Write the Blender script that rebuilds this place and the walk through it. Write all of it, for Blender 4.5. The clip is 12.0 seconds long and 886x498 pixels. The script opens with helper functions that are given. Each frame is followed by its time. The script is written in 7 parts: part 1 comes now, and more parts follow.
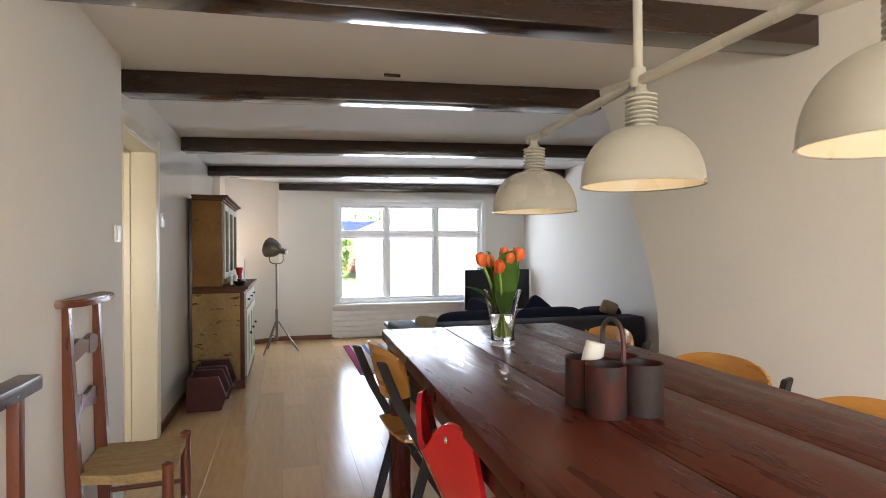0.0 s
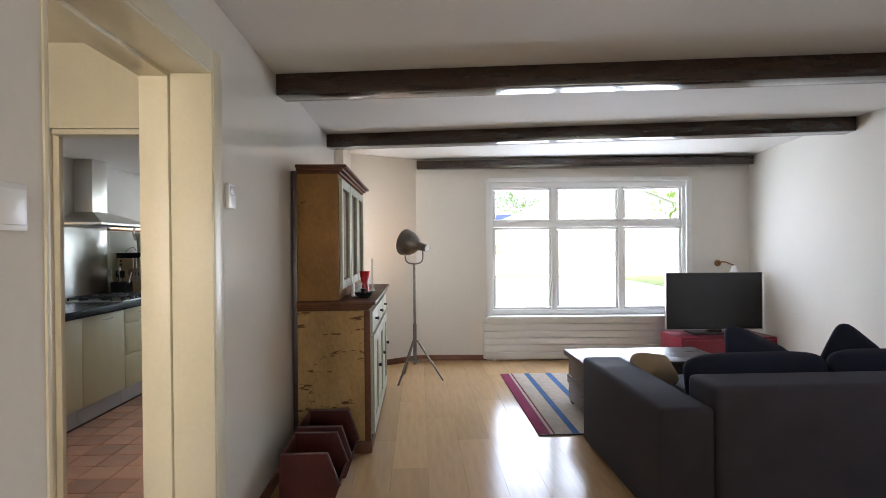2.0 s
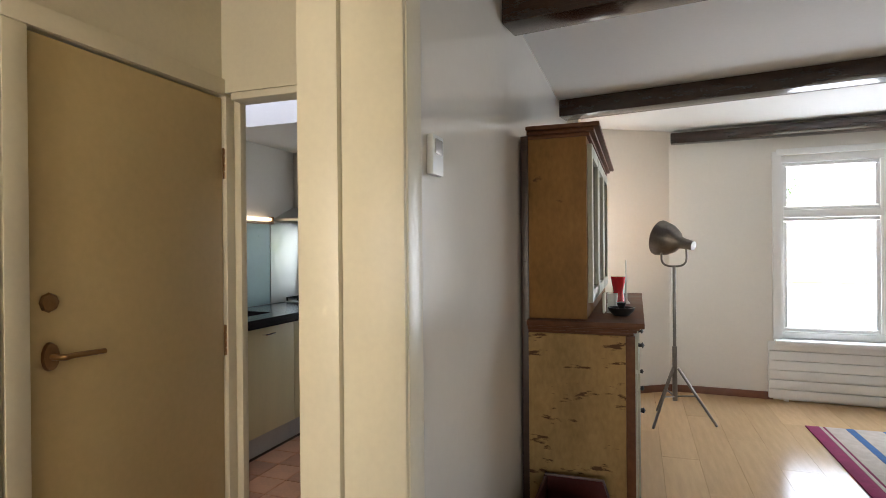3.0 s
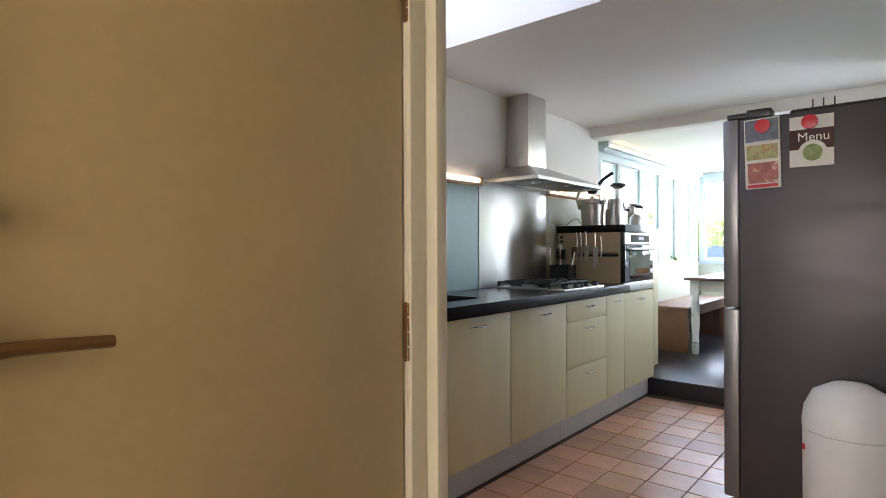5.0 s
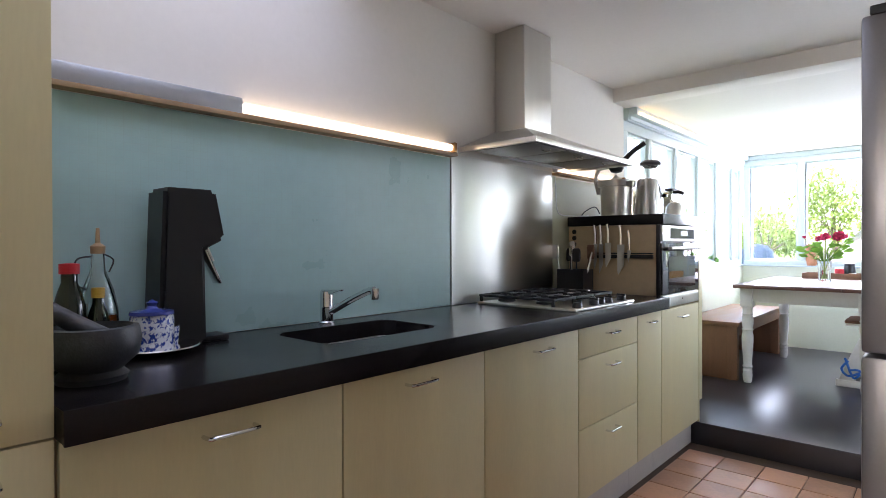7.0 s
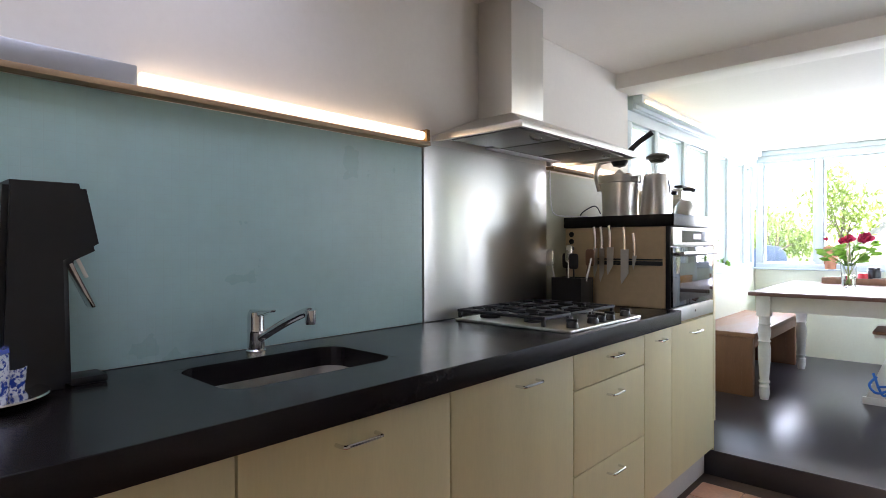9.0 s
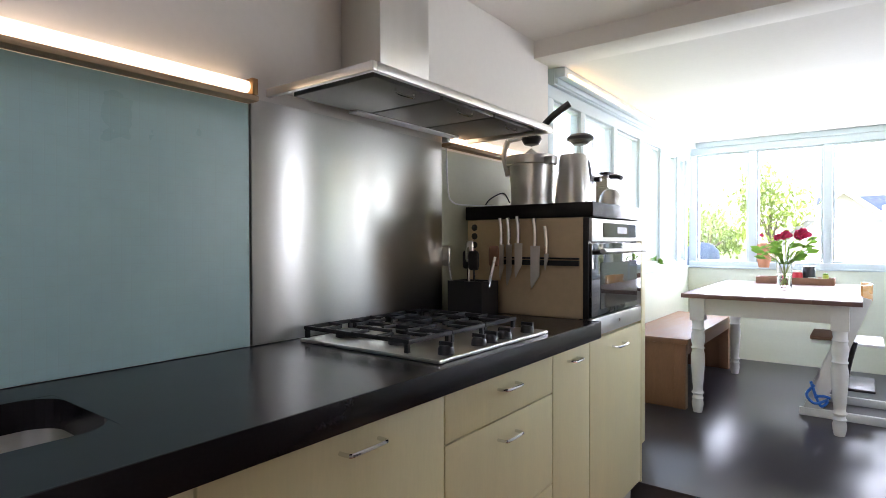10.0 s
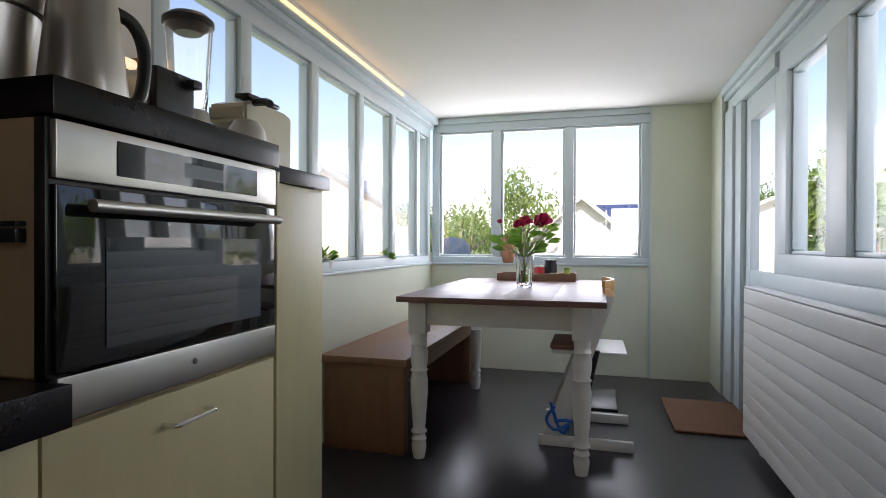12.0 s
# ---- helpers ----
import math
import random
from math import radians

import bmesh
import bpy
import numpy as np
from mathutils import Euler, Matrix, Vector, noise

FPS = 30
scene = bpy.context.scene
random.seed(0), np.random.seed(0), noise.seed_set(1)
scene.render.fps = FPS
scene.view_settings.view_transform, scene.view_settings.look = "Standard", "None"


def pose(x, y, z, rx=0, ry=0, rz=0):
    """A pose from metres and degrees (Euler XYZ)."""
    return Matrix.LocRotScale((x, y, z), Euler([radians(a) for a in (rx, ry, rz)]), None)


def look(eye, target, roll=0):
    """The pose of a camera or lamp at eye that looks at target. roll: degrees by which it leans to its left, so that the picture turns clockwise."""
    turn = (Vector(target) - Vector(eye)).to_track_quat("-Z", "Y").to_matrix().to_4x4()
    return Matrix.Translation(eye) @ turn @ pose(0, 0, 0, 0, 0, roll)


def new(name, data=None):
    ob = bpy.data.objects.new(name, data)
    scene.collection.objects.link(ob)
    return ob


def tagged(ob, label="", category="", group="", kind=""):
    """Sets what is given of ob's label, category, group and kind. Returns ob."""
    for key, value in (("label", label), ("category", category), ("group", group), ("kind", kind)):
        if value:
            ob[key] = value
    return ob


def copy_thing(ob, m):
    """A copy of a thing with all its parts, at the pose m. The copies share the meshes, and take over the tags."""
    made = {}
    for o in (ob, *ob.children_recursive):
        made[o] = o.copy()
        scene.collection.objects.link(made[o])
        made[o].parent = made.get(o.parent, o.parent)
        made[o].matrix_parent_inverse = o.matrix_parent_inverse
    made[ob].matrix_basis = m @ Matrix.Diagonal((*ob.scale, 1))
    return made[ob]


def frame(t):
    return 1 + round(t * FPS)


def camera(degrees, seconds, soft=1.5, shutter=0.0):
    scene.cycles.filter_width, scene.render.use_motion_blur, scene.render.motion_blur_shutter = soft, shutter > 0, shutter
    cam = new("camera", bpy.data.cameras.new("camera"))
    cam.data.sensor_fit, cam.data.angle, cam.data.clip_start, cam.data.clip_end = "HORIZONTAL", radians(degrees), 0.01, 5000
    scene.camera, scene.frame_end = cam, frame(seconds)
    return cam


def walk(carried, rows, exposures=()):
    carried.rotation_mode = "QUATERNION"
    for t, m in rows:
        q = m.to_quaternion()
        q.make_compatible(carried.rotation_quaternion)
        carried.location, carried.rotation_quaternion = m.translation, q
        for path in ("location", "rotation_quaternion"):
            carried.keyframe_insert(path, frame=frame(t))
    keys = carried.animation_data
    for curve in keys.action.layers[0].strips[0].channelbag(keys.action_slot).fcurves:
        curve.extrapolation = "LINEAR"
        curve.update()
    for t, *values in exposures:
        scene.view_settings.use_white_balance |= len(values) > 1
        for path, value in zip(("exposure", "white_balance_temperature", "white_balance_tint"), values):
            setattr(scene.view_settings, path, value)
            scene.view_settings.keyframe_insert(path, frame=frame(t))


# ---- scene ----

# ---------------------------------------------------------------- camera and walk
cam = camera(77.0, 12.0, soft=0.85)
PATH = [
    (0, (1.267, -0.422, 1.382), (1.839, 1.723, 1.387), -0.4),
    (0.5, (1.237, -0.057, 1.398), (1.795, 2.092, 1.392), -0.3),
    (1, (1.276, 0.414, 1.392), (1.756, 2.579, 1.384), -0.4),
    (1.5, (1.228, 1.02, 1.387), (1.533, 3.218, 1.377), -0.3),
    (2, (1.173, 1.643, 1.4), (1.234, 3.861, 1.386), -0.5),
    (2.5, (1.057, 2.185, 1.395), (0.714, 4.378, 1.386), -0.6),
    (3, (0.85, 2.686, 1.377), (0.089, 4.769, 1.371), -0.5),
    (3.5, (0.637, 2.984, 1.302), (-0.524, 4.874, 1.306), -0.5),
    (3.7, (0.528, 3.09, 1.229), (-0.745, 4.908, 1.239), -0.6),
    (4.6, (0.205, 3.45, 1.20), (-1.02, 5.03, 1.20), -0.4),
    (5.3, (-0.03, 3.863, 1.179), (-1.356, 5.36, 1.171), -0.2),
    (5.5, (-0.091, 4.031, 1.173), (-1.408, 5.536, 1.162), -0.3),
    (6, (-0.241, 4.328, 1.151), (-1.546, 5.843, 1.142), -0.2),
    (6.5, (-0.38, 4.54, 1.169), (-1.688, 6.053, 1.158), -0.1),
    (7, (-0.451, 4.69, 1.186), (-1.795, 6.172, 1.175), -0.2),
    (8.0, (-0.545, 4.86, 1.202), (-1.895, 6.335, 1.19), -0.2),
    (9, (-0.625, 5.063, 1.213), (-1.976, 6.538, 1.199), -0.2),
    (9.5, (-0.657, 5.334, 1.208), (-1.986, 6.828, 1.19), -0.1),
    (10, (-0.767, 5.668, 1.204), (-1.971, 7.265, 1.18), -0.1),
    (10.5, (-0.844, 6.063, 1.169), (-1.833, 7.801, 1.149), -0.1),
    (11, (-0.866, 6.389, 1.147), (-1.684, 8.213, 1.128), 0.2),
    (11.5, (-0.866, 6.74, 1.122), (-1.474, 8.645, 1.105), 0.2),
    (12, (-0.817, 6.996, 1.114), (-1.341, 8.926, 1.099), 0.2),
]
EXPOSE = [(0.0, 2.15, 6200, 16), (2.5, 2.1, 6300, 16), (3.6, 2.25, 6500, 13), (5.3, 2.7, 6100, 19), (6.0, 2.72, 6000, 21), (7.0, 2.6, 6300, 22), (9.5, 2.62, 6500, 23), (10.5, 2.35, 6600, 23), (11.0, 2.0, 6600, 23), (11.5, 1.2, 6800, 23), (12.0, 0.95, 6900, 23)]
# the living room and hall stand at a slight angle to the kitchen: their own axes and unit
HOUSE = pose(-0.0449, -0.1651, -0.1426, 0, 0, 0.853) @ Matrix.Scale(1.1095, 4)
walk(cam, [(t, look(eye, target, roll)) for t, eye, target, roll in PATH], EXPOSE)

# ---------------------------------------------------------------- world, sun and large lights
SUN_ELEV, SUN_TURN = 48.0, 177.0
world = bpy.data.worlds.new("sky")
scene.world = world
world.use_nodes = True
wn = world.node_tree.nodes
sky = wn.new("ShaderNodeTexSky")
sky.sky_type = "NISHITA"
sky.sun_disc = False
sky.sun_elevation = radians(SUN_ELEV)
sky.sun_rotation = radians(SUN_TURN)
wn["Background"].inputs["Strength"].default_value = 0.15
world.node_tree.links.new(sky.outputs[0], wn["Background"].inputs["Color"])

sun = new("sun", bpy.data.lights.new("sun", "SUN"))
sun.data.energy, sun.data.angle, sun.data.color = 5.0, radians(0.5), (1.0, 0.95, 0.88)
az = radians(SUN_TURN)
toward = Vector((math.sin(az) * math.cos(radians(SUN_ELEV)), math.cos(az) * math.cos(radians(SUN_ELEV)), math.sin(radians(SUN_ELEV))))
sun.matrix_world = look(tuple(toward * 30), (0, 0, 0))


def area_light(name, centre, aim, w, h, watts, color):
    lamp = new(name, bpy.data.lights.new(name, "AREA"))
    lamp.data.shape, lamp.data.size, lamp.data.size_y = "RECTANGLE", w, h
    lamp.data.energy, lamp.data.color = watts, color
    lamp.matrix_world = look(tuple(centre), tuple(aim))
    return lamp


DAY = (0.82, 0.91, 1.0)
area_light("living_window_light", HOUSE @ Vector((2.88, 7.52, 1.35)), HOUSE @ Vector((2.7, 0, 0.9)), 2.2, 1.45, 23, DAY)
# added fill lamp behind the start of the walk; no window is known there
area_light("rear_window_light", HOUSE @ Vector((1.9, -1.88, 1.4)), HOUSE @ Vector((1.9, 6, 1.0)), 2.6, 1.35, 11, (1.0, 0.95, 0.88))
# added fill lamp that brightens the hall doors; no window is known there
area_light("hall_window_light", (-0.30, 0.93, 1.58), (-0.3, 5, 1.2), 0.5, 0.9, 8, (1.0, 0.93, 0.82))
area_light("sunroom_side_light", (-2.35, 9.95, 1.5), (0, 9.95, 1.0), 2.7, 0.95, 1.4, DAY)
area_light("sunroom_end_light", (-1.3, 11.62, 1.5), (-1.3, 8, 1.0), 1.6, 0.95, 20, DAY)
area_light("sunroom_door_light", (0.25, 9.6, 1.5), (-2, 9.6, 1.0), 1.6, 0.95, 4.4, DAY)
area_light("kitchen_window_light", (0.40, 7.68, 1.5), (-2, 7.68, 1.1), 0.85, 1.0, 6, DAY)
area_light("roof_window_light", (-1.55, 5.25, 2.62), (-1.55, 5.25, 0), 1.0, 1.2, 0.45, DAY)


# ---------------------------------------------------------------- materials
def mat(name, base, rough=0.6, metal=0.0, vary=0.12, scale=6.0, fine=60.0, bump=0.15, spec=0.5, stretch=(1, 1, 1), stain=None, stain_at=0.6, stain_scale=3.0, island=0.0, objvar=0.0, coat=0.0, rvary=0.12, stain_stretch=None):
    """A painted, wooden, stone or metal surface: base colour with variation at two scales, optional stains, fine bump."""
    m = bpy.data.materials.new(name)
    m.use_nodes = True
    nt = m.node_tree
    n, l = nt.nodes, nt.links
    b = n["Principled BSDF"]
    tc = n.new("ShaderNodeTexCoord")
    mp = n.new("ShaderNodeMapping")
    mp.inputs["Scale"].default_value = stretch
    l.new(tc.outputs["Object"], mp.inputs["Vector"])
    a = n.new("ShaderNodeTexNoise")
    a.inputs["Scale"].default_value, a.inputs["Detail"].default_value = scale, 5
    f = n.new("ShaderNodeTexNoise")
    f.inputs["Scale"].default_value, f.inputs["Detail"].default_value = fine, 4
    for t in (a, f):
        l.new(mp.outputs[0], t.inputs["Vector"])
    add = n.new("ShaderNodeMath")
    add.operation = "MULTIPLY_ADD"
    l.new(a.outputs["Fac"], add.inputs[0])
    add.inputs[1].default_value = 0.65
    half = n.new("ShaderNodeMath")
    half.operation = "MULTIPLY"
    half.inputs[1].default_value = 0.35
    l.new(f.outputs["Fac"], half.inputs[0])
    l.new(half.outputs[0], add.inputs[2])
    value = add.outputs[0]
    if objvar:
        oi = n.new("ShaderNodeObjectInfo")
        mo = n.new("ShaderNodeMath")
        mo.operation = "MULTIPLY_ADD"
        l.new(oi.outputs["Random"], mo.inputs[0])
        mo.inputs[1].default_value = objvar
        l.new(value, mo.inputs[2])
        sub = n.new("ShaderNodeMath")
        sub.operation = "SUBTRACT"
        l.new(mo.outputs[0], sub.inputs[0])
        sub.inputs[1].default_value = objvar / 2
        value = sub.outputs[0]
    ramp = n.new("ShaderNodeMapRange")
    ramp.inputs["From Min"].default_value, ramp.inputs["From Max"].default_value = 0.3, 0.7
    ramp.inputs["To Min"].default_value, ramp.inputs["To Max"].default_value = 1 - vary, 1 + vary
    l.new(value, ramp.inputs["Value"])
    mul = n.new("ShaderNodeMix")
    mul.data_type, mul.blend_type = "RGBA", "MULTIPLY"
    mul.inputs["Factor"].default_value = 1.0
    mul.inputs["A"].default_value = (*base, 1)
    l.new(ramp.outputs[0], mul.inputs["B"])
    color = mul.outputs["Result"]
    if stain:
        s = n.new("ShaderNodeTexNoise")
        s.inputs["Scale"].default_value, s.inputs["Detail"].default_value = stain_scale, 8
        s.inputs["Roughness"].default_value = 0.65
        if stain_stretch:
            sm = n.new("ShaderNodeMapping")
            sm.inputs["Scale"].default_value = stain_stretch
            l.new(tc.outputs["Object"], sm.inputs["Vector"])
            l.new(sm.outputs[0], s.inputs["Vector"])
        else:
            l.new(mp.outputs[0], s.inputs["Vector"])
        sr = n.new("ShaderNodeMapRange")
        sr.inputs["From Min"].default_value, sr.inputs["From Max"].default_value = stain_at, stain_at + 0.05
        l.new(s.outputs["Fac"], sr.inputs["Value"])
        mx = n.new("ShaderNodeMix")
        mx.data_type = "RGBA"
        l.new(sr.outputs[0], mx.inputs["Factor"])
        l.new(color, mx.inputs["A"])
        mx.inputs["B"].default_value = (*stain, 1)
        color = mx.outputs["Result"]
    l.new(color, b.inputs["Base Color"])
    rr = n.new("ShaderNodeMapRange")
    rr.inputs["From Min"].default_value, rr.inputs["From Max"].default_value = 0.3, 0.7
    rr.inputs["To Min"].default_value, rr.inputs["To Max"].default_value = max(0.02, rough - rvary * rough), min(1, rough + rvary * rough)
    l.new(a.outputs["Fac"], rr.inputs["Value"])
    l.new(rr.outputs[0], b.inputs["Roughness"])
    b.inputs["Metallic"].default_value = metal
    b.inputs["Specular IOR Level"].default_value = spec
    b.inputs["Coat Weight"].default_value = coat
    b.inputs["Coat Roughness"].default_value = 0.12
    if bump:
        bp = n.new("ShaderNodeBump")
        bp.inputs["Strength"].default_value, bp.inputs["Distance"].default_value = bump, 0.004
        l.new(value, bp.inputs["Height"])
        l.new(bp.outputs[0], b.inputs["Normal"])
    return m


def glass_mat(name, color=(1, 1, 1), rough=0.0):
    m = bpy.data.materials.new(name)
    m.use_nodes = True
    b = m.node_tree.nodes["Principled BSDF"]
    b.inputs["Base Color"].default_value = (*color, 1)
    b.inputs["Transmission Weight"].default_value = 1.0
    b.inputs["Roughness"].default_value = rough
    b.inputs["IOR"].default_value = 1.45
    return m


def pane_mat(name):
    """Thin window glass: clear, with a faint mirror sheen."""
    m = bpy.data.materials.new(name)
    m.use_nodes = True
    nt = m.node_tree
    n, l = nt.nodes, nt.links
    n.remove(n["Principled BSDF"])
    tr = n.new("ShaderNodeBsdfTransparent")
    gl = n.new("ShaderNodeBsdfGlossy")
    gl.inputs["Roughness"].default_value = 0.02
    mx = n.new("ShaderNodeMixShader")
    mx.inputs[0].default_value = 0.05
    l.new(tr.outputs[0], mx.inputs[1])
    l.new(gl.outputs[0], mx.inputs[2])
    l.new(mx.outputs[0], n["Material Output"].inputs["Surface"])
    return m


def glow_mat(name, color, strength):
    m = bpy.data.materials.new(name)
    m.use_nodes = True
    b = m.node_tree.nodes["Principled BSDF"]
    b.inputs["Base Color"].default_value = (*color, 1)
    b.inputs["Emission Color"].default_value = (*color, 1)
    b.inputs["Emission Strength"].default_value = strength
    return m


def leaf_mat(name, base):
    """A thin leaf: part of the light passes through it."""
    m = mat(name, base, 0.55, vary=0.3, scale=20, fine=90)
    n, l = m.node_tree.nodes, m.node_tree.links
    thin = n.new("ShaderNodeBsdfTranslucent")
    thin.inputs["Color"].default_value = (base[0] * 1.5, base[1] * 1.5, base[2] * 1.1, 1)
    mx = n.new("ShaderNodeMixShader")
    mx.inputs[0].default_value = 0.45
    l.new(n["Principled BSDF"].outputs[0], mx.inputs[1])
    l.new(thin.outputs[0], mx.inputs[2])
    l.new(mx.outputs[0], n["Material Output"].inputs["Surface"])
    return m


M_PLASTER = mat("white_plaster", (0.74, 0.71, 0.65), 0.8, vary=0.035, scale=1.6, fine=45, bump=0.10)
M_CEIL = mat("ceiling_paint", (0.76, 0.74, 0.70), 0.85, vary=0.03, scale=2, fine=50, bump=0.08)
M_GLOSSWALL = mat("satin_wall_paint", (0.74, 0.71, 0.64), 0.12, vary=0.03, scale=1.5, fine=30, bump=0.06, rvary=0.4, spec=0.35)
M_CREAM = mat("cream_gloss_paint", (0.72, 0.66, 0.50), 0.35, vary=0.06, scale=3, fine=60, bump=0.12, stain=(0.50, 0.42, 0.27), stain_at=0.73, stain_scale=7)
M_DOOR = mat("cream_yellow_door_paint", (0.55, 0.42, 0.205), 0.42, vary=0.08, scale=2.5, fine=40, bump=0.14, stain=(0.42, 0.32, 0.16), stain_at=0.72)
M_WHITE = mat("white_gloss_paint", (0.80, 0.80, 0.78), 0.35, vary=0.03, scale=4, fine=60, bump=0.06)
M_SUNWOOD = mat("pale_blue_white_frame_paint", (0.56, 0.64, 0.66), 0.4, vary=0.04, scale=4, fine=60, bump=0.08)
M_GREENWALL = mat("pale_green_panel_paint", (0.66, 0.69, 0.56), 0.6, vary=0.05, scale=2.5, fine=50, bump=0.08)
M_BEAM = mat("dark_stained_beam", (0.034, 0.017, 0.011), 0.16, vary=0.3, scale=5, fine=40, bump=0.05, stretch=(0.6, 8, 8), coat=0.3, spec=0.5)
M_LAMINATE = mat("beech_laminate", (0.56, 0.37, 0.19), 0.18, vary=0.12, scale=4, fine=50, bump=0.05, stretch=(9, 1, 1), objvar=0.35)
M_TERRA = mat("terracotta_floor_tile", (0.50, 0.255, 0.145), 0.30, vary=0.22, scale=5, fine=50, bump=0.2, objvar=0.5, stain=(0.25, 0.11, 0.06), stain_at=0.68, stain_scale=6)
M_GROUT = mat("dark_grout", (0.09, 0.06, 0.045), 0.9, vary=0.2, scale=20, fine=120)
M_BASE = mat("red_brown_skirting", (0.16, 0.06, 0.03), 0.4, vary=0.25, scale=4, fine=50, stretch=(1, 1, 6))
M_BLACKFLOOR = mat("dark_vinyl_floor", (0.030, 0.027, 0.033), 0.30, vary=0.03, scale=1.2, fine=60, bump=0, rvary=0.02, spec=0.6)
M_WORKTOP = mat("black_laminate_worktop", (0.011, 0.009, 0.010), 0.25, vary=0.2, scale=8, fine=200, bump=0, rvary=0.06, spec=0.26)
M_FRONT = mat("limed_birch_cabinet_front", (0.65, 0.585, 0.335), 0.42, vary=0.055, scale=2.4, fine=30, bump=0.06, stretch=(5, 5, 0.8), objvar=0.08)
M_STEEL = mat("brushed_stainless_steel", (0.66, 0.65, 0.61), 0.31, metal=1.0, vary=0.03, scale=2.2, fine=120, bump=0, rvary=0.08)
sb_nodes, sb_links = M_STEEL.node_tree.nodes, M_STEEL.node_tree.links
brush = sb_nodes.new("ShaderNodeCombineXYZ")
brush.inputs["Z"].default_value = 1.0
sb_links.new(brush.outputs[0], sb_nodes["Principled BSDF"].inputs["Tangent"])
sb_nodes["Principled BSDF"].inputs["Anisotropic"].default_value = 0.9
M_STEELV = mat("satin_steel_hood", (0.64, 0.62, 0.58), 0.30, metal=1.0, vary=0.04, scale=3, fine=120, bump=0.01, stretch=(6, 6, 0.5), rvary=0.08)
M_ALU = mat("satin_aluminium", (0.48, 0.50, 0.53), 0.35, metal=0.7, vary=0.03, bump=0)
M_CHROME = mat("chrome", (0.75, 0.75, 0.75), 0.10, metal=1.0, vary=0.05, bump=0.02)
M_IRON = mat("black_cast_iron", (0.012, 0.012, 0.013), 0.5, vary=0.3, bump=0.3)
M_BLACKPL = mat("black_plastic", (0.012, 0.012, 0.013), 0.35, vary=0.2, bump=0.05)
M_DARKGLASS = mat("black_oven_glass", (0.010, 0.011, 0.012), 0.04, vary=0.1, bump=0, spec=0.8)
M_FRIDGE = mat("graphite_fridge_steel", (0.095, 0.086, 0.092), 0.44, metal=0.6, vary=0.06, scale=2, fine=140, bump=0.05, stretch=(1, 1, 8))
M_FRIDGEDOOR = mat("grey_fridge_door_edge", (0.22, 0.22, 0.23), 0.35, metal=0.7, vary=0.06, fine=140, bump=0.04)
M_TABLE = mat("red_brown_oiled_table_wood", (0.068, 0.016, 0.009), 0.30, spec=0.10, vary=0.35, scale=3.5, fine=35, bump=0.30, stretch=(7, 0.9, 1), rvary=0.35, stain=(0.07, 0.02, 0.012), stain_at=0.66)
M_PLYWOOD = mat("orange_beech_plywood", (0.62, 0.30, 0.07), 0.28, vary=0.12, scale=3, fine=40, bump=0.05, stretch=(1, 1, 5), coat=0.2)
M_REDPL = mat("glossy_red_plastic", (0.52, 0.012, 0.018), 0.16, vary=0.06, bump=0.03, coat=0.3)
M_BLACKSTEEL = mat("black_painted_steel", (0.014, 0.014, 0.015), 0.38, vary=0.15)
M_DARKWOOD = mat("dark_red_brown_chair_wood", (0.15, 0.047, 0.021), 0.30, vary=0.3, scale=4, fine=60, stretch=(6, 6, 1), bump=0.2)
M_RUSH = mat("woven_rush", (0.36, 0.24, 0.10), 0.75, vary=0.35, scale=30, fine=120, stretch=(1, 6, 1), bump=0.7)
M_PINE = mat("distressed_pale_pine", (0.34, 0.215, 0.085), 0.6, spec=0.15, vary=0.3, scale=3, fine=30, stretch=(2, 2, 1), bump=0.35, stain=(0.10, 0.048, 0.022), stain_at=0.60, stain_scale=7, stain_stretch=(1.0, 1.0, 3.6))
M_PINEUP = mat("distressed_orange_brown_pine", (0.25, 0.128, 0.042), 0.55, spec=0.15, vary=0.3, scale=3, fine=30, stretch=(2, 2, 1), bump=0.35, stain=(0.10, 0.045, 0.02), stain_at=0.63, stain_scale=6, stain_stretch=(1.0, 1.0, 2.2))
M_PINEDARK = mat("brown_worn_pine_moulding", (0.115, 0.044, 0.018), 0.5, spec=0.2, vary=0.35, scale=8, fine=50, bump=0.3)
M_CABGREEN = mat("worn_grey_green_cabinet_paint", (0.46, 0.46, 0.36), 0.55, vary=0.2, scale=6, fine=50, stain=(0.2, 0.13, 0.07), stain_at=0.64, stain_scale=8, bump=0.3)
M_LAMPGREY = mat("aged_grey_lamp_metal", (0.20, 0.18, 0.16), 0.38, metal=0.85, vary=0.25, scale=9, bump=0.15)
M_COPPER = mat("brass_brown_fitting", (0.28, 0.16, 0.07), 0.35, metal=0.9, vary=0.2)
M_SHADE = mat("cream_enamel_lampshade", (0.48, 0.465, 0.40), 0.28, vary=0.04, scale=4, bump=0.03)
M_SOFA = mat("charcoal_grey_sofa_fabric", (0.056, 0.053, 0.066), 0.9, vary=0.2, scale=6, fine=300, bump=0.5, spec=0.2)
M_CUSHION = mat("dark_navy_cushion_fabric", (0.018, 0.020, 0.038), 0.92, vary=0.25, scale=5, fine=260, bump=0.5, spec=0.2)
M_SAND = mat("sand_cushion_fabric", (0.40, 0.30, 0.18), 0.9, vary=0.2, fine=260, bump=0.4)
M_SCREEN = mat("black_tv_screen", (0.010, 0.011, 0.014), 0.14, vary=0.1, bump=0)
M_REDPAINT = mat("red_lacquered_sideboard", (0.20, 0.014, 0.03), 0.35, vary=0.15, bump=0.08)
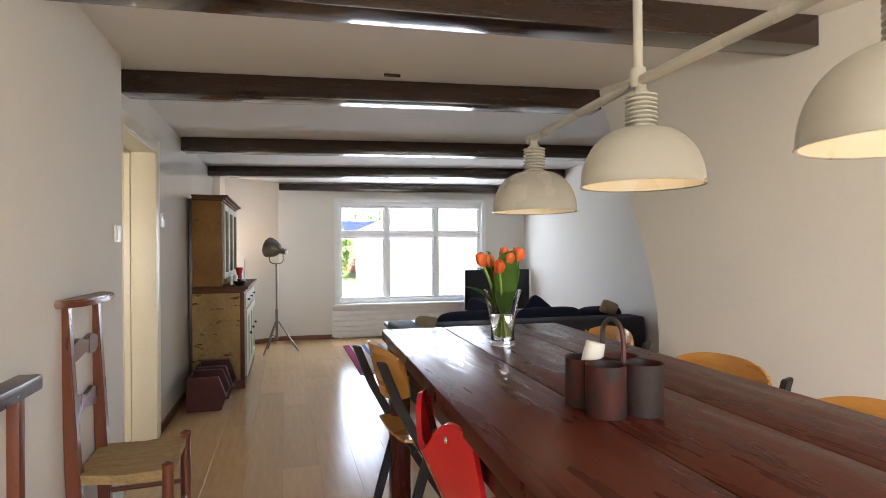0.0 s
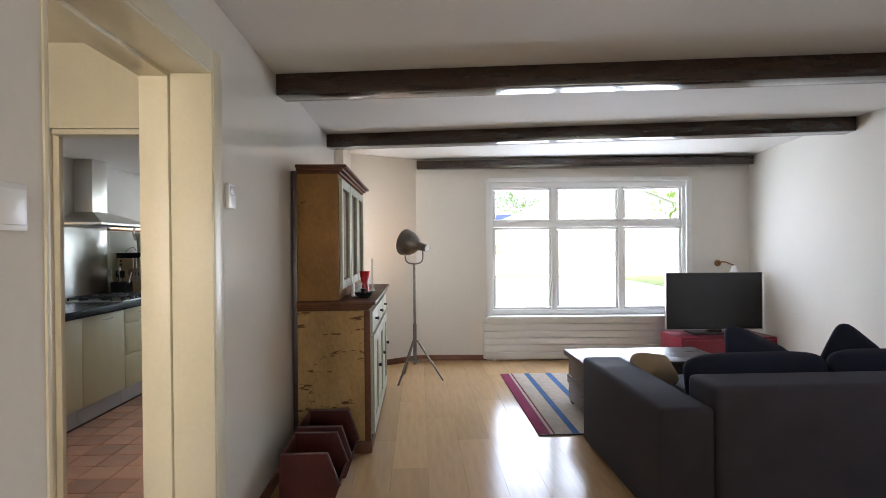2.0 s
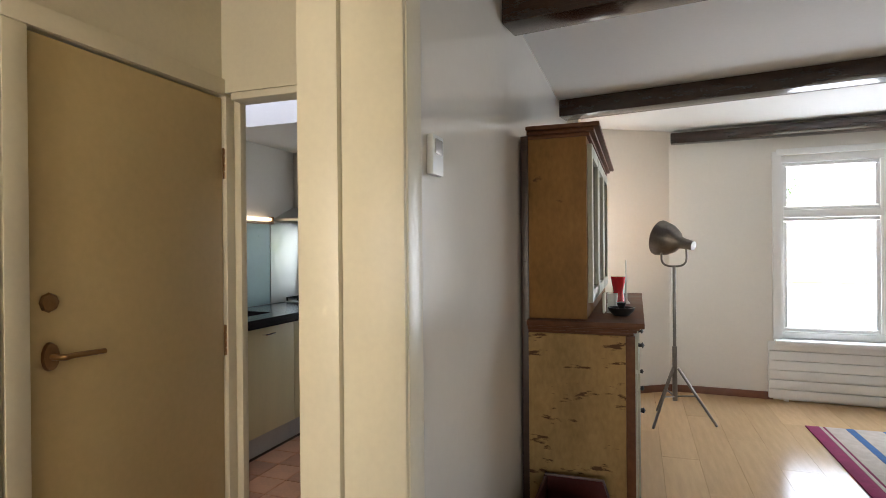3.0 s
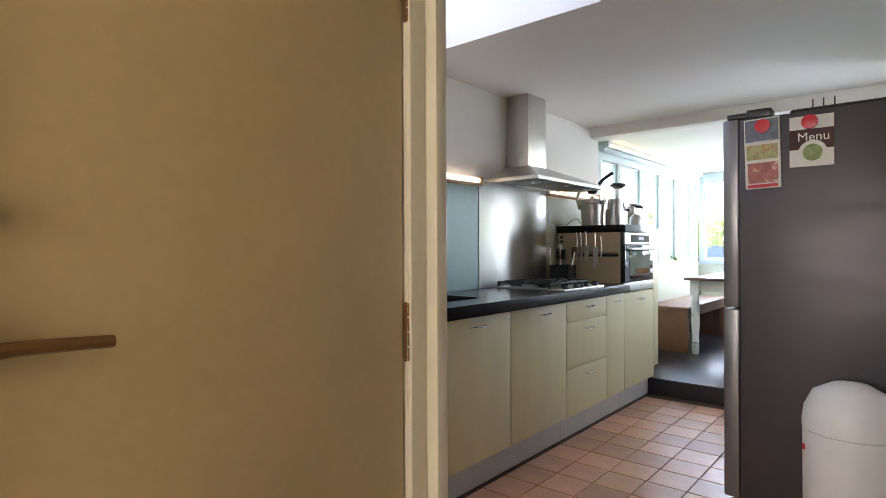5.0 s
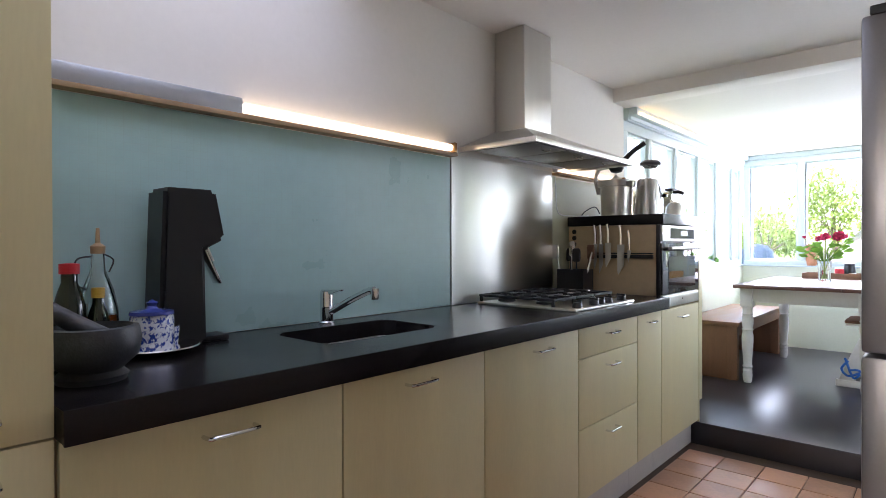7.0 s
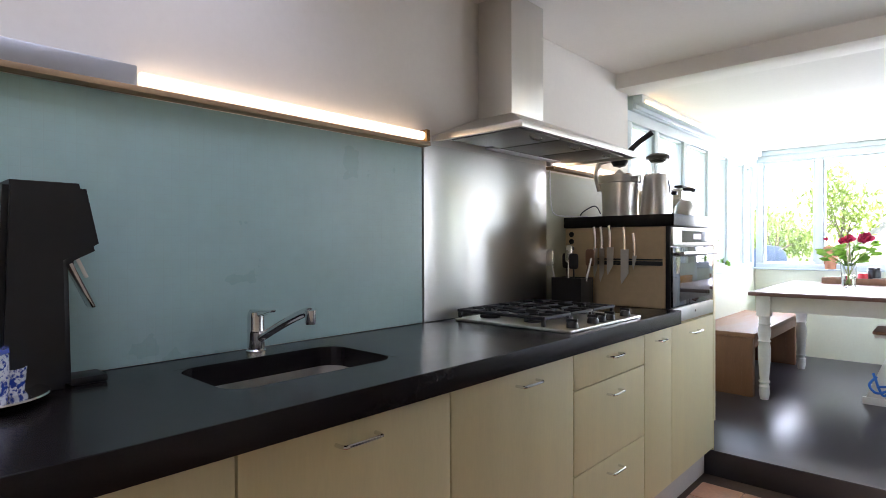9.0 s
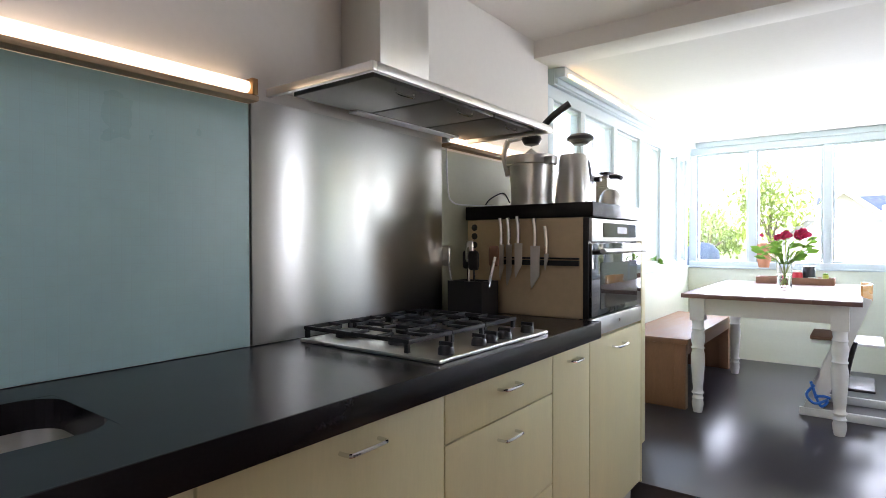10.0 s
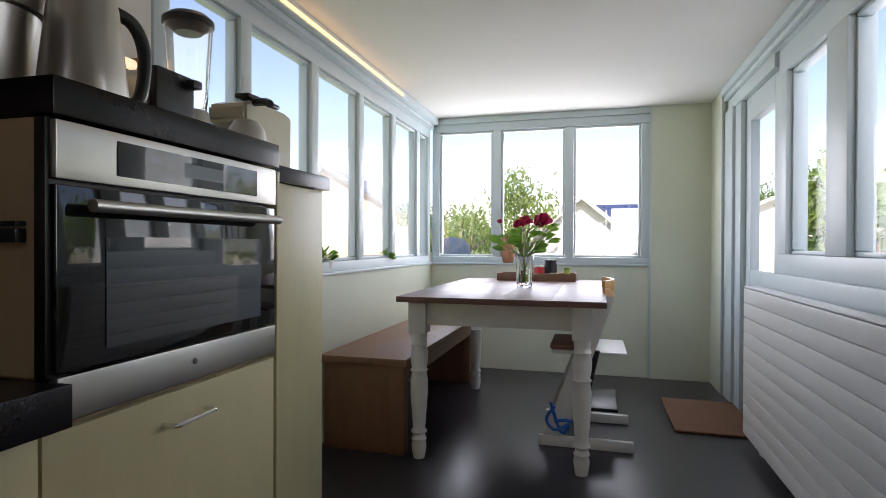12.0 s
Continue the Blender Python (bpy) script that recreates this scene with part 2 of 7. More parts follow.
M_CHEST = mat("old_dark_chest_wood", (0.050, 0.028, 0.020), 0.30, vary=0.4, scale=5, fine=50, bump=0.35, stretch=(1, 5, 5))
M_RUG = mat("beige_woven_rug", (0.44, 0.38, 0.32), 0.95, vary=0.15, scale=20, fine=250, bump=0.6, spec=0.1)
M_RUGBLUE = mat("blue_rug_stripe", (0.06, 0.13, 0.27), 0.95, vary=0.2, scale=20, fine=250, bump=0.6, spec=0.1)
M_RUGWINE = mat("wine_red_rug_stripe", (0.22, 0.035, 0.085), 0.95, vary=0.2, scale=20, fine=250, bump=0.6, spec=0.1)
M_LEATHER = mat("dark_red_brown_leather", (0.065, 0.014, 0.011), 0.42, spec=0.28, vary=0.35, scale=8, fine=80, bump=0.4)
M_RUSTTIN = mat("aged_grey_tin", (0.055, 0.040, 0.036), 0.5, metal=0.4, vary=0.35, scale=10, fine=80, bump=0.3, stain=(0.10, 0.032, 0.024), stain_at=0.52, stain_scale=9)
M_PAPERW = mat("white_paper", (0.80, 0.78, 0.70), 0.8, vary=0.04, bump=0.05)
M_TULIP = mat("orange_tulip_petal", (0.85, 0.18, 0.04), 0.5, vary=0.25, scale=18, bump=0.1)
M_LEAF = leaf_mat("tulip_leaf_green", (0.12, 0.25, 0.04))
M_STEM = mat("pale_green_stem", (0.34, 0.46, 0.10), 0.5, vary=0.15)
M_PEONY = mat("crimson_peony_petal", (0.50, 0.015, 0.085), 0.55, vary=0.3, scale=25, bump=0.2)
M_CLEAR = glass_mat("clear_glass")
M_WATER = glass_mat("water", (0.93, 0.98, 0.95))
M_PANE = pane_mat("window_pane")
M_BENCH = mat("mid_brown_bench_wood", (0.23, 0.115, 0.065), 0.5, vary=0.18, scale=3, fine=40, stretch=(6, 1, 1), bump=0.1)
M_TABLETOP2 = mat("dark_brown_table_top", (0.15, 0.075, 0.055), 0.42, vary=0.2, scale=3, fine=40, stretch=(1, 6, 1), bump=0.1)
M_LEGWHITE = mat("white_painted_turned_wood", (0.74, 0.74, 0.70), 0.38, vary=0.05, bump=0.08)
M_MAT = mat("brown_coir_doormat", (0.13, 0.06, 0.03), 0.95, vary=0.3, scale=30, fine=300, bump=0.9)
M_BLUEFAB = mat("blue_strap_fabric", (0.02, 0.16, 0.60), 0.8, vary=0.2)
M_TERRAPOT = mat("terracotta_pot", (0.45, 0.20, 0.11), 0.7, vary=0.15)
M_BLUEPOT = mat("blue_white_glazed_pattern", (0.62, 0.66, 0.72), 0.18, vary=0.05, bump=0.02, stain=(0.02, 0.05, 0.28), stain_at=0.5, stain_scale=85)
M_STONEBOWL = mat("dark_grey_granite_mortar", (0.035, 0.037, 0.042), 0.5, vary=0.35, scale=40, fine=150, bump=0.3)
M_BOTTLE = mat("dark_bottle_glass", (0.012, 0.018, 0.010), 0.06, vary=0.1, bump=0, spec=0.7)
M_LABELRED = mat("red_label", (0.55, 0.02, 0.03), 0.5, vary=0.1)
M_LABELGREEN = mat("green_yellow_label", (0.35, 0.42, 0.05), 0.5, vary=0.1)
M_YELLOWCAP = mat("yellow_plastic_cap", (0.55, 0.33, 0.04), 0.4, vary=0.08)
M_BLUELID = mat("dark_blue_glaze", (0.05, 0.07, 0.27), 0.15, vary=0.25, scale=40, bump=0.02)
M_OIL = mat("amber_oil", (0.28, 0.09, 0.015), 0.1, vary=0.05, bump=0)
M_BIRCHPLY = mat("pale_birch_panel", (0.58, 0.44, 0.26), 0.5, vary=0.1, scale=3, fine=40, stretch=(1, 6, 1), bump=0.06)
M_TRIMWOOD = mat("light_strip_wood", (0.36, 0.24, 0.13), 0.5, vary=0.15, bump=0.08)
M_TUBE = glow_mat("warm_tube_light", (1.0, 0.80, 0.52), 0.48)
M_LED = glow_mat("warm_led_strip", (1.0, 0.62, 0.22), 1.4)
M_BULB = glow_mat("warm_bulb", (1.0, 0.70, 0.38), 3.5)
M_LAMPBULB = glow_mat("floor_lamp_bulb", (1.0, 0.60, 0.27), 30.0)
M_OPAL = mat("white_opal_glass", (0.85, 0.85, 0.85), 0.5, vary=0.02, bump=0)


def mosaic_mat():
    """Pale blue-green glass mosaic, about 2 cm a piece, with fine grout lines in relief."""
    m = mat("pale_blue_green_mosaic", (0.37, 0.55, 0.53), 0.30, vary=0.06, scale=3, fine=25, bump=0)
    n, l = m.node_tree.nodes, m.node_tree.links
    b = n["Principled BSDF"]
    tc = n.new("ShaderNodeTexCoord")
    sep = n.new("ShaderNodeSeparateXYZ")
    com = n.new("ShaderNodeCombineXYZ")
    l.new(tc.outputs["Object"], sep.inputs[0])
    l.new(sep.outputs["Y"], com.inputs[0])
    l.new(sep.outputs["Z"], com.inputs[1])
    br = n.new("ShaderNodeTexBrick")
    br.offset = 0.0
    br.inputs["Scale"].default_value = 1.0
    br.inputs["Mortar Size"].default_value = 0.0011
    br.inputs["Mortar Smooth"].default_value = 0.4
    br.inputs["Brick Width"].default_value = br.inputs["Row Height"].default_value = 0.021
    l.new(com.outputs[0], br.inputs["Vector"])
    bp = n.new("ShaderNodeBump")
    bp.invert = True
    bp.inputs["Strength"].default_value, bp.inputs["Distance"].default_value = 0.12, 0.001
    l.new(br.outputs["Fac"], bp.inputs["Height"])
    l.new(bp.outputs[0], b.inputs["Normal"])
    base = b.inputs["Base Color"].links[0].from_socket
    mx = n.new("ShaderNodeMix")
    mx.data_type = "RGBA"
    half = n.new("ShaderNodeMath")
    half.operation = "MULTIPLY"
    half.inputs[1].default_value = 0.14
    l.new(br.outputs["Fac"], half.inputs[0])
    l.new(half.outputs[0], mx.inputs["Factor"])
    l.new(base, mx.inputs["A"])
    mx.inputs["B"].default_value = (0.42, 0.46, 0.42, 1)
    l.new(mx.outputs["Result"], b.inputs["Base Color"])
    return m


M_MOSAIC = mosaic_mat()


# ---------------------------------------------------------------- mesh helpers
def box(bm, a, b, bevel=0.0, seg=2, m=None):
    """A box from corner a to corner b, its edges rounded by bevel; m: a turn or shift of it."""
    lo = [min(p, q) for p, q in zip(a, b)]
    hi = [max(p, q) for p, q in zip(a, b)]
    tmp = bmesh.new()
    bmesh.ops.create_cube(tmp, size=1)
    for v in tmp.verts:
        v.co = Vector([lo[i] + (v.co[i] + 0.5) * (hi[i] - lo[i]) for i in range(3)])
    if bevel > 0:
        bevel = min(bevel, 0.45 * min(h - g for g, h in zip(lo, hi)))
        bmesh.ops.bevel(tmp, geom=tmp.edges[:], offset=bevel, segments=seg, affect="EDGES", profile=0.6)
    join(bm, tmp, m)


def join(bm, tmp, m=None):
    me = bpy.data.meshes.new("tmp")
    if m is not None:
        bmesh.ops.transform(tmp, matrix=m, verts=tmp.verts)
    tmp.to_mesh(me)
    tmp.free()
    bm.from_mesh(me)
    bpy.data.meshes.remove(me)


def lathe(bm, profile, at=(0, 0, 0), seg=24, m=None, closed=True):
    """A turned body: rows of radius and height, round the z axis at a place."""
    tmp = bmesh.new()
    rings = []
    for r, z in profile:
        rings.append([tmp.verts.new((max(r, 1e-4) * math.cos(2 * math.pi * k / seg), max(r, 1e-4) * math.sin(2 * math.pi * k / seg), z)) for k in range(seg)])
    for a, b in zip(rings, rings[1:]):
        for k in range(seg):
            tmp.faces.new((a[k], a[(k + 1) % seg], b[(k + 1) % seg], b[k]))
    if closed:
        tmp.faces.new(rings[0][::-1])
        tmp.faces.new(rings[-1])
    bmesh.ops.recalc_face_normals(tmp, faces=tmp.faces)
    shift = Matrix.Translation(at)
    join(bm, tmp, shift if m is None else shift @ m)


def tube(bm, pts, r, seg=10, taper=None):
    """A round bar along points; r: its radius, taper: the radius at its end."""
    pts = [Vector(p) for p in pts]
    tmp = bmesh.new()
    rings = []
    side = None
    for i, p in enumerate(pts):
        d = (pts[min(i + 1, len(pts) - 1)] - pts[max(i - 1, 0)]).normalized()
        if side is None:
            side = d.orthogonal().normalized()
        side = (side - d * side.dot(d)).normalized()
        up = d.cross(side)
        rad = r if taper is None else r + (taper - r) * i / (len(pts) - 1)
        rings.append([tmp.verts.new(p + rad * (side * math.cos(2 * math.pi * k / seg) + up * math.sin(2 * math.pi * k / seg))) for k in range(seg)])
    for a, b in zip(rings, rings[1:]):
        for k in range(seg):
            tmp.faces.new((a[k], a[(k + 1) % seg], b[(k + 1) % seg], b[k]))
    tmp.faces.new(rings[0][::-1])
    tmp.faces.new(rings[-1])
    bmesh.ops.recalc_face_normals(tmp, faces=tmp.faces)
    join(bm, tmp)


def curve_pts(points, n=8):
    """A smooth line through points."""
    pts = [Vector(p) for p in points]
    out = []
    for i in range(len(pts) - 1):
        p0, p1, p2, p3 = pts[max(i - 1, 0)], pts[i], pts[i + 1], pts[min(i + 2, len(pts) - 1)]
        for k in range(n):
            t = k / n
            out.append(0.5 * (2 * p1 + (p2 - p0) * t + (2 * p0 - 5 * p1 + 4 * p2 - p3) * t * t + (3 * p1 - p0 - 3 * p2 + p3) * t ** 3))
    out.append(pts[-1])
    return out


def prism(bm, poly, axis, a, b, bevel=0.0, m=None):
    """A flat outline drawn out along an axis from a to b. The outline's two numbers are the other two axes in order."""
    tmp = bmesh.new()

    def put(p, v):
        c = list(p)
        c.insert("xyz".index(axis), v)
        return tmp.verts.new(c)

    lo = [put(p, a) for p in poly]
    hi = [put(p, b) for p in poly]
    tmp.faces.new(lo)
    tmp.faces.new(hi)
    for k in range(len(poly)):
        j = (k + 1) % len(poly)
        tmp.faces.new((lo[k], lo[j], hi[j], hi[k]))
    bmesh.ops.recalc_face_normals(tmp, faces=tmp.faces)
    if bevel:
        bmesh.ops.bevel(tmp, geom=tmp.edges[:], offset=bevel, segments=2, affect="EDGES")
    join(bm, tmp, m)


def sheet(bm, fn, nu, nv, thick=0.0):
    """A curved sheet: fn(u, v) gives its points for u and v from 0 to 1; thick draws it out into a solid."""
    tmp = bmesh.new()
    g = [[tmp.verts.new(fn(i / nu, j / nv)) for j in range(nv + 1)] for i in range(nu + 1)]
    for i in range(nu):
        for j in range(nv):
            tmp.faces.new((g[i][j], g[i + 1][j], g[i + 1][j + 1], g[i][j + 1]))
    if thick:
        bmesh.ops.recalc_face_normals(tmp, faces=tmp.faces)
        bmesh.ops.solidify(tmp, geom=tmp.faces[:], thickness=thick)
    bmesh.ops.recalc_face_normals(tmp, faces=tmp.faces)
    join(bm, tmp)


def mesh_of(name, bm, material, smooth=40):
    me = bpy.data.meshes.new(name)
    bm.to_mesh(me)
    bm.free()
    for mt in material if isinstance(material, (list, tuple)) else [material]:
        me.materials.append(mt)
    if smooth:
        me.polygons.foreach_set("use_smooth", [True] * len(me.polygons))
        me.set_sharp_from_angle(angle=radians(smooth))
    return me


def structure(name, bm, material, label="", category="", smooth=30):
    return tagged(new(name, mesh_of(name, bm, material, smooth)), label, category, "", "structure")


def thing(name, label, category, base=(0, 0, 0), group=""):
    """An empty at a thing's base, for its parts."""
    ob = new(name)
    ob.empty_display_size = 0.1
    ob.matrix_basis = Matrix.Translation(base)
    return tagged(ob, label, category, group)


def part(name, bm, material, parent, label="", smooth=40):
    ob = new(name, mesh_of(name, bm, material, smooth))
    ob.parent = parent
    if parent.type == "EMPTY":
        ob.matrix_parent_inverse = parent.matrix_basis.inverted()
    return tagged(ob, label)


def solo(name, bm, material, label, category, group="", smooth=40):
    """A thing of one piece."""
    return tagged(new(name, mesh_of(name, bm, material, smooth)), label, category, group)


def bmbox(a, b, bevel=0.0, seg=2, m=None):
    bm = bmesh.new()
    box(bm, a, b, bevel, seg, m)
    return bm


def wall_with_holes(bm, p, q, thick, z0, z1, holes):
    """An upright wall from p to q on the plan, its thickness to the left of that way; holes: rows of start, end, sill, head along it."""
    p, q = Vector((*p, 0)), Vector((*q, 0))
    way = q - p
    length = way.length
    turn = Matrix.Translation(p) @ Matrix.Rotation(math.atan2(way.y, way.x), 4, "Z")
    cuts = sorted({0.0, length, *(h[0] for h in holes), *(h[1] for h in holes)})
    for a, b in zip(cuts, cuts[1:]):
        inside = [h for h in holes if h[0] <= a + 1e-6 and h[1] >= b - 1e-6]
        if not inside:
            box(bm, (a, 0, z0), (b, thick, z1), m=turn)
            continue
        s, e, lo, hi = inside[0]
        if lo > z0:
            box(bm, (a, 0, z0), (b, thick, lo), m=turn)
        if hi < z1:
            box(bm, (a, 0, hi), (b, thick, z1), m=turn)

# ---------------------------------------------------------------- structure: living room
LZ = 0.2          # living room floor, one step above the kitchen
LC = 2.285        # living room ceiling
FL, FR = (1.09, 7.40), (4.52, 7.22)   # front wall's ends


def front_y(x):
    return FL[1] + (FR[1] - FL[1]) * (x - FL[0]) / (FR[0] - FL[0])


bm = bmesh.new()
wall_with_holes(bm, (0.16, 7.1), (0.16, 2.64), 0.225, 0.0, 2.7, [(7.1 - 3.62, 7.1 - 2.64, 0.0, 2.02)])
structure("wall_living_side", bm, M_GLOSSWALL, "white satin-painted plaster wall with a doorway to the hall", "wall")
bm = bmesh.new()
wall_with_holes(bm, (0.16, 2.64), (0.16, -1.8), 0.29, 0.0, 2.7, [])
structure("wall_living_rear_side", bm, M_PLASTER, "white plaster wall beside the dining table", "wall")
bm = bmesh.new()
prism(bm, [(0.385, 6.95), (1.09, 7.40), (1.02, 7.62), (0.2, 7.1)], "z", LZ, 2.7)
structure("wall_living_corner", bm, M_PLASTER, "white plaster wall across the corner", "wall")
front_len = math.hypot(FR[0] - FL[0], FR[1] - FL[1])
WX0, WX1, WZ0, WZ1 = 1.84, 3.90, 0.66, 2.04
bm = bmesh.new()
wall_with_holes(bm, FL, FR, 0.28, LZ - 0.2, 2.7, [(WX0 - FL[0], WX1 - FL[0], WZ0, WZ1)])
structure("wall_living_front", bm, M_PLASTER, "white plaster front wall with a six-pane window", "wall")
bm = bmesh.new()
prism(bm, [(4.06, 1.9), (4.18, 4.0), (4.24, 5.4), (4.52, 7.22), (4.8, 7.5), (4.8, 1.9)], "z", LZ - 0.2, 2.7)
structure("wall_living_right", bm, M_PLASTER, "white plaster wall beside the sofa", "wall")
# chimney-like wall beside the dining table, its end leaning back towards the floor
bm = bmesh.new()
turn = Matrix.Translation((3.645, -0.2, 0)) @ Matrix.Rotation(math.atan2(2.7, -0.729), 4, "Z")
end = [(2.87, LC + 0.3), (2.86, 2.285), (2.80, 2.12), (2.715, 1.88), (2.635, 1.62), (2.55, 1.37), (2.50, 1.20), (2.472, 1.06), (2.465, 0.95), (2.465, 0.0)]
prism(bm, [(-1.7, 0.0), (-1.7, LC + 0.3)] + end, "y", 0.0, -1.6, m=turn)
structure("wall_living_dining_side", bm, M_PLASTER, "white plaster chimney wall with a leaning end", "wall")
# unseen wall; its opening is added for the rear fill lamp
bm = bmesh.new()
wall_with_holes(bm, (5.5, -1.8), (0.1, -1.8), 0.3, 0, 2.7, [(2.4, 4.8, 0.75, 2.0)])
structure("wall_living_back", bm, M_PLASTER, "plain white plaster wall", "wall")
bm = bmesh.new()
box(bm, (0.11, -2.1, LC), (4.8, 7.7, LC + 0.25))
structure("ceiling", bm, M_CEIL, "white painted ceiling between dark beams", "ceiling")
bm = bmesh.new()
box(bm, (0.385, -1.8, LZ - 0.2), (4.8, 7.45, LZ - 0.012))
floor_living = structure("floor_living", bm, M_BASE, "light beech laminate floor", "floor")

# skirting
bm = bmesh.new()
for y0, y1, x0 in ((-1.8, 2.60, 0.451), (3.66, 6.95, 0.386)):
    box(bm, (x0, y0, LZ - 0.01), (x0 + 0.016, y1, LZ + 0.055), 0.004)
box(bm, (0, -0.016, LZ - 0.01), (0.84, 0, LZ + 0.055), 0.004, m=Matrix.Translation((0.388, 6.951, 0)) @ Matrix.Rotation(math.atan2(0.45, 0.705), 4, "Z"))
box(bm, (0, -0.016, LZ - 0.01), (0.72, 0, LZ + 0.055), 0.004, m=Matrix.Translation((1.09, 7.398, 0)) @ Matrix.Rotation(math.atan2(-0.18, 3.43), 4, "Z"))
structure("baseboard", bm, M_BASE, "low red-brown wooden skirting", "skirting")

# doorway lining and architrave between living room and hall
bm = bmesh.new()
box(bm, (0.155, 3.62, 0.0), (0.255, 3.585, 2.02), 0.006)
box(bm, (0.255, 3.62, LZ), (0.40, 3.598, 2.02), 0.006)
box(bm, (0.386, 3.608, LZ), (0.405, 3.69, 2.09), 0.008)
box(bm, (0.155, 2.64, 0.0), (0.455, 2.655, 2.02), 0.006)
box(bm, (0.155, 2.655, 1.985), (0.255, 3.585, 2.02), 0.006)
box(bm, (0.255, 2.655, 1.998), (0.40, 3.598, 2.02), 0.006)
box(bm, (0.386, 2.655, 2.008), (0.405, 3.608, 2.09), 0.008)
structure("trim_living_doorway", bm, M_CREAM, "cream gloss-painted door lining and architrave", "door frame")
bm = bmesh.new()
box(bm, (0.155, 2.656, 0.0), (0.40, 3.584, LZ - 0.004), 0.004)
structure("doorway_step", bm, M_BASE, "red-brown wooden step down into the hall", "step")

# ---------------------------------------------------------------- structure: hall, kitchen, sunroom
DX = -0.57        # hall wall with the doors
KX = -2.12        # kitchen wall behind the worktop
SZ = 0.122        # sunroom floor
KC = 2.235        # kitchen ceiling
KR = 0.11         # kitchen right wall
bm = bmesh.new()
wall_with_holes(bm, (DX, 1.0), (DX, 4.275), 0.10, 0, 2.6, [(1.43, 2.39, 0, 1.925), (2.51, 3.205, 0, 1.925)])
structure("wall_hall", bm, M_CREAM, "cream painted hall wall with two doors", "wall")
bm = bmesh.new()
box(bm, (DX, 4.20, 1.934), (KR + 0.04, 4.275, 2.6))
structure("wall_hall_end", bm, M_CREAM, "cream painted lintel over the kitchen opening", "wall")
bm = bmesh.new()
box(bm, (DX + 0.001, 4.2495, 0), (DX + 0.040, 4.282, 1.93), 0.006)
box(bm, (DX + 0.040, 4.196, 1.905), (KR + 0.04, 4.280, 1.932), 0.006)
structure("trim_kitchen_doorway", bm, M_CREAM, "cream painted lining of the kitchen opening", "door frame")
# unseen wall; its opening is added for the hall fill lamp
bm = bmesh.new()
wall_with_holes(bm, (KR + 0.04, 1.0), (DX, 1.0), 0.1, 0, 2.6, [(0.12, 0.60, 1.1, 2.0)])
structure("wall_hall_back", bm, M_CREAM, "plain cream wall at the hall's end", "wall")
bm = bmesh.new()
box(bm, (DX - 0.2, 0.9, 2.32), (KR + 0.04, 4.275, 2.5))
structure("ceiling_hall", bm, M_CREAM, "plain cream hall ceiling", "ceiling")
bm = bmesh.new()
box(bm, (-0.85, 4.30, 0), (KX - 0.2, 4.48, 3.0))
structure("wall_kitchen_back", bm, M_PLASTER, "plain white kitchen wall", "wall")

bm = bmesh.new()
box(bm, (KX - 0.25, 4.3, 0), (KX, 8.40, 3.0))
structure("wall_kitchen_left", bm, M_PLASTER, "white plaster wall above the worktop", "wall")
bm = bmesh.new()
wall_with_holes(bm, (KR + 0.25, 7.1), (KR + 0.25, 8.235), 0.25, 0, 2.7, [(0.13, 1.03, 0.955, 2.06)])
structure("wall_kitchen_right", bm, M_PLASTER, "white plaster wall behind the fridge", "wall")
# ceiling with the shaft of the roof window along the wall
bm = bmesh.new()
box(bm, (KX, 5.90, KC), (KR, 8.25, KC + 0.25))
box(bm, (-0.95, 4.575, KC), (KR, 5.90, KC + 0.25))
box(bm, (KX, 4.46, KC), (-0.95, 4.58, KC + 0.25))
structure("ceiling_kitchen", bm, M_CEIL, "white kitchen ceiling with a roof window shaft", "ceiling")
bm = bmesh.new()
box(bm, (KX, 5.90, KC + 0.25), (-0.9, 6.0, 2.78))
box(bm, (-0.95, 4.5, KC + 0.25), (-0.85, 6.0, 2.78))
box(bm, (KX, 4.48, KC + 0.25), (-0.9, 4.58, 2.78))
structure("wall_roof_window_shaft", bm, M_WHITE, "white roof window shaft", "wall")
m_dome = bpy.data.materials.new("opal_dome")
m_dome.use_nodes = True
dn = m_dome.node_tree.nodes
dt = dn.new("ShaderNodeBsdfTranslucent")
dt.inputs["Color"].default_value = (0.27, 0.29, 0.35, 1)
m_dome.node_tree.links.new(dt.outputs[0], dn["Material Output"].inputs["Surface"])
bm = bmesh.new()
sheet(bm, lambda u, v: (KX + 1.2 * u, 4.5 + 1.45 * v, 2.79 + 0.10 * math.sin(math.pi * u) * math.sin(math.pi * v)), 12, 12)
structure("window_roof", bm, m_dome, "white opal roof window dome", "roof window")

bm = bmesh.new()
box(bm, (-3.0, 0.9, -0.12), (KR, 8.2, -0.012))
floor_kitchen = structure("floor_kitchen", bm, M_GROUT, "terracotta tile floor with dark joints", "floor")
bm = bmesh.new()
box(bm, (KX - 0.1, 8.195, -0.1), (KR, 11.5, SZ), 0.004)
structure("floor_sunroom", bm, M_BLACKFLOOR, "raised glossy black sunroom floor with a step edge", "floor")
# beam where kitchen meets sunroom
bm = bmesh.new()
box(bm, (KX - 0.25, 8.24, 2.145), (KR + 0.2, 8.45, KC + 0.3), 0.004)
structure("trim_sunroom_beam", bm, M_CEIL, "white painted lintel beam", "beam")
SC = 2.15
bm = bmesh.new()
box(bm, (KX - 0.3, 8.45, SC), (KR + 0.2, 11.6, SC + 0.15))
structure("ceiling_sunroom", bm, M_CEIL, "smooth white sunroom ceiling", "ceiling")

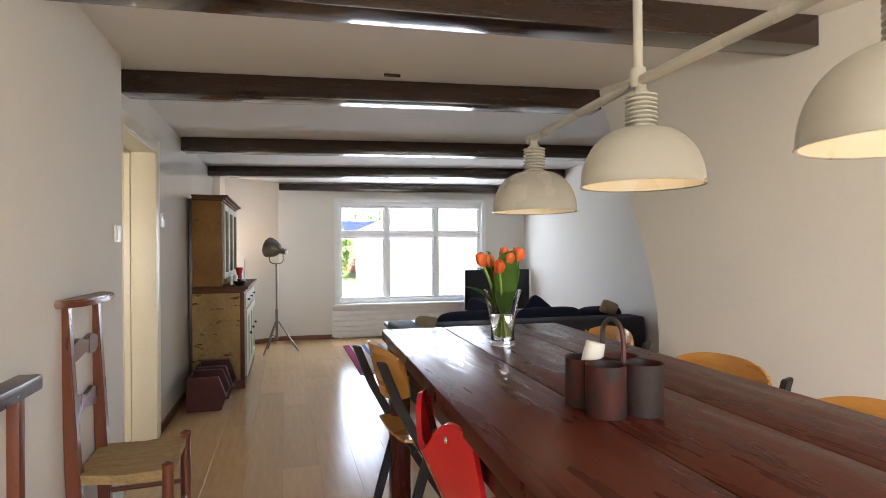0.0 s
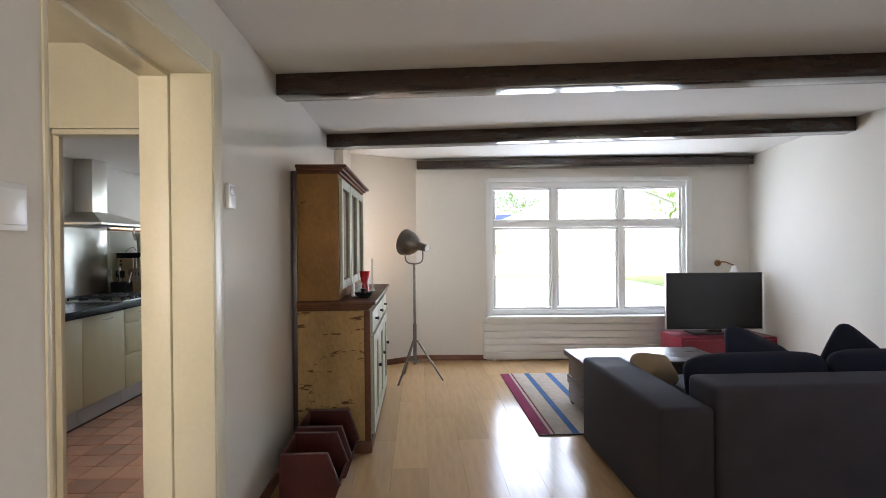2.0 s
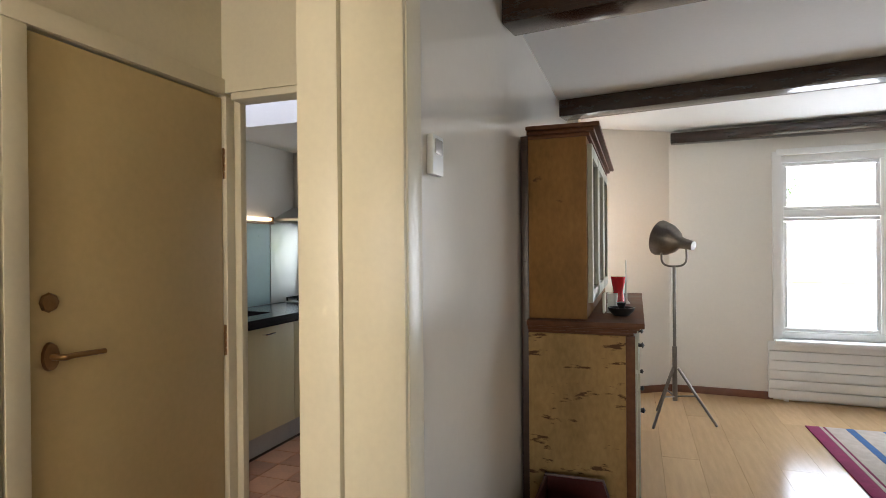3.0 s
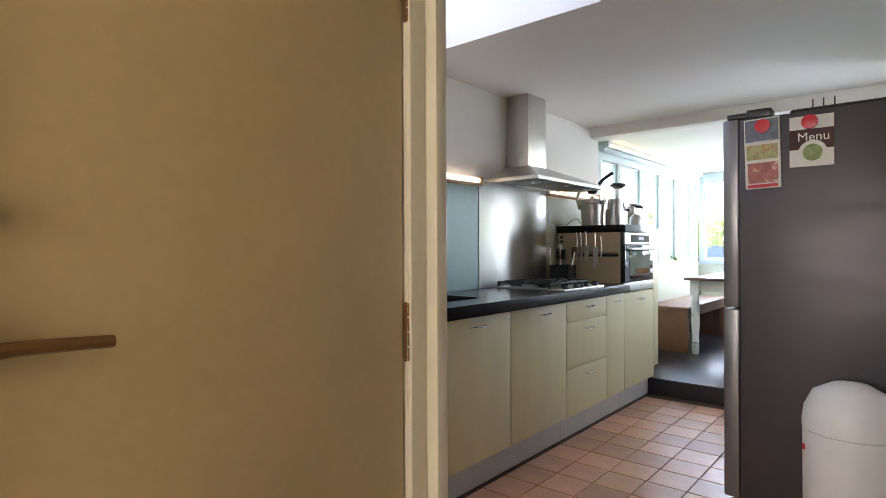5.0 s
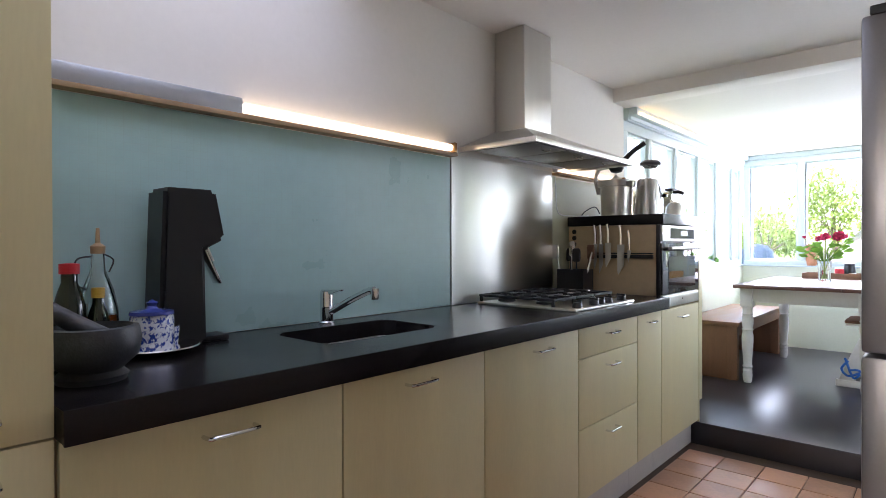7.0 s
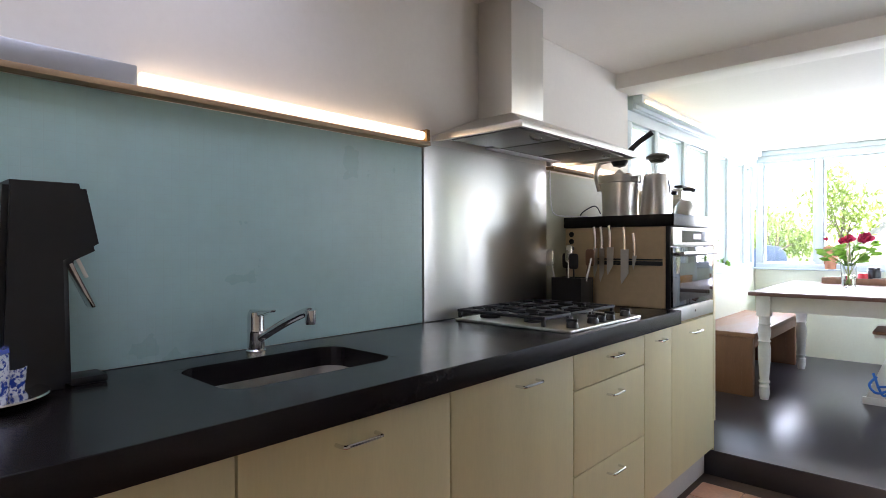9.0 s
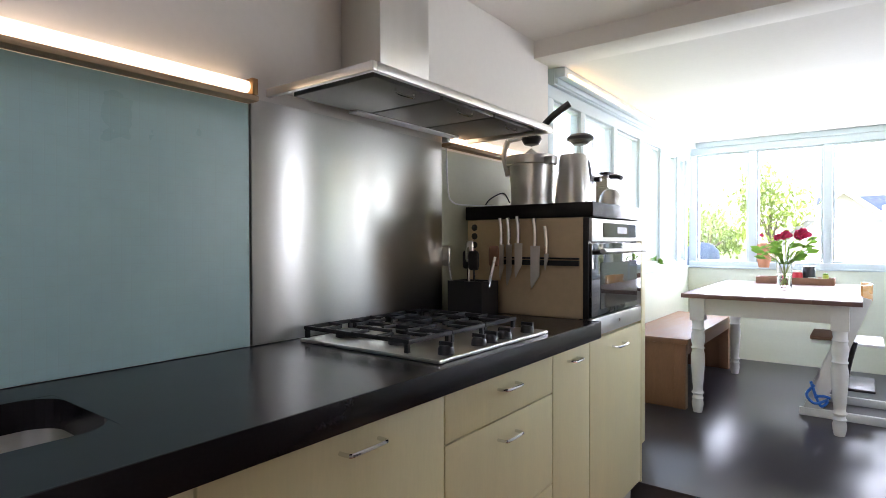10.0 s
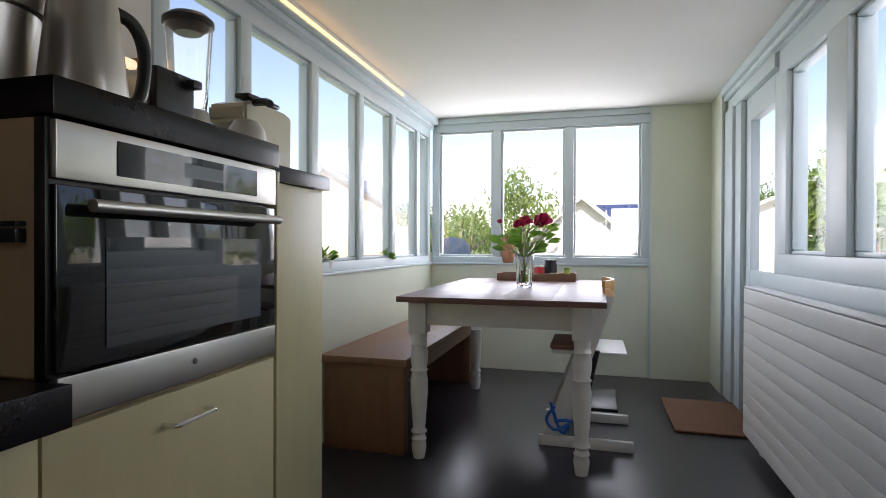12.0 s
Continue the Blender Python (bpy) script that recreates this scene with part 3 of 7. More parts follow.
# sunroom left wall: low panel, posts, windows
SY = 11.42
bm = bmesh.new()
box(bm, (KX - 0.08, 8.40, 0), (KX, SY + 0.08, 0.955))
structure("wall_sunroom_left", bm, M_GREENWALL, "low pale green panelled wall under the windows", "wall")
bm = bmesh.new()
box(bm, (KX - 0.085, SY, 0), (0.12, SY + 0.08, 0.955))
box(bm, (-0.415, SY - 0.012, SZ), (0.12, SY + 0.08, SC))
structure("wall_sunroom_end", bm, M_GREENWALL, "pale green panelled end wall", "wall")
bm = bmesh.new()
box(bm, (0.0, 11.05, SZ), (0.14, SY + 0.08, SC))
box(bm, (0.052, 10.836, 0), (0.14, 11.0495, SC))
box(bm, (0.04, 8.28, SZ), (0.14, 10.06, 0.955))
structure("wall_sunroom_right", bm, M_GREENWALL, "pale green wall beside the garden door", "wall")


def window_unit(name, label, p, q, z0, z1, posts, frame=0.05, depth=0.07, material=None, transoms=(), sash=0.0, post=None):
    """A framed window from p to q on the plan: frame, posts at shares of its length, one pane a bay."""
    p, q = Vector((*p, 0)), Vector((*q, 0))
    way = q - p
    length = way.length
    turn = Matrix.Translation(p) @ Matrix.Rotation(math.atan2(way.y, way.x), 4, "Z")
    win = thing(name, label, "window", tuple(p + Vector((0, 0, z0))))
    win["kind"] = "structure"
    bm = bmesh.new()
    box(bm, (0, -depth, z0), (length, 0, z0 + frame), 0.006, m=turn)
    box(bm, (0, -depth, z1 - frame), (length, 0, z1), 0.006, m=turn)
    part("window_frame", bm, material, win)
    edges = [0.0] + list(posts) + [length]
    pw = post or frame
    for k, e in enumerate(edges):
        a = 0 if k == 0 else e - pw / 2
        b = length if k == len(edges) - 1 else (frame if k == 0 else e + pw / 2)
        if k == len(edges) - 1:
            a = length - frame
        part("post", bmbox((a, -depth - 0.002, z0 + frame), (b, 0.002, z1 - frame), 0.006, m=turn), material, win)
    rows = [z0 + frame] + list(transoms) + [z1 - frame]
    for t in transoms:
        part("transom", bmbox((frame, -depth - 0.004, t - frame / 2), (length - frame, 0.004, t + frame / 2), 0.006, m=turn), material, win)
    for a, b in zip(edges, edges[1:]):
        for lo, hi in zip(rows, rows[1:]):
            a2, b2 = a + (frame if a == 0 else pw / 2), b - (frame if b == length else pw / 2)
            lo2 = lo + (frame / 2 if lo != rows[0] else 0)
            hi2 = hi - (frame / 2 if hi != rows[-1] else 0)
            if sash:
                bm = bmesh.new()
                for c, d in (((a2, lo2), (b2, lo2 + sash)), ((a2, hi2 - sash), (b2, hi2)), ((a2, lo2 + sash), (a2 + sash, hi2 - sash)), ((b2 - sash, lo2 + sash), (b2, hi2 - sash))):
                    box(bm, (c[0] + 0.002, -depth * 0.8, c[1] + 0.002), (d[0] - 0.002, -depth * 0.25, d[1] - 0.002), 0.004, m=turn)
                part("sash", bm, material, win)
            pane = part("pane", bmbox((a2, -depth * 0.55, lo2), (b2, -depth * 0.45, hi2), m=turn), M_PANE, win, smooth=0)
            pane.visible_shadow = False
    return win


# panes of the living room window
wp, wq = (WX0, front_y(WX0) + 0.10), (WX1, front_y(WX1) + 0.10)
window_unit("window_1", "white wooden window with three casements under three top lights", wp, wq, WZ0, WZ1, (0.685, 1.375), 0.055, 0.08, M_WHITE, (1.60,), sash=0.028)
bm = bmesh.new()
box(bm, (0, -0.14, WZ0 - 0.03), (2.10, 0.06, WZ0), 0.008, m=Matrix.Translation((WX0 - 0.02, front_y(WX0) + 0.03, 0)) @ Matrix.Rotation(math.atan2(-0.18, 3.43), 4, "Z"))
box(bm, (-0.03, -0.02, WZ0), (0.03, 0.0, WZ1 + 0.03), 0.004, m=Matrix.Translation((WX0, front_y(WX0), 0)))
box(bm, (-0.03, -0.02, WZ0), (0.03, 0.0, WZ1 + 0.03), 0.004, m=Matrix.Translation((WX1, front_y(WX1), 0)))
box(bm, (0, -0.02, WZ1), (2.06, 0.0, WZ1 + 0.045), 0.004, m=Matrix.Translation((WX0, front_y(WX0) - 0.003, 0)) @ Matrix.Rotation(math.atan2(-0.18, 3.43), 4, "Z"))
structure("trim_living_window", bm, M_WHITE, "white window sill and casing", "window trim")

# sunroom windows
window_unit("window_2", "long row of pale blue-white framed sunroom windows", (KX - 0.01, SY + 0.0), (KX - 0.01, 8.42), 0.955, 2.06, (0.32, 0.865, 1.41, 1.97, 2.525), 0.07, 0.07, M_SUNWOOD, sash=0.02)
window_unit("window_3", "three pale framed windows at the sunroom's end", (KX + 0.008, SY + 0.075), (-0.415, SY + 0.075), 0.955, 2.10, (0.54, 1.105), 0.065, 0.075, M_SUNWOOD, sash=0.02)
window_unit("window_4", "pale framed side windows above the radiator", (0.05, 8.30), (0.05, 10.06), 0.955, 2.06, (0.55, 1.08), 0.12, 0.09, M_SUNWOOD, sash=0.02, post=0.19)
window_unit("window_5", "pale framed side window beside the fridge", (KR + 0.02, 7.23), (KR + 0.02, 8.13), 0.955, 2.06, (0.45,), 0.07, 0.07, M_SUNWOOD, sash=0.02)
bm = bmesh.new()
for x0, x1, y0, y1, head in ((KX - 0.09, KX + 0.012, 8.45, SY - 0.015, 2.06), (KX - 0.09, -0.415, SY - 0.014, SY + 0.09, 2.10), (0.03, 0.15, 8.45, 10.06, 2.06)):
    box(bm, (x0, y0, head), (x1, y1, SC - 0.001), 0.004)
    box(bm, (x0, y0, 0.957), (x1, y1, 0.972), 0.003)
box(bm, (KX + 0.012, 8.46, SC - 0.055), (KX + 0.070, SY - 0.02, SC - 0.001), 0.006)
box(bm, (KX + 0.012, 8.46, SC - 0.085), (KX + 0.030, SY - 0.02, SC - 0.056), 0.006)
box(bm, (-0.015, 8.46, SC - 0.055), (0.029, 11.04, SC - 0.001), 0.006)
box(bm, (0.005, 8.46, SC - 0.085), (0.029, 11.04, SC - 0.056), 0.006)
box(bm, (0.03, 10.06, 1.99), (0.14, 11.05, SC - 0.001), 0.005)
box(bm, (0.0, 8.30, 0.885), (0.0299, 10.12, 0.985), 0.004)
structure("trim_sunroom", bm, M_SUNWOOD, "pale blue-white painted sills and cornice", "trim")
bm = bmesh.new()
for x0, y0, x1, y1 in ((-0.422, SY - 0.018, -0.408, SY - 0.010), (-0.006, 11.045, 0.006, 11.056)):
    box(bm, (x0, y0, SZ), (x1, y1, SC), 0.002)
box(bm, (0.012, 10.84, SZ), (0.05, 11.044, 1.99), 0.006)
structure("trim_sunroom_corner", bm, M_SUNWOOD, "pale corner strips on the panels", "trim")
# garden door in the right wall
door = thing("door_3", "pale blue-white glazed garden door, closed", "door", (0.09, 10.3, SZ))
door["kind"] = "structure"
for name, a, b in (("stile", (0.06, 10.062, SZ), (0.11, 10.15, 1.985)), ("stile", (0.06, 10.60, SZ), (0.11, 10.70, 1.985)), ("rail", (0.06, 10.151, 1.845), (0.11, 10.599, 1.985)), ("rail", (0.06, 10.151, 0.80), (0.11, 10.599, 0.97)), ("panel", (0.075, 10.151, SZ), (0.10, 10.599, 0.799))):
    part(name, bmbox(a, b, 0.004), M_SUNWOOD, door)
part("pane", bmbox((0.083, 10.15, 0.969), (0.088, 10.60, 1.846)), M_PANE, door, smooth=0).visible_shadow = False
part("post", bmbox((0.03, 10.702, SZ), (0.13, 10.838, 1.985), 0.004), M_SUNWOOD, door)

# lintel beams of the living room ceiling
for (x0, y0), (x1, y1), top, h in (((0.39, 1.63), (3.19, 1.44), LC, 0.12), ((0.39, 2.83), (2.915, 2.55), LC, 0.115), ((0.39, 4.52), (4.16, 4.04), LC, 0.112), ((0.39, 6.08), (4.23, 5.44), LC, 0.105), ((1.10, 7.32), (4.46, 7.03), 2.262, 0.085)):
    bm = bmesh.new()
    L = math.hypot(x1 - x0, y1 - y0)
    box(bm, (0, 0, -h), (L, 0.14, 0), 0.008, m=Matrix.Translation((x0, y0, top - 0.002)) @ Matrix.Rotation(math.atan2(y1 - y0, x1 - x0), 4, "Z"))
    solo("ceiling_beam", bm, M_BEAM, "dark-stained glossy wooden ceiling beam", "beam", "ceiling beams")
bm = bmesh.new()
box(bm, (1.67, 2.57, LC - 0.002), (1.755, 2.59, LC - 0.014), 0.002)
solo("ceiling_hook", bm, M_BEAM, "small dark metal hook plate on the ceiling", "hook")

# ---------------------------------------------------------------- outside
bm = bmesh.new()
box(bm, (-300, -300, -0.5), (300, 300, -0.25))
M_GRASS = mat("lawn", (0.12, 0.17, 0.05), 0.9, vary=0.3, scale=0.8, fine=12, bump=0.5)
structure("ground", bm, M_GRASS, "green garden lawn", "lawn")
# added paving; its pale colour stands in for the overexposed view outside
bm = bmesh.new()
M_PAVE = mat("grey_paving", (0.55, 0.54, 0.52), 0.85, vary=0.15, scale=1, fine=20)
box(bm, (0.75, 8.35, -0.3), (10.0, 29.0, -0.22))
structure("pavement", bm, M_PAVE, "pale paving added to whiten the living room window's view", "pavement")
# unseen outer shell, added only to keep the daylight out of the rooms
bm = bmesh.new()
M_DAYBLOCK = mat("dark_daylight_block", (0.05, 0.05, 0.05), 0.9)
box(bm, (-0.85, 0.7, 2.75), (0.20, 8.4, 2.9))
box(bm, (-2.6, 6.0, 2.72), (-0.85, 8.4, 2.9))
box(bm, (-2.6, 0.7, 2.72), (-0.85, 4.5, 2.9))
box(bm, (-2.6, 8.45, 2.36), (0.4, 11.9, 2.45))
structure("roof", bm, M_DAYBLOCK, "unseen flat slab that keeps daylight out", "roof")
bm = bmesh.new()
box(bm, (0.05, -2.3, 2.71), (5.5, 7.8, 2.9))
structure("roof_living", bm, M_DAYBLOCK, "unseen flat slab that keeps daylight out of the living room", "roof")
bm = bmesh.new()
box(bm, (-3.0, 0.6, 0), (-2.9, 4.3, 2.72))
box(bm, (-2.9, 0.6, 0), (0.30, 0.7, 2.72))
structure("wall_outer", bm, M_PLASTER, "unseen plain wall that keeps daylight out", "wall")


# washed-out glare on the far houses' panes is put into this grey
M_FARPANE = mat("glare_pale_pane", (0.42, 0.43, 0.45), 0.2, vary=0.1)


def gable_house(x, y, w, d, eaves, ridge, turn, wall_m, roof_m, label):
    house = thing("house", label, "house", (x, y, -0.25))
    mtx = pose(x, y, -0.25, 0, 0, turn)
    bm = bmesh.new()
    prism(bm, [(-w / 2, 0), (w / 2, 0), (w / 2, eaves), (0, ridge), (-w / 2, eaves)], "y", -d / 2, d / 2, m=mtx)
    part("wall", bm, wall_m, house, smooth=0)
    s = math.atan2(ridge - eaves, w / 2)
    run = math.hypot(ridge - eaves, w / 2) + 0.35
    for side in (-1, 1):
        bm = bmesh.new()
        box(bm, (0, -d / 2 - 0.3, 0), (run, d / 2 + 0.3, 0.14), m=mtx @ Matrix.Translation((0, 0, ridge)) @ Matrix.Scale(side, 4, (1, 0, 0)) @ Matrix.Rotation(s, 4, "Y"))
        bmesh.ops.recalc_face_normals(bm, faces=bm.faces)
        part("roof", bm, roof_m, house, smooth=0)
    for px in (-w / 4, w / 4):
        win = part("window", bmbox((px - 0.55, -d / 2 - 0.06, 0.9), (px + 0.55, -d / 2 + 0.02, 2.2), 0.01, m=mtx), M_WHITE, house)
        part("pane", bmbox((px - 0.46, -d / 2 - 0.07, 0.98), (px + 0.46, -d / 2 - 0.055, 2.12), m=mtx), M_FARPANE, win)
    return house


M_BRICK = mat("pale_brick", (0.48, 0.38, 0.30), 0.9, vary=0.2, scale=3, fine=30, bump=0.3)
M_BRICKR = mat("red_brick", (0.36, 0.16, 0.10), 0.9, vary=0.25, scale=3, fine=30, bump=0.3)
M_SLATE = mat("blue_grey_roof", (0.16, 0.18, 0.22), 0.6, vary=0.2, scale=3, fine=30, bump=0.3, stretch=(1, 8, 1))
# lighter copy of the roof colour, with the sun's glare put into it
M_PALEROOF = mat("pale_grey_sunlit_roof", (0.42, 0.40, 0.39), 0.7, vary=0.1, scale=3, fine=30, bump=0.2)
M_SHED = mat("pale_yellow_boards", (0.62, 0.58, 0.42), 0.8, vary=0.06, scale=2, fine=20, stretch=(1, 1, 12), bump=0.3)
M_WHITEWALL = mat("white_rendered_wall", (0.72, 0.70, 0.66), 0.85, vary=0.05)
M_SOLAR = mat("dark_blue_solar_roof", (0.035, 0.05, 0.12), 0.3, vary=0.15, scale=2, fine=20, bump=0.1)
gable_house(-1.25, 29.5, 4.6, 5.0, 1.0, 2.95, 0, M_WHITEWALL, M_PALEROOF, "white gabled garden house with a pale roof")
gable_house(0.75, 21.5, 2.6, 2.4, 0.75, 1.75, 0, M_SHED, M_PALEROOF, "pale yellow boarded garden shed")
gable_house(11.2, 35.0, 12.0, 9.0, 2.6, 5.2, -8, M_WHITEWALL, M_PALEROOF, "long white house with a pale grey roof")
gable_house(2.4, 45.0, 6.0, 10.0, 2.7, 3.9, 90, M_BRICKR, M_SOLAR, "long red brick house with a blue solar roof")
gable_house(-13.0, 34.0, 8.0, 8.0, 2.5, 4.8, 5, M_BRICK, M_SLATE, "pale brick house with a grey roof")


def tree(x, y, height, spread, seed, label, material, name="tree", leaves=2600):
    rng = random.Random(seed)
    t = thing(name, label, "tree", (x, y, -0.25))
    bm = bmesh.new()
    top = (x + rng.uniform(-0.2, 0.2), y, height * 0.62)
    tube(bm, curve_pts([(x, y, -0.3), (x + 0.05, y, height * 0.25), top], 5), 0.05 * height ** 0.8, 8, 0.015 * height)
    tips = []
    for k in range(8):
        a = rng.uniform(0, 6.28)
        tip = (x + spread * 0.75 * math.cos(a), y + spread * 0.75 * math.sin(a), height * rng.uniform(0.5, 0.95))
        tube(bm, curve_pts([(x, y, height * rng.uniform(0.25, 0.5)), (x + spread * 0.3 * math.cos(a), y + spread * 0.3 * math.sin(a), height * 0.55), tip], 4), 0.012 * height, 6, 0.01)
        tips.append(tip)
    part("trunk", bm, M_BARK, t)
    verts, faces = [], []
    for _ in range(leaves):
        c = Vector(rng.choice(tips)) + Vector((rng.gauss(0, spread * 0.28), rng.gauss(0, spread * 0.28), rng.gauss(0, height * 0.11)))
        s = rng.uniform(0.06, 0.13) * (0.5 + height / 8)
        e = Euler((rng.uniform(0, 6.28), rng.uniform(0, 6.28), rng.uniform(0, 6.28))).to_matrix()
        n0 = len(verts)
        verts += [tuple(c + e @ Vector(v)) for v in ((-s, 0, 0), (0, -s * 0.45, s * 0.12), (s, 0, 0), (0, s * 0.45, s * 0.12))]
        faces.append((n0, n0 + 1, n0 + 2, n0 + 3))
    me = bpy.data.meshes.new("crown")
    me.from_pydata(verts, [], faces)
    me.materials.append(material)
    ob = new("crown", me)
    ob.parent = t
    ob.matrix_parent_inverse = t.matrix_basis.inverted()
    return t


M_BARK = mat("grey_brown_bark", (0.16, 0.13, 0.10), 0.9, vary=0.3, scale=8, fine=50, bump=0.5)
M_TREE = leaf_mat("garden_tree_leaf", (0.11, 0.18, 0.04))
M_TREE2 = leaf_mat("light_tree_leaf", (0.17, 0.25, 0.06))
tree(-2.95, 25.0, 3.2, 0.85, 3, "leafy bright green garden tree", M_TREE2, leaves=1300)
tree(-4.25, 22.5, 2.0, 0.85, 4, "leafy green garden tree", M_TREE2, leaves=1300)
tree(-6.6, 27.0, 2.3, 1.7, 5, "dark green garden tree", M_TREE)
tree(-2.0, 32.0, 2.4, 1.1, 6, "leafy green garden tree", M_TREE2, leaves=1300)
tree(9.0, 52.0, 6.5, 2.6, 8, "tall leafy green tree behind the houses", M_TREE)
tree(1.95, 13.6, 1.9, 0.55, 9, "leafy green garden shrub", M_TREE2, "shrub")
tree(7.6, 12.1, 3.4, 1.2, 14, "leafy green tree beside the lawn", M_TREE2)
tree(11.0, 11.5, 5.2, 2.6, 12, "leafy green tree beside the lawn", M_TREE)
tree(13.0, 22.0, 5.6, 3.0, 13, "leafy green tree beside the lawn", M_TREE2)
tree(-22.0, 20.0, 3.0, 2.0, 11, "leafy green garden tree", M_TREE)
M_COVER = mat("blue_grey_cover_cloth", (0.10, 0.15, 0.22), 0.6, vary=0.15, scale=5, fine=60, bump=0.3)
bm = bmesh.new()
lathe(bm, [(0.0, -0.25), (0.22, -0.25), (0.23, 0.4), (0.21, 0.95), (0.19, 1.10), (0.12, 1.18), (0.0, 1.20)], (-2.32, 12.9, 0), 24)
solo("garden_cover", bm, M_COVER, "blue-grey rounded cover standing on the lawn", "cover")

BEFORE_LIVING = set(bpy.data.objects)

# ---------------------------------------------------------------- hall doors
def flat_door(name, y0, y1, hinge_y, lever_y, label):
    d = thing(name, label, "door", (DX, (y0 + y1) / 2, 0))
    d["kind"] = "structure"
    bm = bmesh.new()
    box(bm, (DX - 0.042, y0 + 0.004, 0.008), (DX - 0.003, y1 - 0.004, 1.917), 0.003)
    part("leaf", bm, M_DOOR, d)
    bm = bmesh.new()
    for a, b in ((y0 - 0.06, y0), (y1, y1 + 0.045)):
        box(bm, (DX - 0.002, a, 0), (DX + 0.014, b, 1.925), 0.005)
    box(bm, (DX - 0.002, y0 - 0.06, 1.925), (DX + 0.014, y1 + 0.045, 1.985), 0.005)
    part("architrave", bm, M_CREAM, d)
    for z in (0.31, 1.04, 1.68):
        bm = bmesh.new()
        for k in range(4):
            lathe(bm, [(0.0, 0), (0.0075, 0.001), (0.0075, 0.026), (0.0, 0.027)], (DX + 0.006, hinge_y, z - 0.055 + k * 0.028), 10)
        box(bm, (DX - 0.001, hinge_y - 0.012, z - 0.055), (DX + 0.003, hinge_y + 0.012, z + 0.057), 0.001)
        part("hinge", bm, M_COPPER, d, "brown painted hinge")
    if lever_y:
        bm = bmesh.new()
        lathe(bm, [(0.0, 0), (0.022, 0), (0.020, 0.010), (0.0, 0.012)], (DX, lever_y, 1.10), 20, Matrix.Rotation(radians(90), 4, "Y") @ Matrix.Scale(1.7, 4, (1, 0, 0)))
        tube(bm, curve_pts([(DX + 0.005, lever_y, 1.10), (DX + 0.048, lever_y + 0.004, 1.10), (DX + 0.055, lever_y + 0.03, 1.102), (DX + 0.052, lever_y + 0.115, 1.098)], 6), 0.009, 8, 0.007)
        part("door_handle", bm, M_COPPER, d, "brass lever handle on an oval rose")
        bm = bmesh.new()
        lathe(bm, [(0.0, 0), (0.026, 0), (0.022, 0.008), (0.008, 0.010), (0.0, 0.006)], (DX, lever_y, 1.238), 8, Matrix.Rotation(radians(90), 4, "Y"))
        part("lock_plate", bm, M_COPPER, d, "brass lock plate")
    return d


flat_door("door_1", 3.51, 4.205, 4.212, 3.565, "plain cream-yellow painted flush door, closed")
flat_door("door_2", 2.43, 3.39, 3.397, None, "plain cream-yellow painted flush door, closed")

# ---------------------------------------------------------------- living room: dining table and chairs
TT = pose(1.975, 1.16, 0, 0, 0, -2.3)
tz = 1.018
table = thing("dining_table", "long red-brown rough plank dining table", "table", (1.975, 1.16, LZ))
xs = (-0.425, -0.14, 0.15, 0.425)
for a, b in zip(xs, xs[1:]):
    part("plank", bmbox((a + 0.0015, -1.08, tz - 0.045), (b - 0.0015, 1.075, tz), 0.005, m=TT), M_TABLE, table)
for s in (-1, 1):
    part("apron", bmbox((s * 0.36 - 0.012, -0.98, tz - 0.15), (s * 0.36 + 0.012, 0.98, tz - 0.046), 0.003, m=TT), M_TABLE, table)
    part("end_apron", bmbox((-0.34, s * 0.99 - 0.012, tz - 0.15), (0.34, s * 0.99 + 0.012, tz - 0.046), 0.003, m=TT), M_TABLE, table)
    for e in (-1, 1):
        part("leg", bmbox((s * 0.36 - 0.042, e * 0.98 - 0.042, LZ), (s * 0.36 + 0.042, e * 0.98 + 0.042, tz - 0.046), 0.008, m=TT), M_TABLE, table)


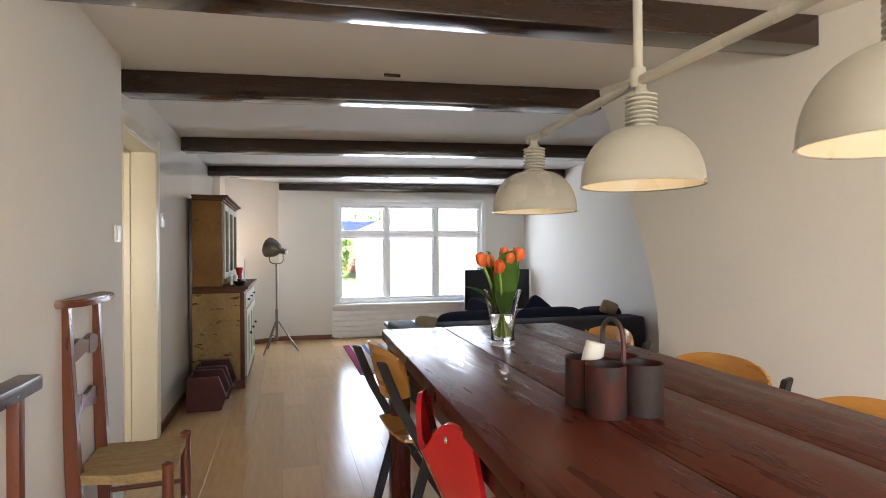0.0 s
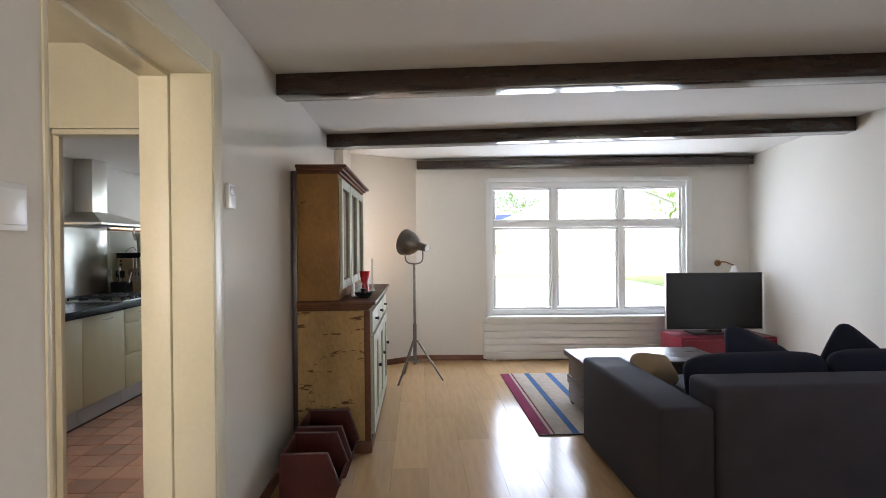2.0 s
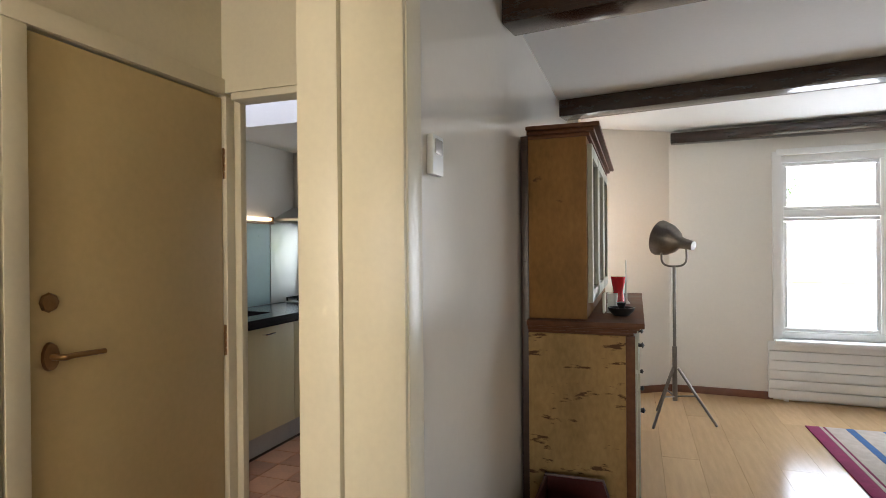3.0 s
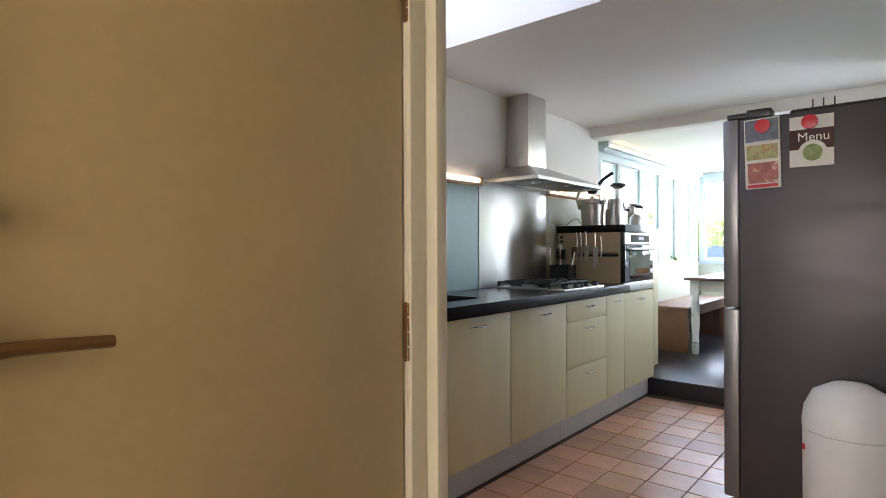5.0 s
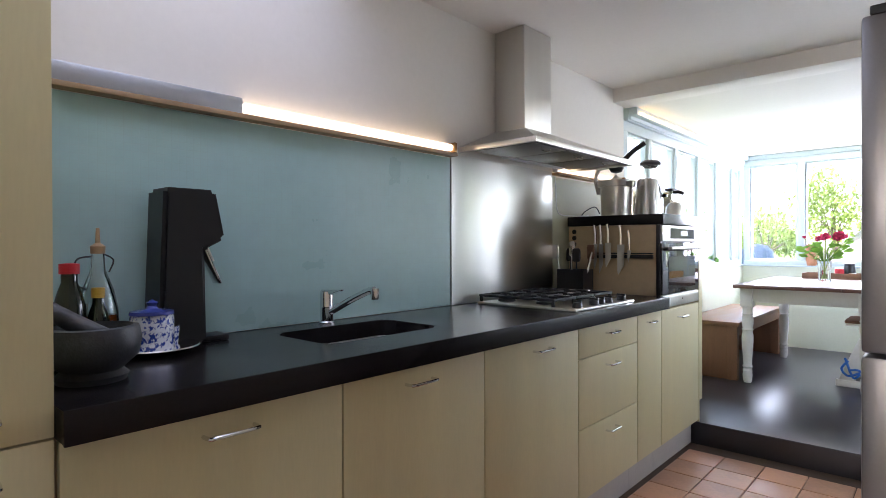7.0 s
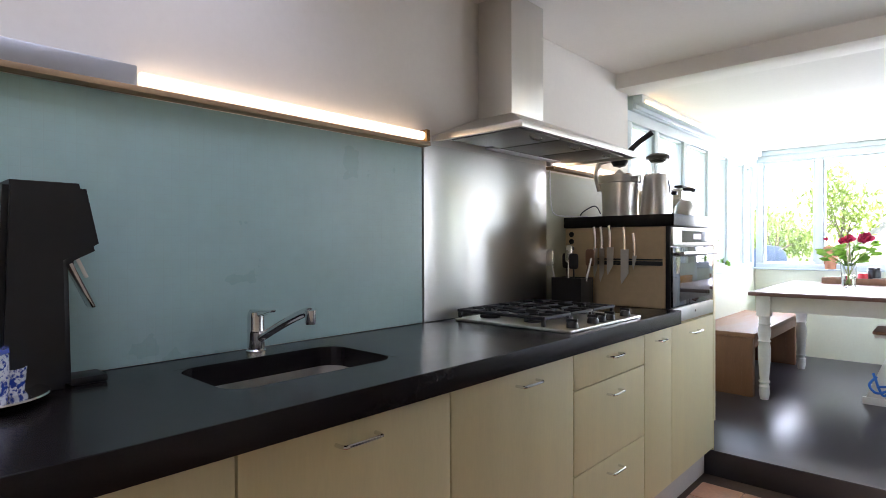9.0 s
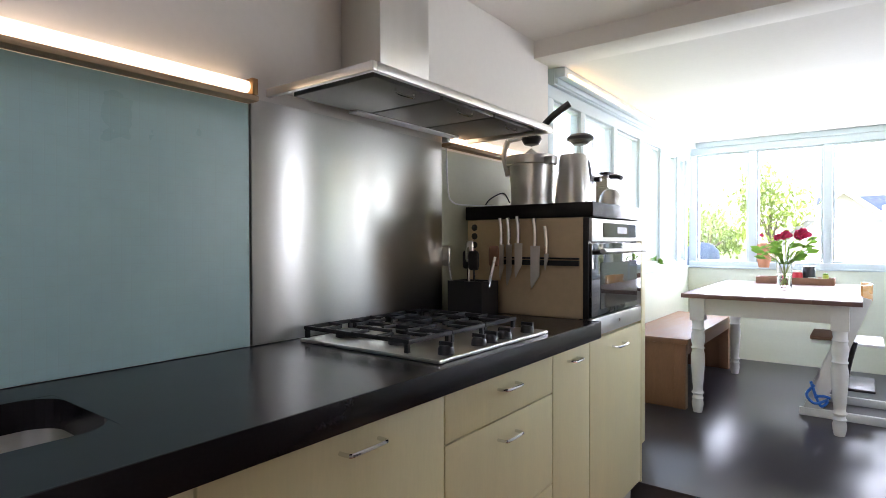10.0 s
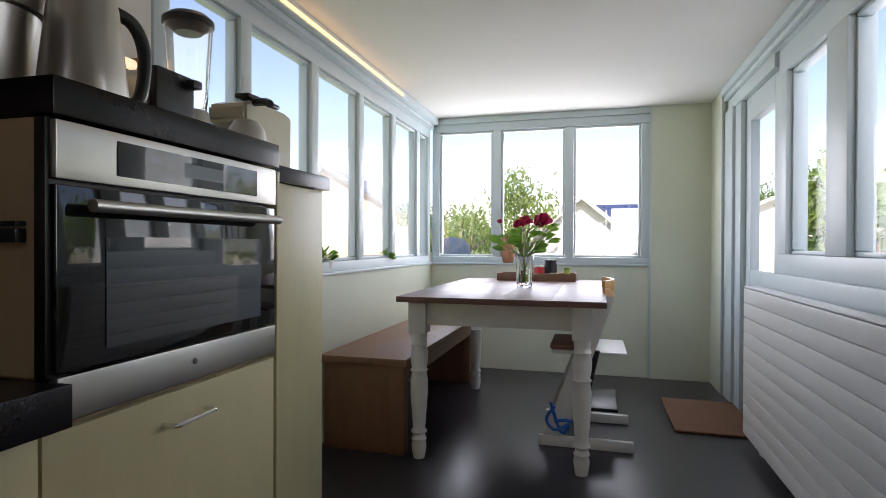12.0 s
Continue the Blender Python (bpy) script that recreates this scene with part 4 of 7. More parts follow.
def plywood_chair():
    """Bent plywood seat and back on a black steel tube frame. Faces +y, stands on z = 0."""
    c = thing("dining_chair", "orange beech plywood chair on a black steel frame", "chair", (0, 0, 0), "chairs round the dining table")
    bm = bmesh.new()
    sheet(bm, lambda u, v: (0.2 * (2 * u - 1) * (0.88 + 0.12 * v), -0.19 + 0.39 * v, 0.455 + 0.018 * (2 * u - 1) ** 2 - 0.03 * max(0, v - 0.85) / 0.15 - 0.012 * math.sin(math.pi * v)), 10, 10, 0.011)
    part("seat", bm, M_PLYWOOD, c)
    bm = bmesh.new()

    def back(u, v):
        w = 0.205 * (1 - 0.10 * abs(2 * v - 1) ** 3)
        x = w * (2 * u - 1)
        z = 0.60 + 0.21 * v - 0.03 * abs(2 * u - 1) ** 3 * (1 if v > 0.5 else -1)
        return (x, -0.225 - 0.05 * v + 0.05 * (2 * u - 1) ** 2, z)

    sheet(bm, back, 14, 8, 0.010)
    part("backrest", bm, M_PLYWOOD, c)
    for s in (-1, 1):
        for pname, run in (("upright", [(-0.285, 0.775), (-0.215, 0.60), (-0.125, 0.435), (0.02, 0.20), (0.15, 0.0)]), ("rear_leg", [(-0.10, 0.43), (-0.17, 0.20), (-0.225, 0.0)])):
            bm = bmesh.new()
            poly = [(y - 0.019, z) for y, z in run] + [(y + 0.019, z + (0.01 if k == len(run) - 1 else 0)) for k, (y, z) in reversed(list(enumerate(run)))]
            poly[-1] = (run[0][0] + 0.019, run[0][1] - 0.006)
            prism(bm, poly, "x", s * 0.197 - 0.010, s * 0.197 + 0.010, 0.004)
            part(pname, bm, M_BLACKSTEEL, c)
    bm = bmesh.new()
    tube(bm, [(-0.19, -0.02, 0.428), (0.19, -0.02, 0.428)], 0.010)
    part("stretcher", bm, M_BLACKSTEEL, c)
    bm = bmesh.new()
    tube(bm, [(-0.185, -0.15, 0.428), (0.185, -0.15, 0.428)], 0.010)
    part("stretcher", bm, M_BLACKSTEEL, c)
    return c


def turned(x, y, z, a):
    return Matrix.Translation((x, y, z)) @ Matrix.Rotation(radians(a), 4, "Z")


chair = plywood_chair()
chair.matrix_basis = turned(1.77, 1.97, LZ, -84)
for x, y, a in ((2.40, 2.03, 88), (2.36, 1.28, 96), (2.28, 0.70, 90)):
    copy_thing(chair, turned(x, y, LZ, a))


def red_chair(m):
    c = thing("red_chair", "glossy red moulded chair with a slotted back beside the table", "chair", (0, 0, 0), "chairs round the dining table")
    bm = bmesh.new()
    sheet(bm, lambda u, v: (0.2 * (2 * u - 1), -0.19 + 0.39 * v, 0.45 + 0.02 * (2 * u - 1) ** 2 - 0.015 * math.sin(math.pi * v)), 10, 8, 0.010)
    part("seat", bm, M_REDPL, c)
    bm = bmesh.new()

    def back(u, v):
        x = 2 * u - 1
        dip = 0.5 + 0.5 * math.cos(math.pi * min(1.0, abs(x) / 0.72))
        top = 0.79 - 0.10 * dip - 0.02 * max(0.0, abs(x) - 0.72)
        return (0.205 * x * (0.9 + 0.1 * v), -0.185 - 0.10 * v + 0.06 * x * x * (0.4 + 0.6 * v), 0.46 + (top - 0.46) * v)

    sheet(bm, back, 28, 12, 0.014)
    part("backrest", bm, M_REDPL, c)
    for s in (-1, 1):
        bm = bmesh.new()
        tube(bm, curve_pts([(s * 0.16, -0.16, 0.44), (s * 0.19, -0.25, 0.0)], 3), 0.011)
        part("rear_leg", bm, M_BLACKSTEEL, c)
        bm = bmesh.new()
        tube(bm, curve_pts([(s * 0.16, 0.16, 0.44), (s * 0.19, 0.22, 0.0)], 3), 0.011)
        part("front_leg", bm, M_BLACKSTEEL, c)
    bm = bmesh.new()
    lathe(bm, [(0.0, 0), (0.008, 0), (0.006, 0.004), (0.0, 0.005)], (0.15, -0.262, 0.76), 10, Matrix.Rotation(radians(90), 4, "X"))
    part("rivet", bm, M_CHROME, c)
    c.matrix_basis = m
    return c


red_chair(turned(1.775, 1.07, LZ, -90))

# low rush-seated prayer chair at the wall
rc = thing("rush_chair", "dark wooden prayer chair with a woven rush seat", "chair", (0.6, 2.08, LZ))
for y in (1.93, 2.24):
    bm = bmesh.new()
    prism(bm, [(0.475, LZ), (0.515, LZ), (0.50, 0.62), (0.468, 1.19), (0.438, 1.19), (0.455, 0.62)], "y", y - 0.02, y + 0.02, 0.004)
    part("back_post", bm, M_DARKWOOD, rc)
for z in (0.82, 1.02):
    bm = bmesh.new()
    prism(bm, [(1.945, z - 0.01), (1.99, z - 0.03), (2.085, z - 0.012), (2.18, z - 0.03), (2.225, z - 0.01), (2.225, z + 0.03), (2.16, z + 0.05), (2.085, z + 0.035), (2.01, z + 0.05), (1.945, z + 0.03)], "x", 0.455, 0.471, 0.003)
    part("splat", bm, M_DARKWOOD, rc)
bm = bmesh.new()
prism(bm, [(0.40, 1.84), (0.47, 1.85), (0.515, 1.90), (0.535, 2.00), (0.54, 2.085), (0.535, 2.17), (0.515, 2.27), (0.47, 2.32), (0.40, 2.33), (0.39, 2.085)], "z", 1.19, 1.216, 0.006)
part("top_rest", bm, M_DARKWOOD, rc)
bm = bmesh.new()


def rush(u, v):
    x = 0.47 + 0.31 * u
    w = 0.165 + 0.03 * u
    ridge = 0.010 * abs(abs(2 * u - 1) - abs(2 * v - 1))
    return (x, 2.085 + w * (2 * v - 1), 0.615 - ridge + 0.006 * math.sin(40 * v) * 0.4)


sheet(bm, rush, 16, 24, 0.035)
part("seat", bm, M_RUSH, rc)
for y in (1.905, 2.265):
    bm = bmesh.new()
    lathe(bm, [(0.014, LZ), (0.018, LZ + 0.06), (0.021, 0.45), (0.019, 0.60), (0.022, 0.63), (0.0, 0.64)], (0.775, y, 0), 14)
    part("front_leg", bm, M_DARKWOOD, rc)
    for z in (0.32, 0.43):
        bm = bmesh.new()
        tube(bm, [(0.49, y + (0.02 if y < 2 else -0.02), z), (0.775, y, z)], 0.010)
        part("stretcher", bm, M_DARKWOOD, rc)
bm = bmesh.new()
tube(bm, [(0.775, 1.905, 0.37), (0.775, 2.265, 0.37)], 0.010)
part("stretcher", bm, M_DARKWOOD, rc)
bm = bmesh.new()
tube(bm, [(0.49, 1.93, 0.40), (0.49, 2.24, 0.40)], 0.010)
part("stretcher", bm, M_DARKWOOD, rc)

st = thing("wooden_stand", "worn dark wooden stand against the wall", "stand", (0.44, 1.35, LZ))
part("top", bmbox((0.39, 1.10, 0.985), (0.51, 1.60, 1.03), 0.01), M_CHEST, st)
part("side_panel", bmbox((0.40, 1.52, LZ), (0.48, 1.56, 0.985), 0.006), M_DARKWOOD, st)
part("side_panel", bmbox((0.40, 1.14, LZ), (0.48, 1.18, 0.985), 0.006), M_DARKWOOD, st)
part("shelf", bmbox((0.40, 1.18, 0.55), (0.48, 1.52, 0.575), 0.004), M_DARKWOOD, st)

# pendant lamp rail
LX = 1.972        # rail
pl = thing("pendant_lamp", "cream enamel triple pendant lamp on a rail, lit", "lamp", (LX, 0.88, 1.76))
bm = bmesh.new()
tube(bm, [(LX, 1.47, 1.742), (LX, 0.875, 1.764), (LX + 0.012, -0.15, 1.77)], 0.0125, 12)
bmesh.ops.create_icosphere(bm, subdivisions=2, radius=0.016, matrix=Matrix.Translation((LX, 1.47, 1.742)))
part("rail", bm, M_SHADE, pl)
for y in (0.875, -0.06):
    x, z0 = LX, 1.764
    bm = bmesh.new()
    tube(bm, [(x, y, z0), (x, y, LC)], 0.011, 12)
    lathe(bm, [(0.018, z0 - 0.016), (0.020, z0), (0.018, z0 + 0.03), (0.011, z0 + 0.034)], (x, y, 0), 18)
    lathe(bm, [(0.045, LC - 0.03), (0.04, LC - 0.028), (0.045, LC - 0.001)], (x, y, 0), 20)
    part("rod", bm, M_SHADE, pl)
for x, y, d in ((LX, 1.44, 1.498), (LX, 0.865, 1.519), (LX + 0.012, 0.29, 1.512)):
    bm = bmesh.new()
    prof = []
    for k in range(17):
        a = k / 16 * math.pi / 2
        prof.append((0.028 + 0.109 * math.sin(a) ** 0.9, d + 0.005 + 0.128 * math.cos(a)))
    inner = [(r - 0.004, z - 0.003) for r, z in reversed(prof)]
    lathe(bm, prof + [(0.1395, d + 0.002), (0.1385, d)] + inner, (x, y, 0), 56, closed=False)
    shade = part("shade", bm, M_SHADE, pl, smooth=60)
    bm = bmesh.new()
    z = d + 0.131
    rows = []
    for k in range(8):
        rows += [(0.027, z), (0.036, z + 0.003), (0.036, z + 0.006), (0.027, z + 0.009)]
        z += 0.0102
    rows += [(0.022, z), (0.013, z + 0.010), (0.011, d + 0.245)]
    lathe(bm, [(0.0, d + 0.124)] + rows, (x, y, 0), 28, closed=False)
    part("cooling_collar", bm, M_SHADE, shade)
    bm = bmesh.new()
    lathe(bm, [(0.0, d + 0.030), (0.022, d + 0.04), (0.030, d + 0.065), (0.022, d + 0.095), (0.014, d + 0.124)], (x, y, 0), 20)
    part("bulb", bm, M_BULB, shade)

# tulips on the table
vase = thing("tulip_vase", "clear glass vase with orange tulips on the dining table", "flower vase", (1.96, 1.70, tz))
bm = bmesh.new()
lathe(bm, [(0.0, 0.0), (0.046, 0.0), (0.048, 0.008), (0.043, 0.03), (0.046, 0.09), (0.060, 0.165), (0.072, 0.205), (0.069, 0.205), (0.057, 0.165), (0.043, 0.09), (0.039, 0.03), (0.036, 0.018), (0.0, 0.016)], (1.96, 1.70, tz + 0.001), 32, closed=False)
part("vase", bm, M_CLEAR, vase)
bm = bmesh.new()
lathe(bm, [(0.0, 0.02), (0.036, 0.022), (0.040, 0.09), (0.043, 0.11), (0.0, 0.11)], (1.96, 1.70, tz + 0.001), 28, closed=False)
part("water", bm, M_WATER, vase)
rng = random.Random(5)


def tulip_head(bm, p, d, s):
    side = d.orthogonal().normalized()
    up = d.cross(side)
    for k in range(6):
        a = k * math.pi / 3 + (0.2 if k % 2 else 0)
        o = side * math.cos(a) + up * math.sin(a)
        w = o.cross(d)

        def petal(u, v):
            r = s * (0.25 + 0.75 * math.sin(min(1, v * 1.15) * math.pi * 0.62)) * (0.92 if k % 2 else 1)
            h = s * 2.3 * v
            half = s * 0.85 * math.sin(math.pi * min(0.97, 0.12 + 0.86 * v)) ** 0.7
            x = 2 * u - 1
            return p + o * (r - 0.25 * s * x * x) * 0.8 + d * h + w * half * x

        sheet(bm, petal, 4, 6)


for k in range(10):
    a = k * 2.4
    r = 0.02 + 0.075 * ((k * 37) % 10) / 10
    top = Vector((1.96 + r * math.cos(a), 1.70 + r * math.sin(a), tz + 0.235 + 0.085 * rng.random()))
    base = Vector((1.96 - 0.02 * math.cos(a), 1.70 - 0.02 * math.sin(a), tz + 0.03))
    pts = curve_pts([base, Vector((1.96 + 0.3 * r * math.cos(a), 1.70 + 0.3 * r * math.sin(a), tz + 0.17)), top], 5)
    bm = bmesh.new()
    tube(bm, pts, 0.0042, 7)
    stem = part("stem", bm, M_STEM, vase)
    bm = bmesh.new()
    tulip_head(bm, top, (pts[-1] - pts[-3]).normalized(), 0.0215)
    part("bloom", bm, M_TULIP, stem)
for k in range(28):
    a = k * 2.1 + 0.5
    droop = k % 6 == 4
    out = 0.13 if droop else 0.01 + 0.07 * rng.random()
    h = 0.15 if droop else 0.24 + 0.12 * rng.random()
    bm = bmesh.new()
    d = Vector((math.cos(a), math.sin(a), 0))
    w = Vector((-d.y, d.x, 0))

    def leaf(u, v):
        c = Vector((1.96, 1.70, tz + 0.12)) + d * (0.03 + out * v ** 1.6) + Vector((0, 0, h * (v - 0.35 * v ** 3)))
        half = 0.040 * math.sin(math.pi * min(0.98, 0.1 + 0.88 * v)) ** 0.8
        x = 2 * u - 1
        return c + w * half * x - d * 0.008 * x * x

    sheet(bm, leaf, 4, 9)
    part("leaf", bm, M_LEAF, vase)

# tin bottle caddy
cad = thing("tin_caddy", "aged tin caddy of four round pots with a bent handle", "caddy", (1.915, 0.885, tz))
for x, y, z in ((1.838, 0.806, 0.107), (1.923, 0.796, 0.107), (1.835, 0.893, 0.107), (1.922, 0.883, 0.107)):
    bm = bmesh.new()
    lathe(bm, [(0.0, 0.0), (0.042, 0.0), (0.043, 0.004), (0.043, z), (0.0442, z + 0.003), (0.040, z + 0.002), (0.039, 0.01), (0.0, 0.008)], (x, y, tz + 0.0005), 32, closed=False)
    part("pot", bm, M_RUSTTIN, cad)
bm = bmesh.new()
tube(bm, curve_pts([(1.880, 0.802, tz + 0.06), (1.879, 0.802, tz + 0.15), (1.879, 0.812, tz + 0.185), (1.879, 0.844, tz + 0.20), (1.879, 0.876, tz + 0.185), (1.879, 0.886, tz + 0.15), (1.879, 0.886, tz + 0.06)], 8), 0.0055, 8)
part("handle", bm, M_RUSTTIN, cad)
bm = bmesh.new()
lathe(bm, [(0.0, 0.0), (0.022, 0.0), (0.024, 0.10), (0.022, 0.13), (0.0, 0.132)], (1.835, 0.893, tz + 0.015), 16, Matrix.Rotation(radians(14), 4, "Y"))
solo("paper_roll", bm, M_PAPERW, "rolled white paper napkin standing in a pot", "napkin")

# ---------------------------------------------------------------- living room: buffet cabinet
cb = thing("buffet_cabinet", "distressed pale pine buffet cabinet with glazed upper doors", "cabinet", (0.62, 5.5, LZ))
Y0, Y1 = 4.83, 6.20
part("lower_body", bmbox((0.42, Y0, LZ + 0.04), (0.825, Y1, 1.02), 0.006), M_PINE, cb)
part("plinth", bmbox((0.42, Y0 - 0.012, LZ), (0.84, Y1 + 0.012, LZ + 0.07), 0.006), M_PINEDARK, cb)
bm = bmesh.new()
for k, (o, z0, z1) in enumerate(((0.0, 1.02, 1.032), (0.012, 1.032, 1.044), (0.022, 1.044, 1.053), (0.04, 1.053, 1.075))):
    box(bm, (0.42, Y0 - o, z0), (0.83 + o, Y1 + o, z1), 0.004)
part("worktop", bm, M_PINEDARK, cb)
part("upper_body", bmbox((0.42, Y0 + 0.02, 1.076), (0.655, Y1 - 0.02, 1.815), 0.005), M_PINEUP, cb)
bm = bmesh.new()
for o, z0, z1 in ((0.01, 1.81, 1.825), (0.028, 1.825, 1.84), (0.05, 1.84, 1.857)):
    box(bm, (0.42, Y0 + 0.02 - o, z0), (0.66 + o, Y1 - 0.02 + o, z1), 0.005)
part("cornice", bm, M_PINEDARK, cb)
# dark strip stands in for the shaded gap between cabinet and wall
part("back_edge", bmbox((0.392, Y0 + 0.008, LZ), (0.422, Y1, 1.825), 0.003), M_CHEST, cb)
part("corner_strip", bmbox((0.80, Y0 - 0.008, LZ + 0.07), (0.835, Y0 + 0.03, 1.02), 0.005), M_PINEDARK, cb)
for k in range(3):
    y0, y1 = Y0 + 0.05 + k * 0.418, Y0 + 0.05 + (k + 1) * 0.418 - 0.02
    dr = part("drawer", bmbox((0.826, y0, 0.88), (0.846, y1, 1.005), 0.004), M_CABGREEN, cb)
    bm = bmesh.new()
    lathe(bm, [(0.0, 0), (0.008, 0), (0.007, 0.012), (0.014, 0.018), (0.0, 0.026)], (0.846, (y0 + y1) / 2, 0.945), 14, Matrix.Rotation(radians(90), 4, "Y"))
    part("knob", bm, M_IRON, dr)
    do = part("door", bmbox((0.826, y0, LZ + 0.09), (0.842, y1, 0.865), 0.004), M_CABGREEN, cb)
    bm = bmesh.new()
    for a, b in (((y0, LZ + 0.09), (y0 + 0.06, 0.865)), ((y1 - 0.06, LZ + 0.09), (y1, 0.865)), ((y0 + 0.06, LZ + 0.09), (y1 - 0.06, LZ + 0.16)), ((y0 + 0.06, 0.795), (y1 - 0.06, 0.865))):
        box(bm, (0.843, a[0], a[1]), (0.853, b[0], b[1]), 0.003)
    part("frame", bm, M_CABGREEN, do)
    bm = bmesh.new()
    lathe(bm, [(0.0, 0), (0.008, 0), (0.014, 0.016), (0.0, 0.024)], (0.853, y1 - 0.03, 0.62), 14, Matrix.Rotation(radians(90), 4, "Y"))
    part("knob", bm, M_IRON, do)
    bm = bmesh.new()
    for a, b in (((y0, 1.14), (y0 + 0.05, 1.785)), ((y1 - 0.05, 1.14), (y1, 1.785)), ((y0 + 0.05, 1.14), (y1 - 0.05, 1.19)), ((y0 + 0.05, 1.735), (y1 - 0.05, 1.785))):
        box(bm, (0.656, a[0], a[1]), (0.676, b[0], b[1]), 0.004)
    do = part("upper_door", bm, M_CABGREEN, cb)
    part("pane", bmbox((0.658, y0 + 0.05, 1.19), (0.662, y1 - 0.05, 1.735)), M_DARKGLASS, do)
# objects on the buffet
bm = bmesh.new()
lathe(bm, [(0.0, 0), (0.03, 0.0), (0.05, 0.02), (0.056, 0.035), (0.05, 0.035), (0.03, 0.012), (0.0, 0.008)], (0.78, 5.02, 1.076), 24)
lathe(bm, [(0.0, 0.03), (0.012, 0.03), (0.02, 0.055), (0.0, 0.06)], (0.78, 5.02, 1.076), 14)
solo("small_bowl", bm, M_BLACKPL, "small black lidded bowl on the buffet", "bowl")
bm = bmesh.new()
box(bm, (0.70, 5.08, 1.076), (0.71, 5.19, 1.16), 0.003, m=None)
solo("photo_card", bm, M_PAPERW, "small white card leaning on the buffet", "card")
bm = bmesh.new()
lathe(bm, [(0.0, 0), (0.032, 0), (0.028, 0.03), (0.022, 0.08), (0.03, 0.12), (0.034, 0.15), (0.0, 0.152)], (0.76, 5.30, 1.076), 18)
tube(bm, curve_pts([(0.76, 5.33, 1.20), (0.76, 5.37, 1.18), (0.76, 5.36, 1.13), (0.76, 5.325, 1.12)], 4), 0.007, 6)
solo("red_jug", bm, M_REDPL, "small glossy red jug on the buffet", "jug")
bm = bmesh.new()
lathe(bm, [(0.0, 0), (0.024, 0), (0.02, 0.05), (0.024, 0.085), (0.021, 0.085), (0.0, 0.01)], (0.74, 5.12, 1.076), 16)
solo("white_cup", bm, M_WHITE, "small white cup on the buffet", "cup")
bm = bmesh.new()
lathe(bm, [(0.0, 0), (0.02, 0), (0.006, 0.02), (0.005, 0.22), (0.0, 0.225)], (0.79, 5.55, 1.076), 10)
solo("candle_holder", bm, M_LEGWHITE, "thin white candle in a low holder", "candle")
# two slant-fronted crates at the buffet's foot
def crate(x0, x1, y0, y1, h):
    c = thing("storage_crate", "dark red-brown open crate with a slanted front on the floor", "crate", ((x0 + x1) / 2, (y0 + y1) / 2, LZ), "crates at the buffet")
    side = [(x0, LZ + 0.004), (x1 - 0.035, LZ + 0.004), (x1, LZ + 0.10), (x1 - 0.055, LZ + h), (x0, LZ + h)]
    for y in (y0, y1 - 0.012):
        bm = bmesh.new()
        prism(bm, side, "y", y, y + 0.012, 0.003)
        part("side_panel", bm, M_LEATHER, c)
        bm = bmesh.new()
        tube(bm, [(x0 + 0.004, y + 0.006, LZ + h), (x1 - 0.055, y + 0.006, LZ + h), (x1, y + 0.006, LZ + 0.10)], 0.0065, 8)
        part("rim", bm, M_TINRIM, c, "worn grey metal edge")
    part("base", bmbox((x0, y0 + 0.0125, LZ), (x1 - 0.036, y1 - 0.0125, LZ + 0.012), 0.003), M_LEATHER, c)
    part("back_panel", bmbox((x0, y0 + 0.0125, LZ + 0.013), (x0 + 0.012, y1 - 0.0125, LZ + h - 0.004), 0.003), M_LEATHER, c)
    bm = bmesh.new()
    prism(bm, [(x1 - 0.047, LZ + 0.013), (x1 - 0.036, LZ + 0.006), (x1 - 0.001, LZ + 0.10), (x1 - 0.012, LZ + 0.10)], "y", y0 + 0.0125, y1 - 0.0125, 0.002)
    part("front_lip", bm, M_LEATHER, c)
    return c


M_TINRIM = mat("worn_dark_metal_edge", (0.10, 0.07, 0.07), 0.35, metal=0.5, vary=0.3, scale=12, bump=0.2)
crate(0.478, 0.75, 4.155, 4.455, 0.25)
crate(0.49, 0.77, 4.47, 4.775, 0.27)

# ---------------------------------------------------------------- living room: studio floor lamp, radiator, rug, chest, sofa, television
fl = thing("floor_lamp", "aged metal studio floor lamp on a tripod, lit", "lamp", (1.075, 6.55, LZ))
bm = bmesh.new()
tube(bm, [(1.075, 6.55, 0.42), (1.075, 6.55, 1.235)], 0.011, 12)
tube(bm, [(1.075, 6.55, 0.34), (1.075, 6.55, 0.70)], 0.016, 12)
part("pole", bm, M_LAMPGREY, fl)
for a in (-125, -10, 115):
    d = Vector((math.cos(radians(a)), math.sin(radians(a)), 0))
    bm = bmesh.new()
    tube(bm, [Vector((1.075, 6.55, 0.555)) + d * 0.02, Vector((1.075, 6.55, LZ + 0.003)) + d * 0.25], 0.009, 8)
    tube(bm, [Vector((1.075, 6.55, 0.37)) + d * 0.015, Vector((1.075, 6.55, 0.385)) + d * 0.12], 0.006, 8)
    part("leg", bm, M_LAMPGREY, fl)
bm = bmesh.new()
tube(bm, curve_pts([(1.0, 6.55, 1.36), (1.0, 6.55, 1.27), (1.035, 6.55, 1.235), (1.115, 6.55, 1.235), (1.15, 6.55, 1.27), (1.15, 6.55, 1.36)], 6), 0.007, 8)
part("yoke", bm, M_LAMPGREY, fl)
aim = look((1.07, 6.56, 1.40), (0.30, 7.1, 1.62))
bm = bmesh.new()
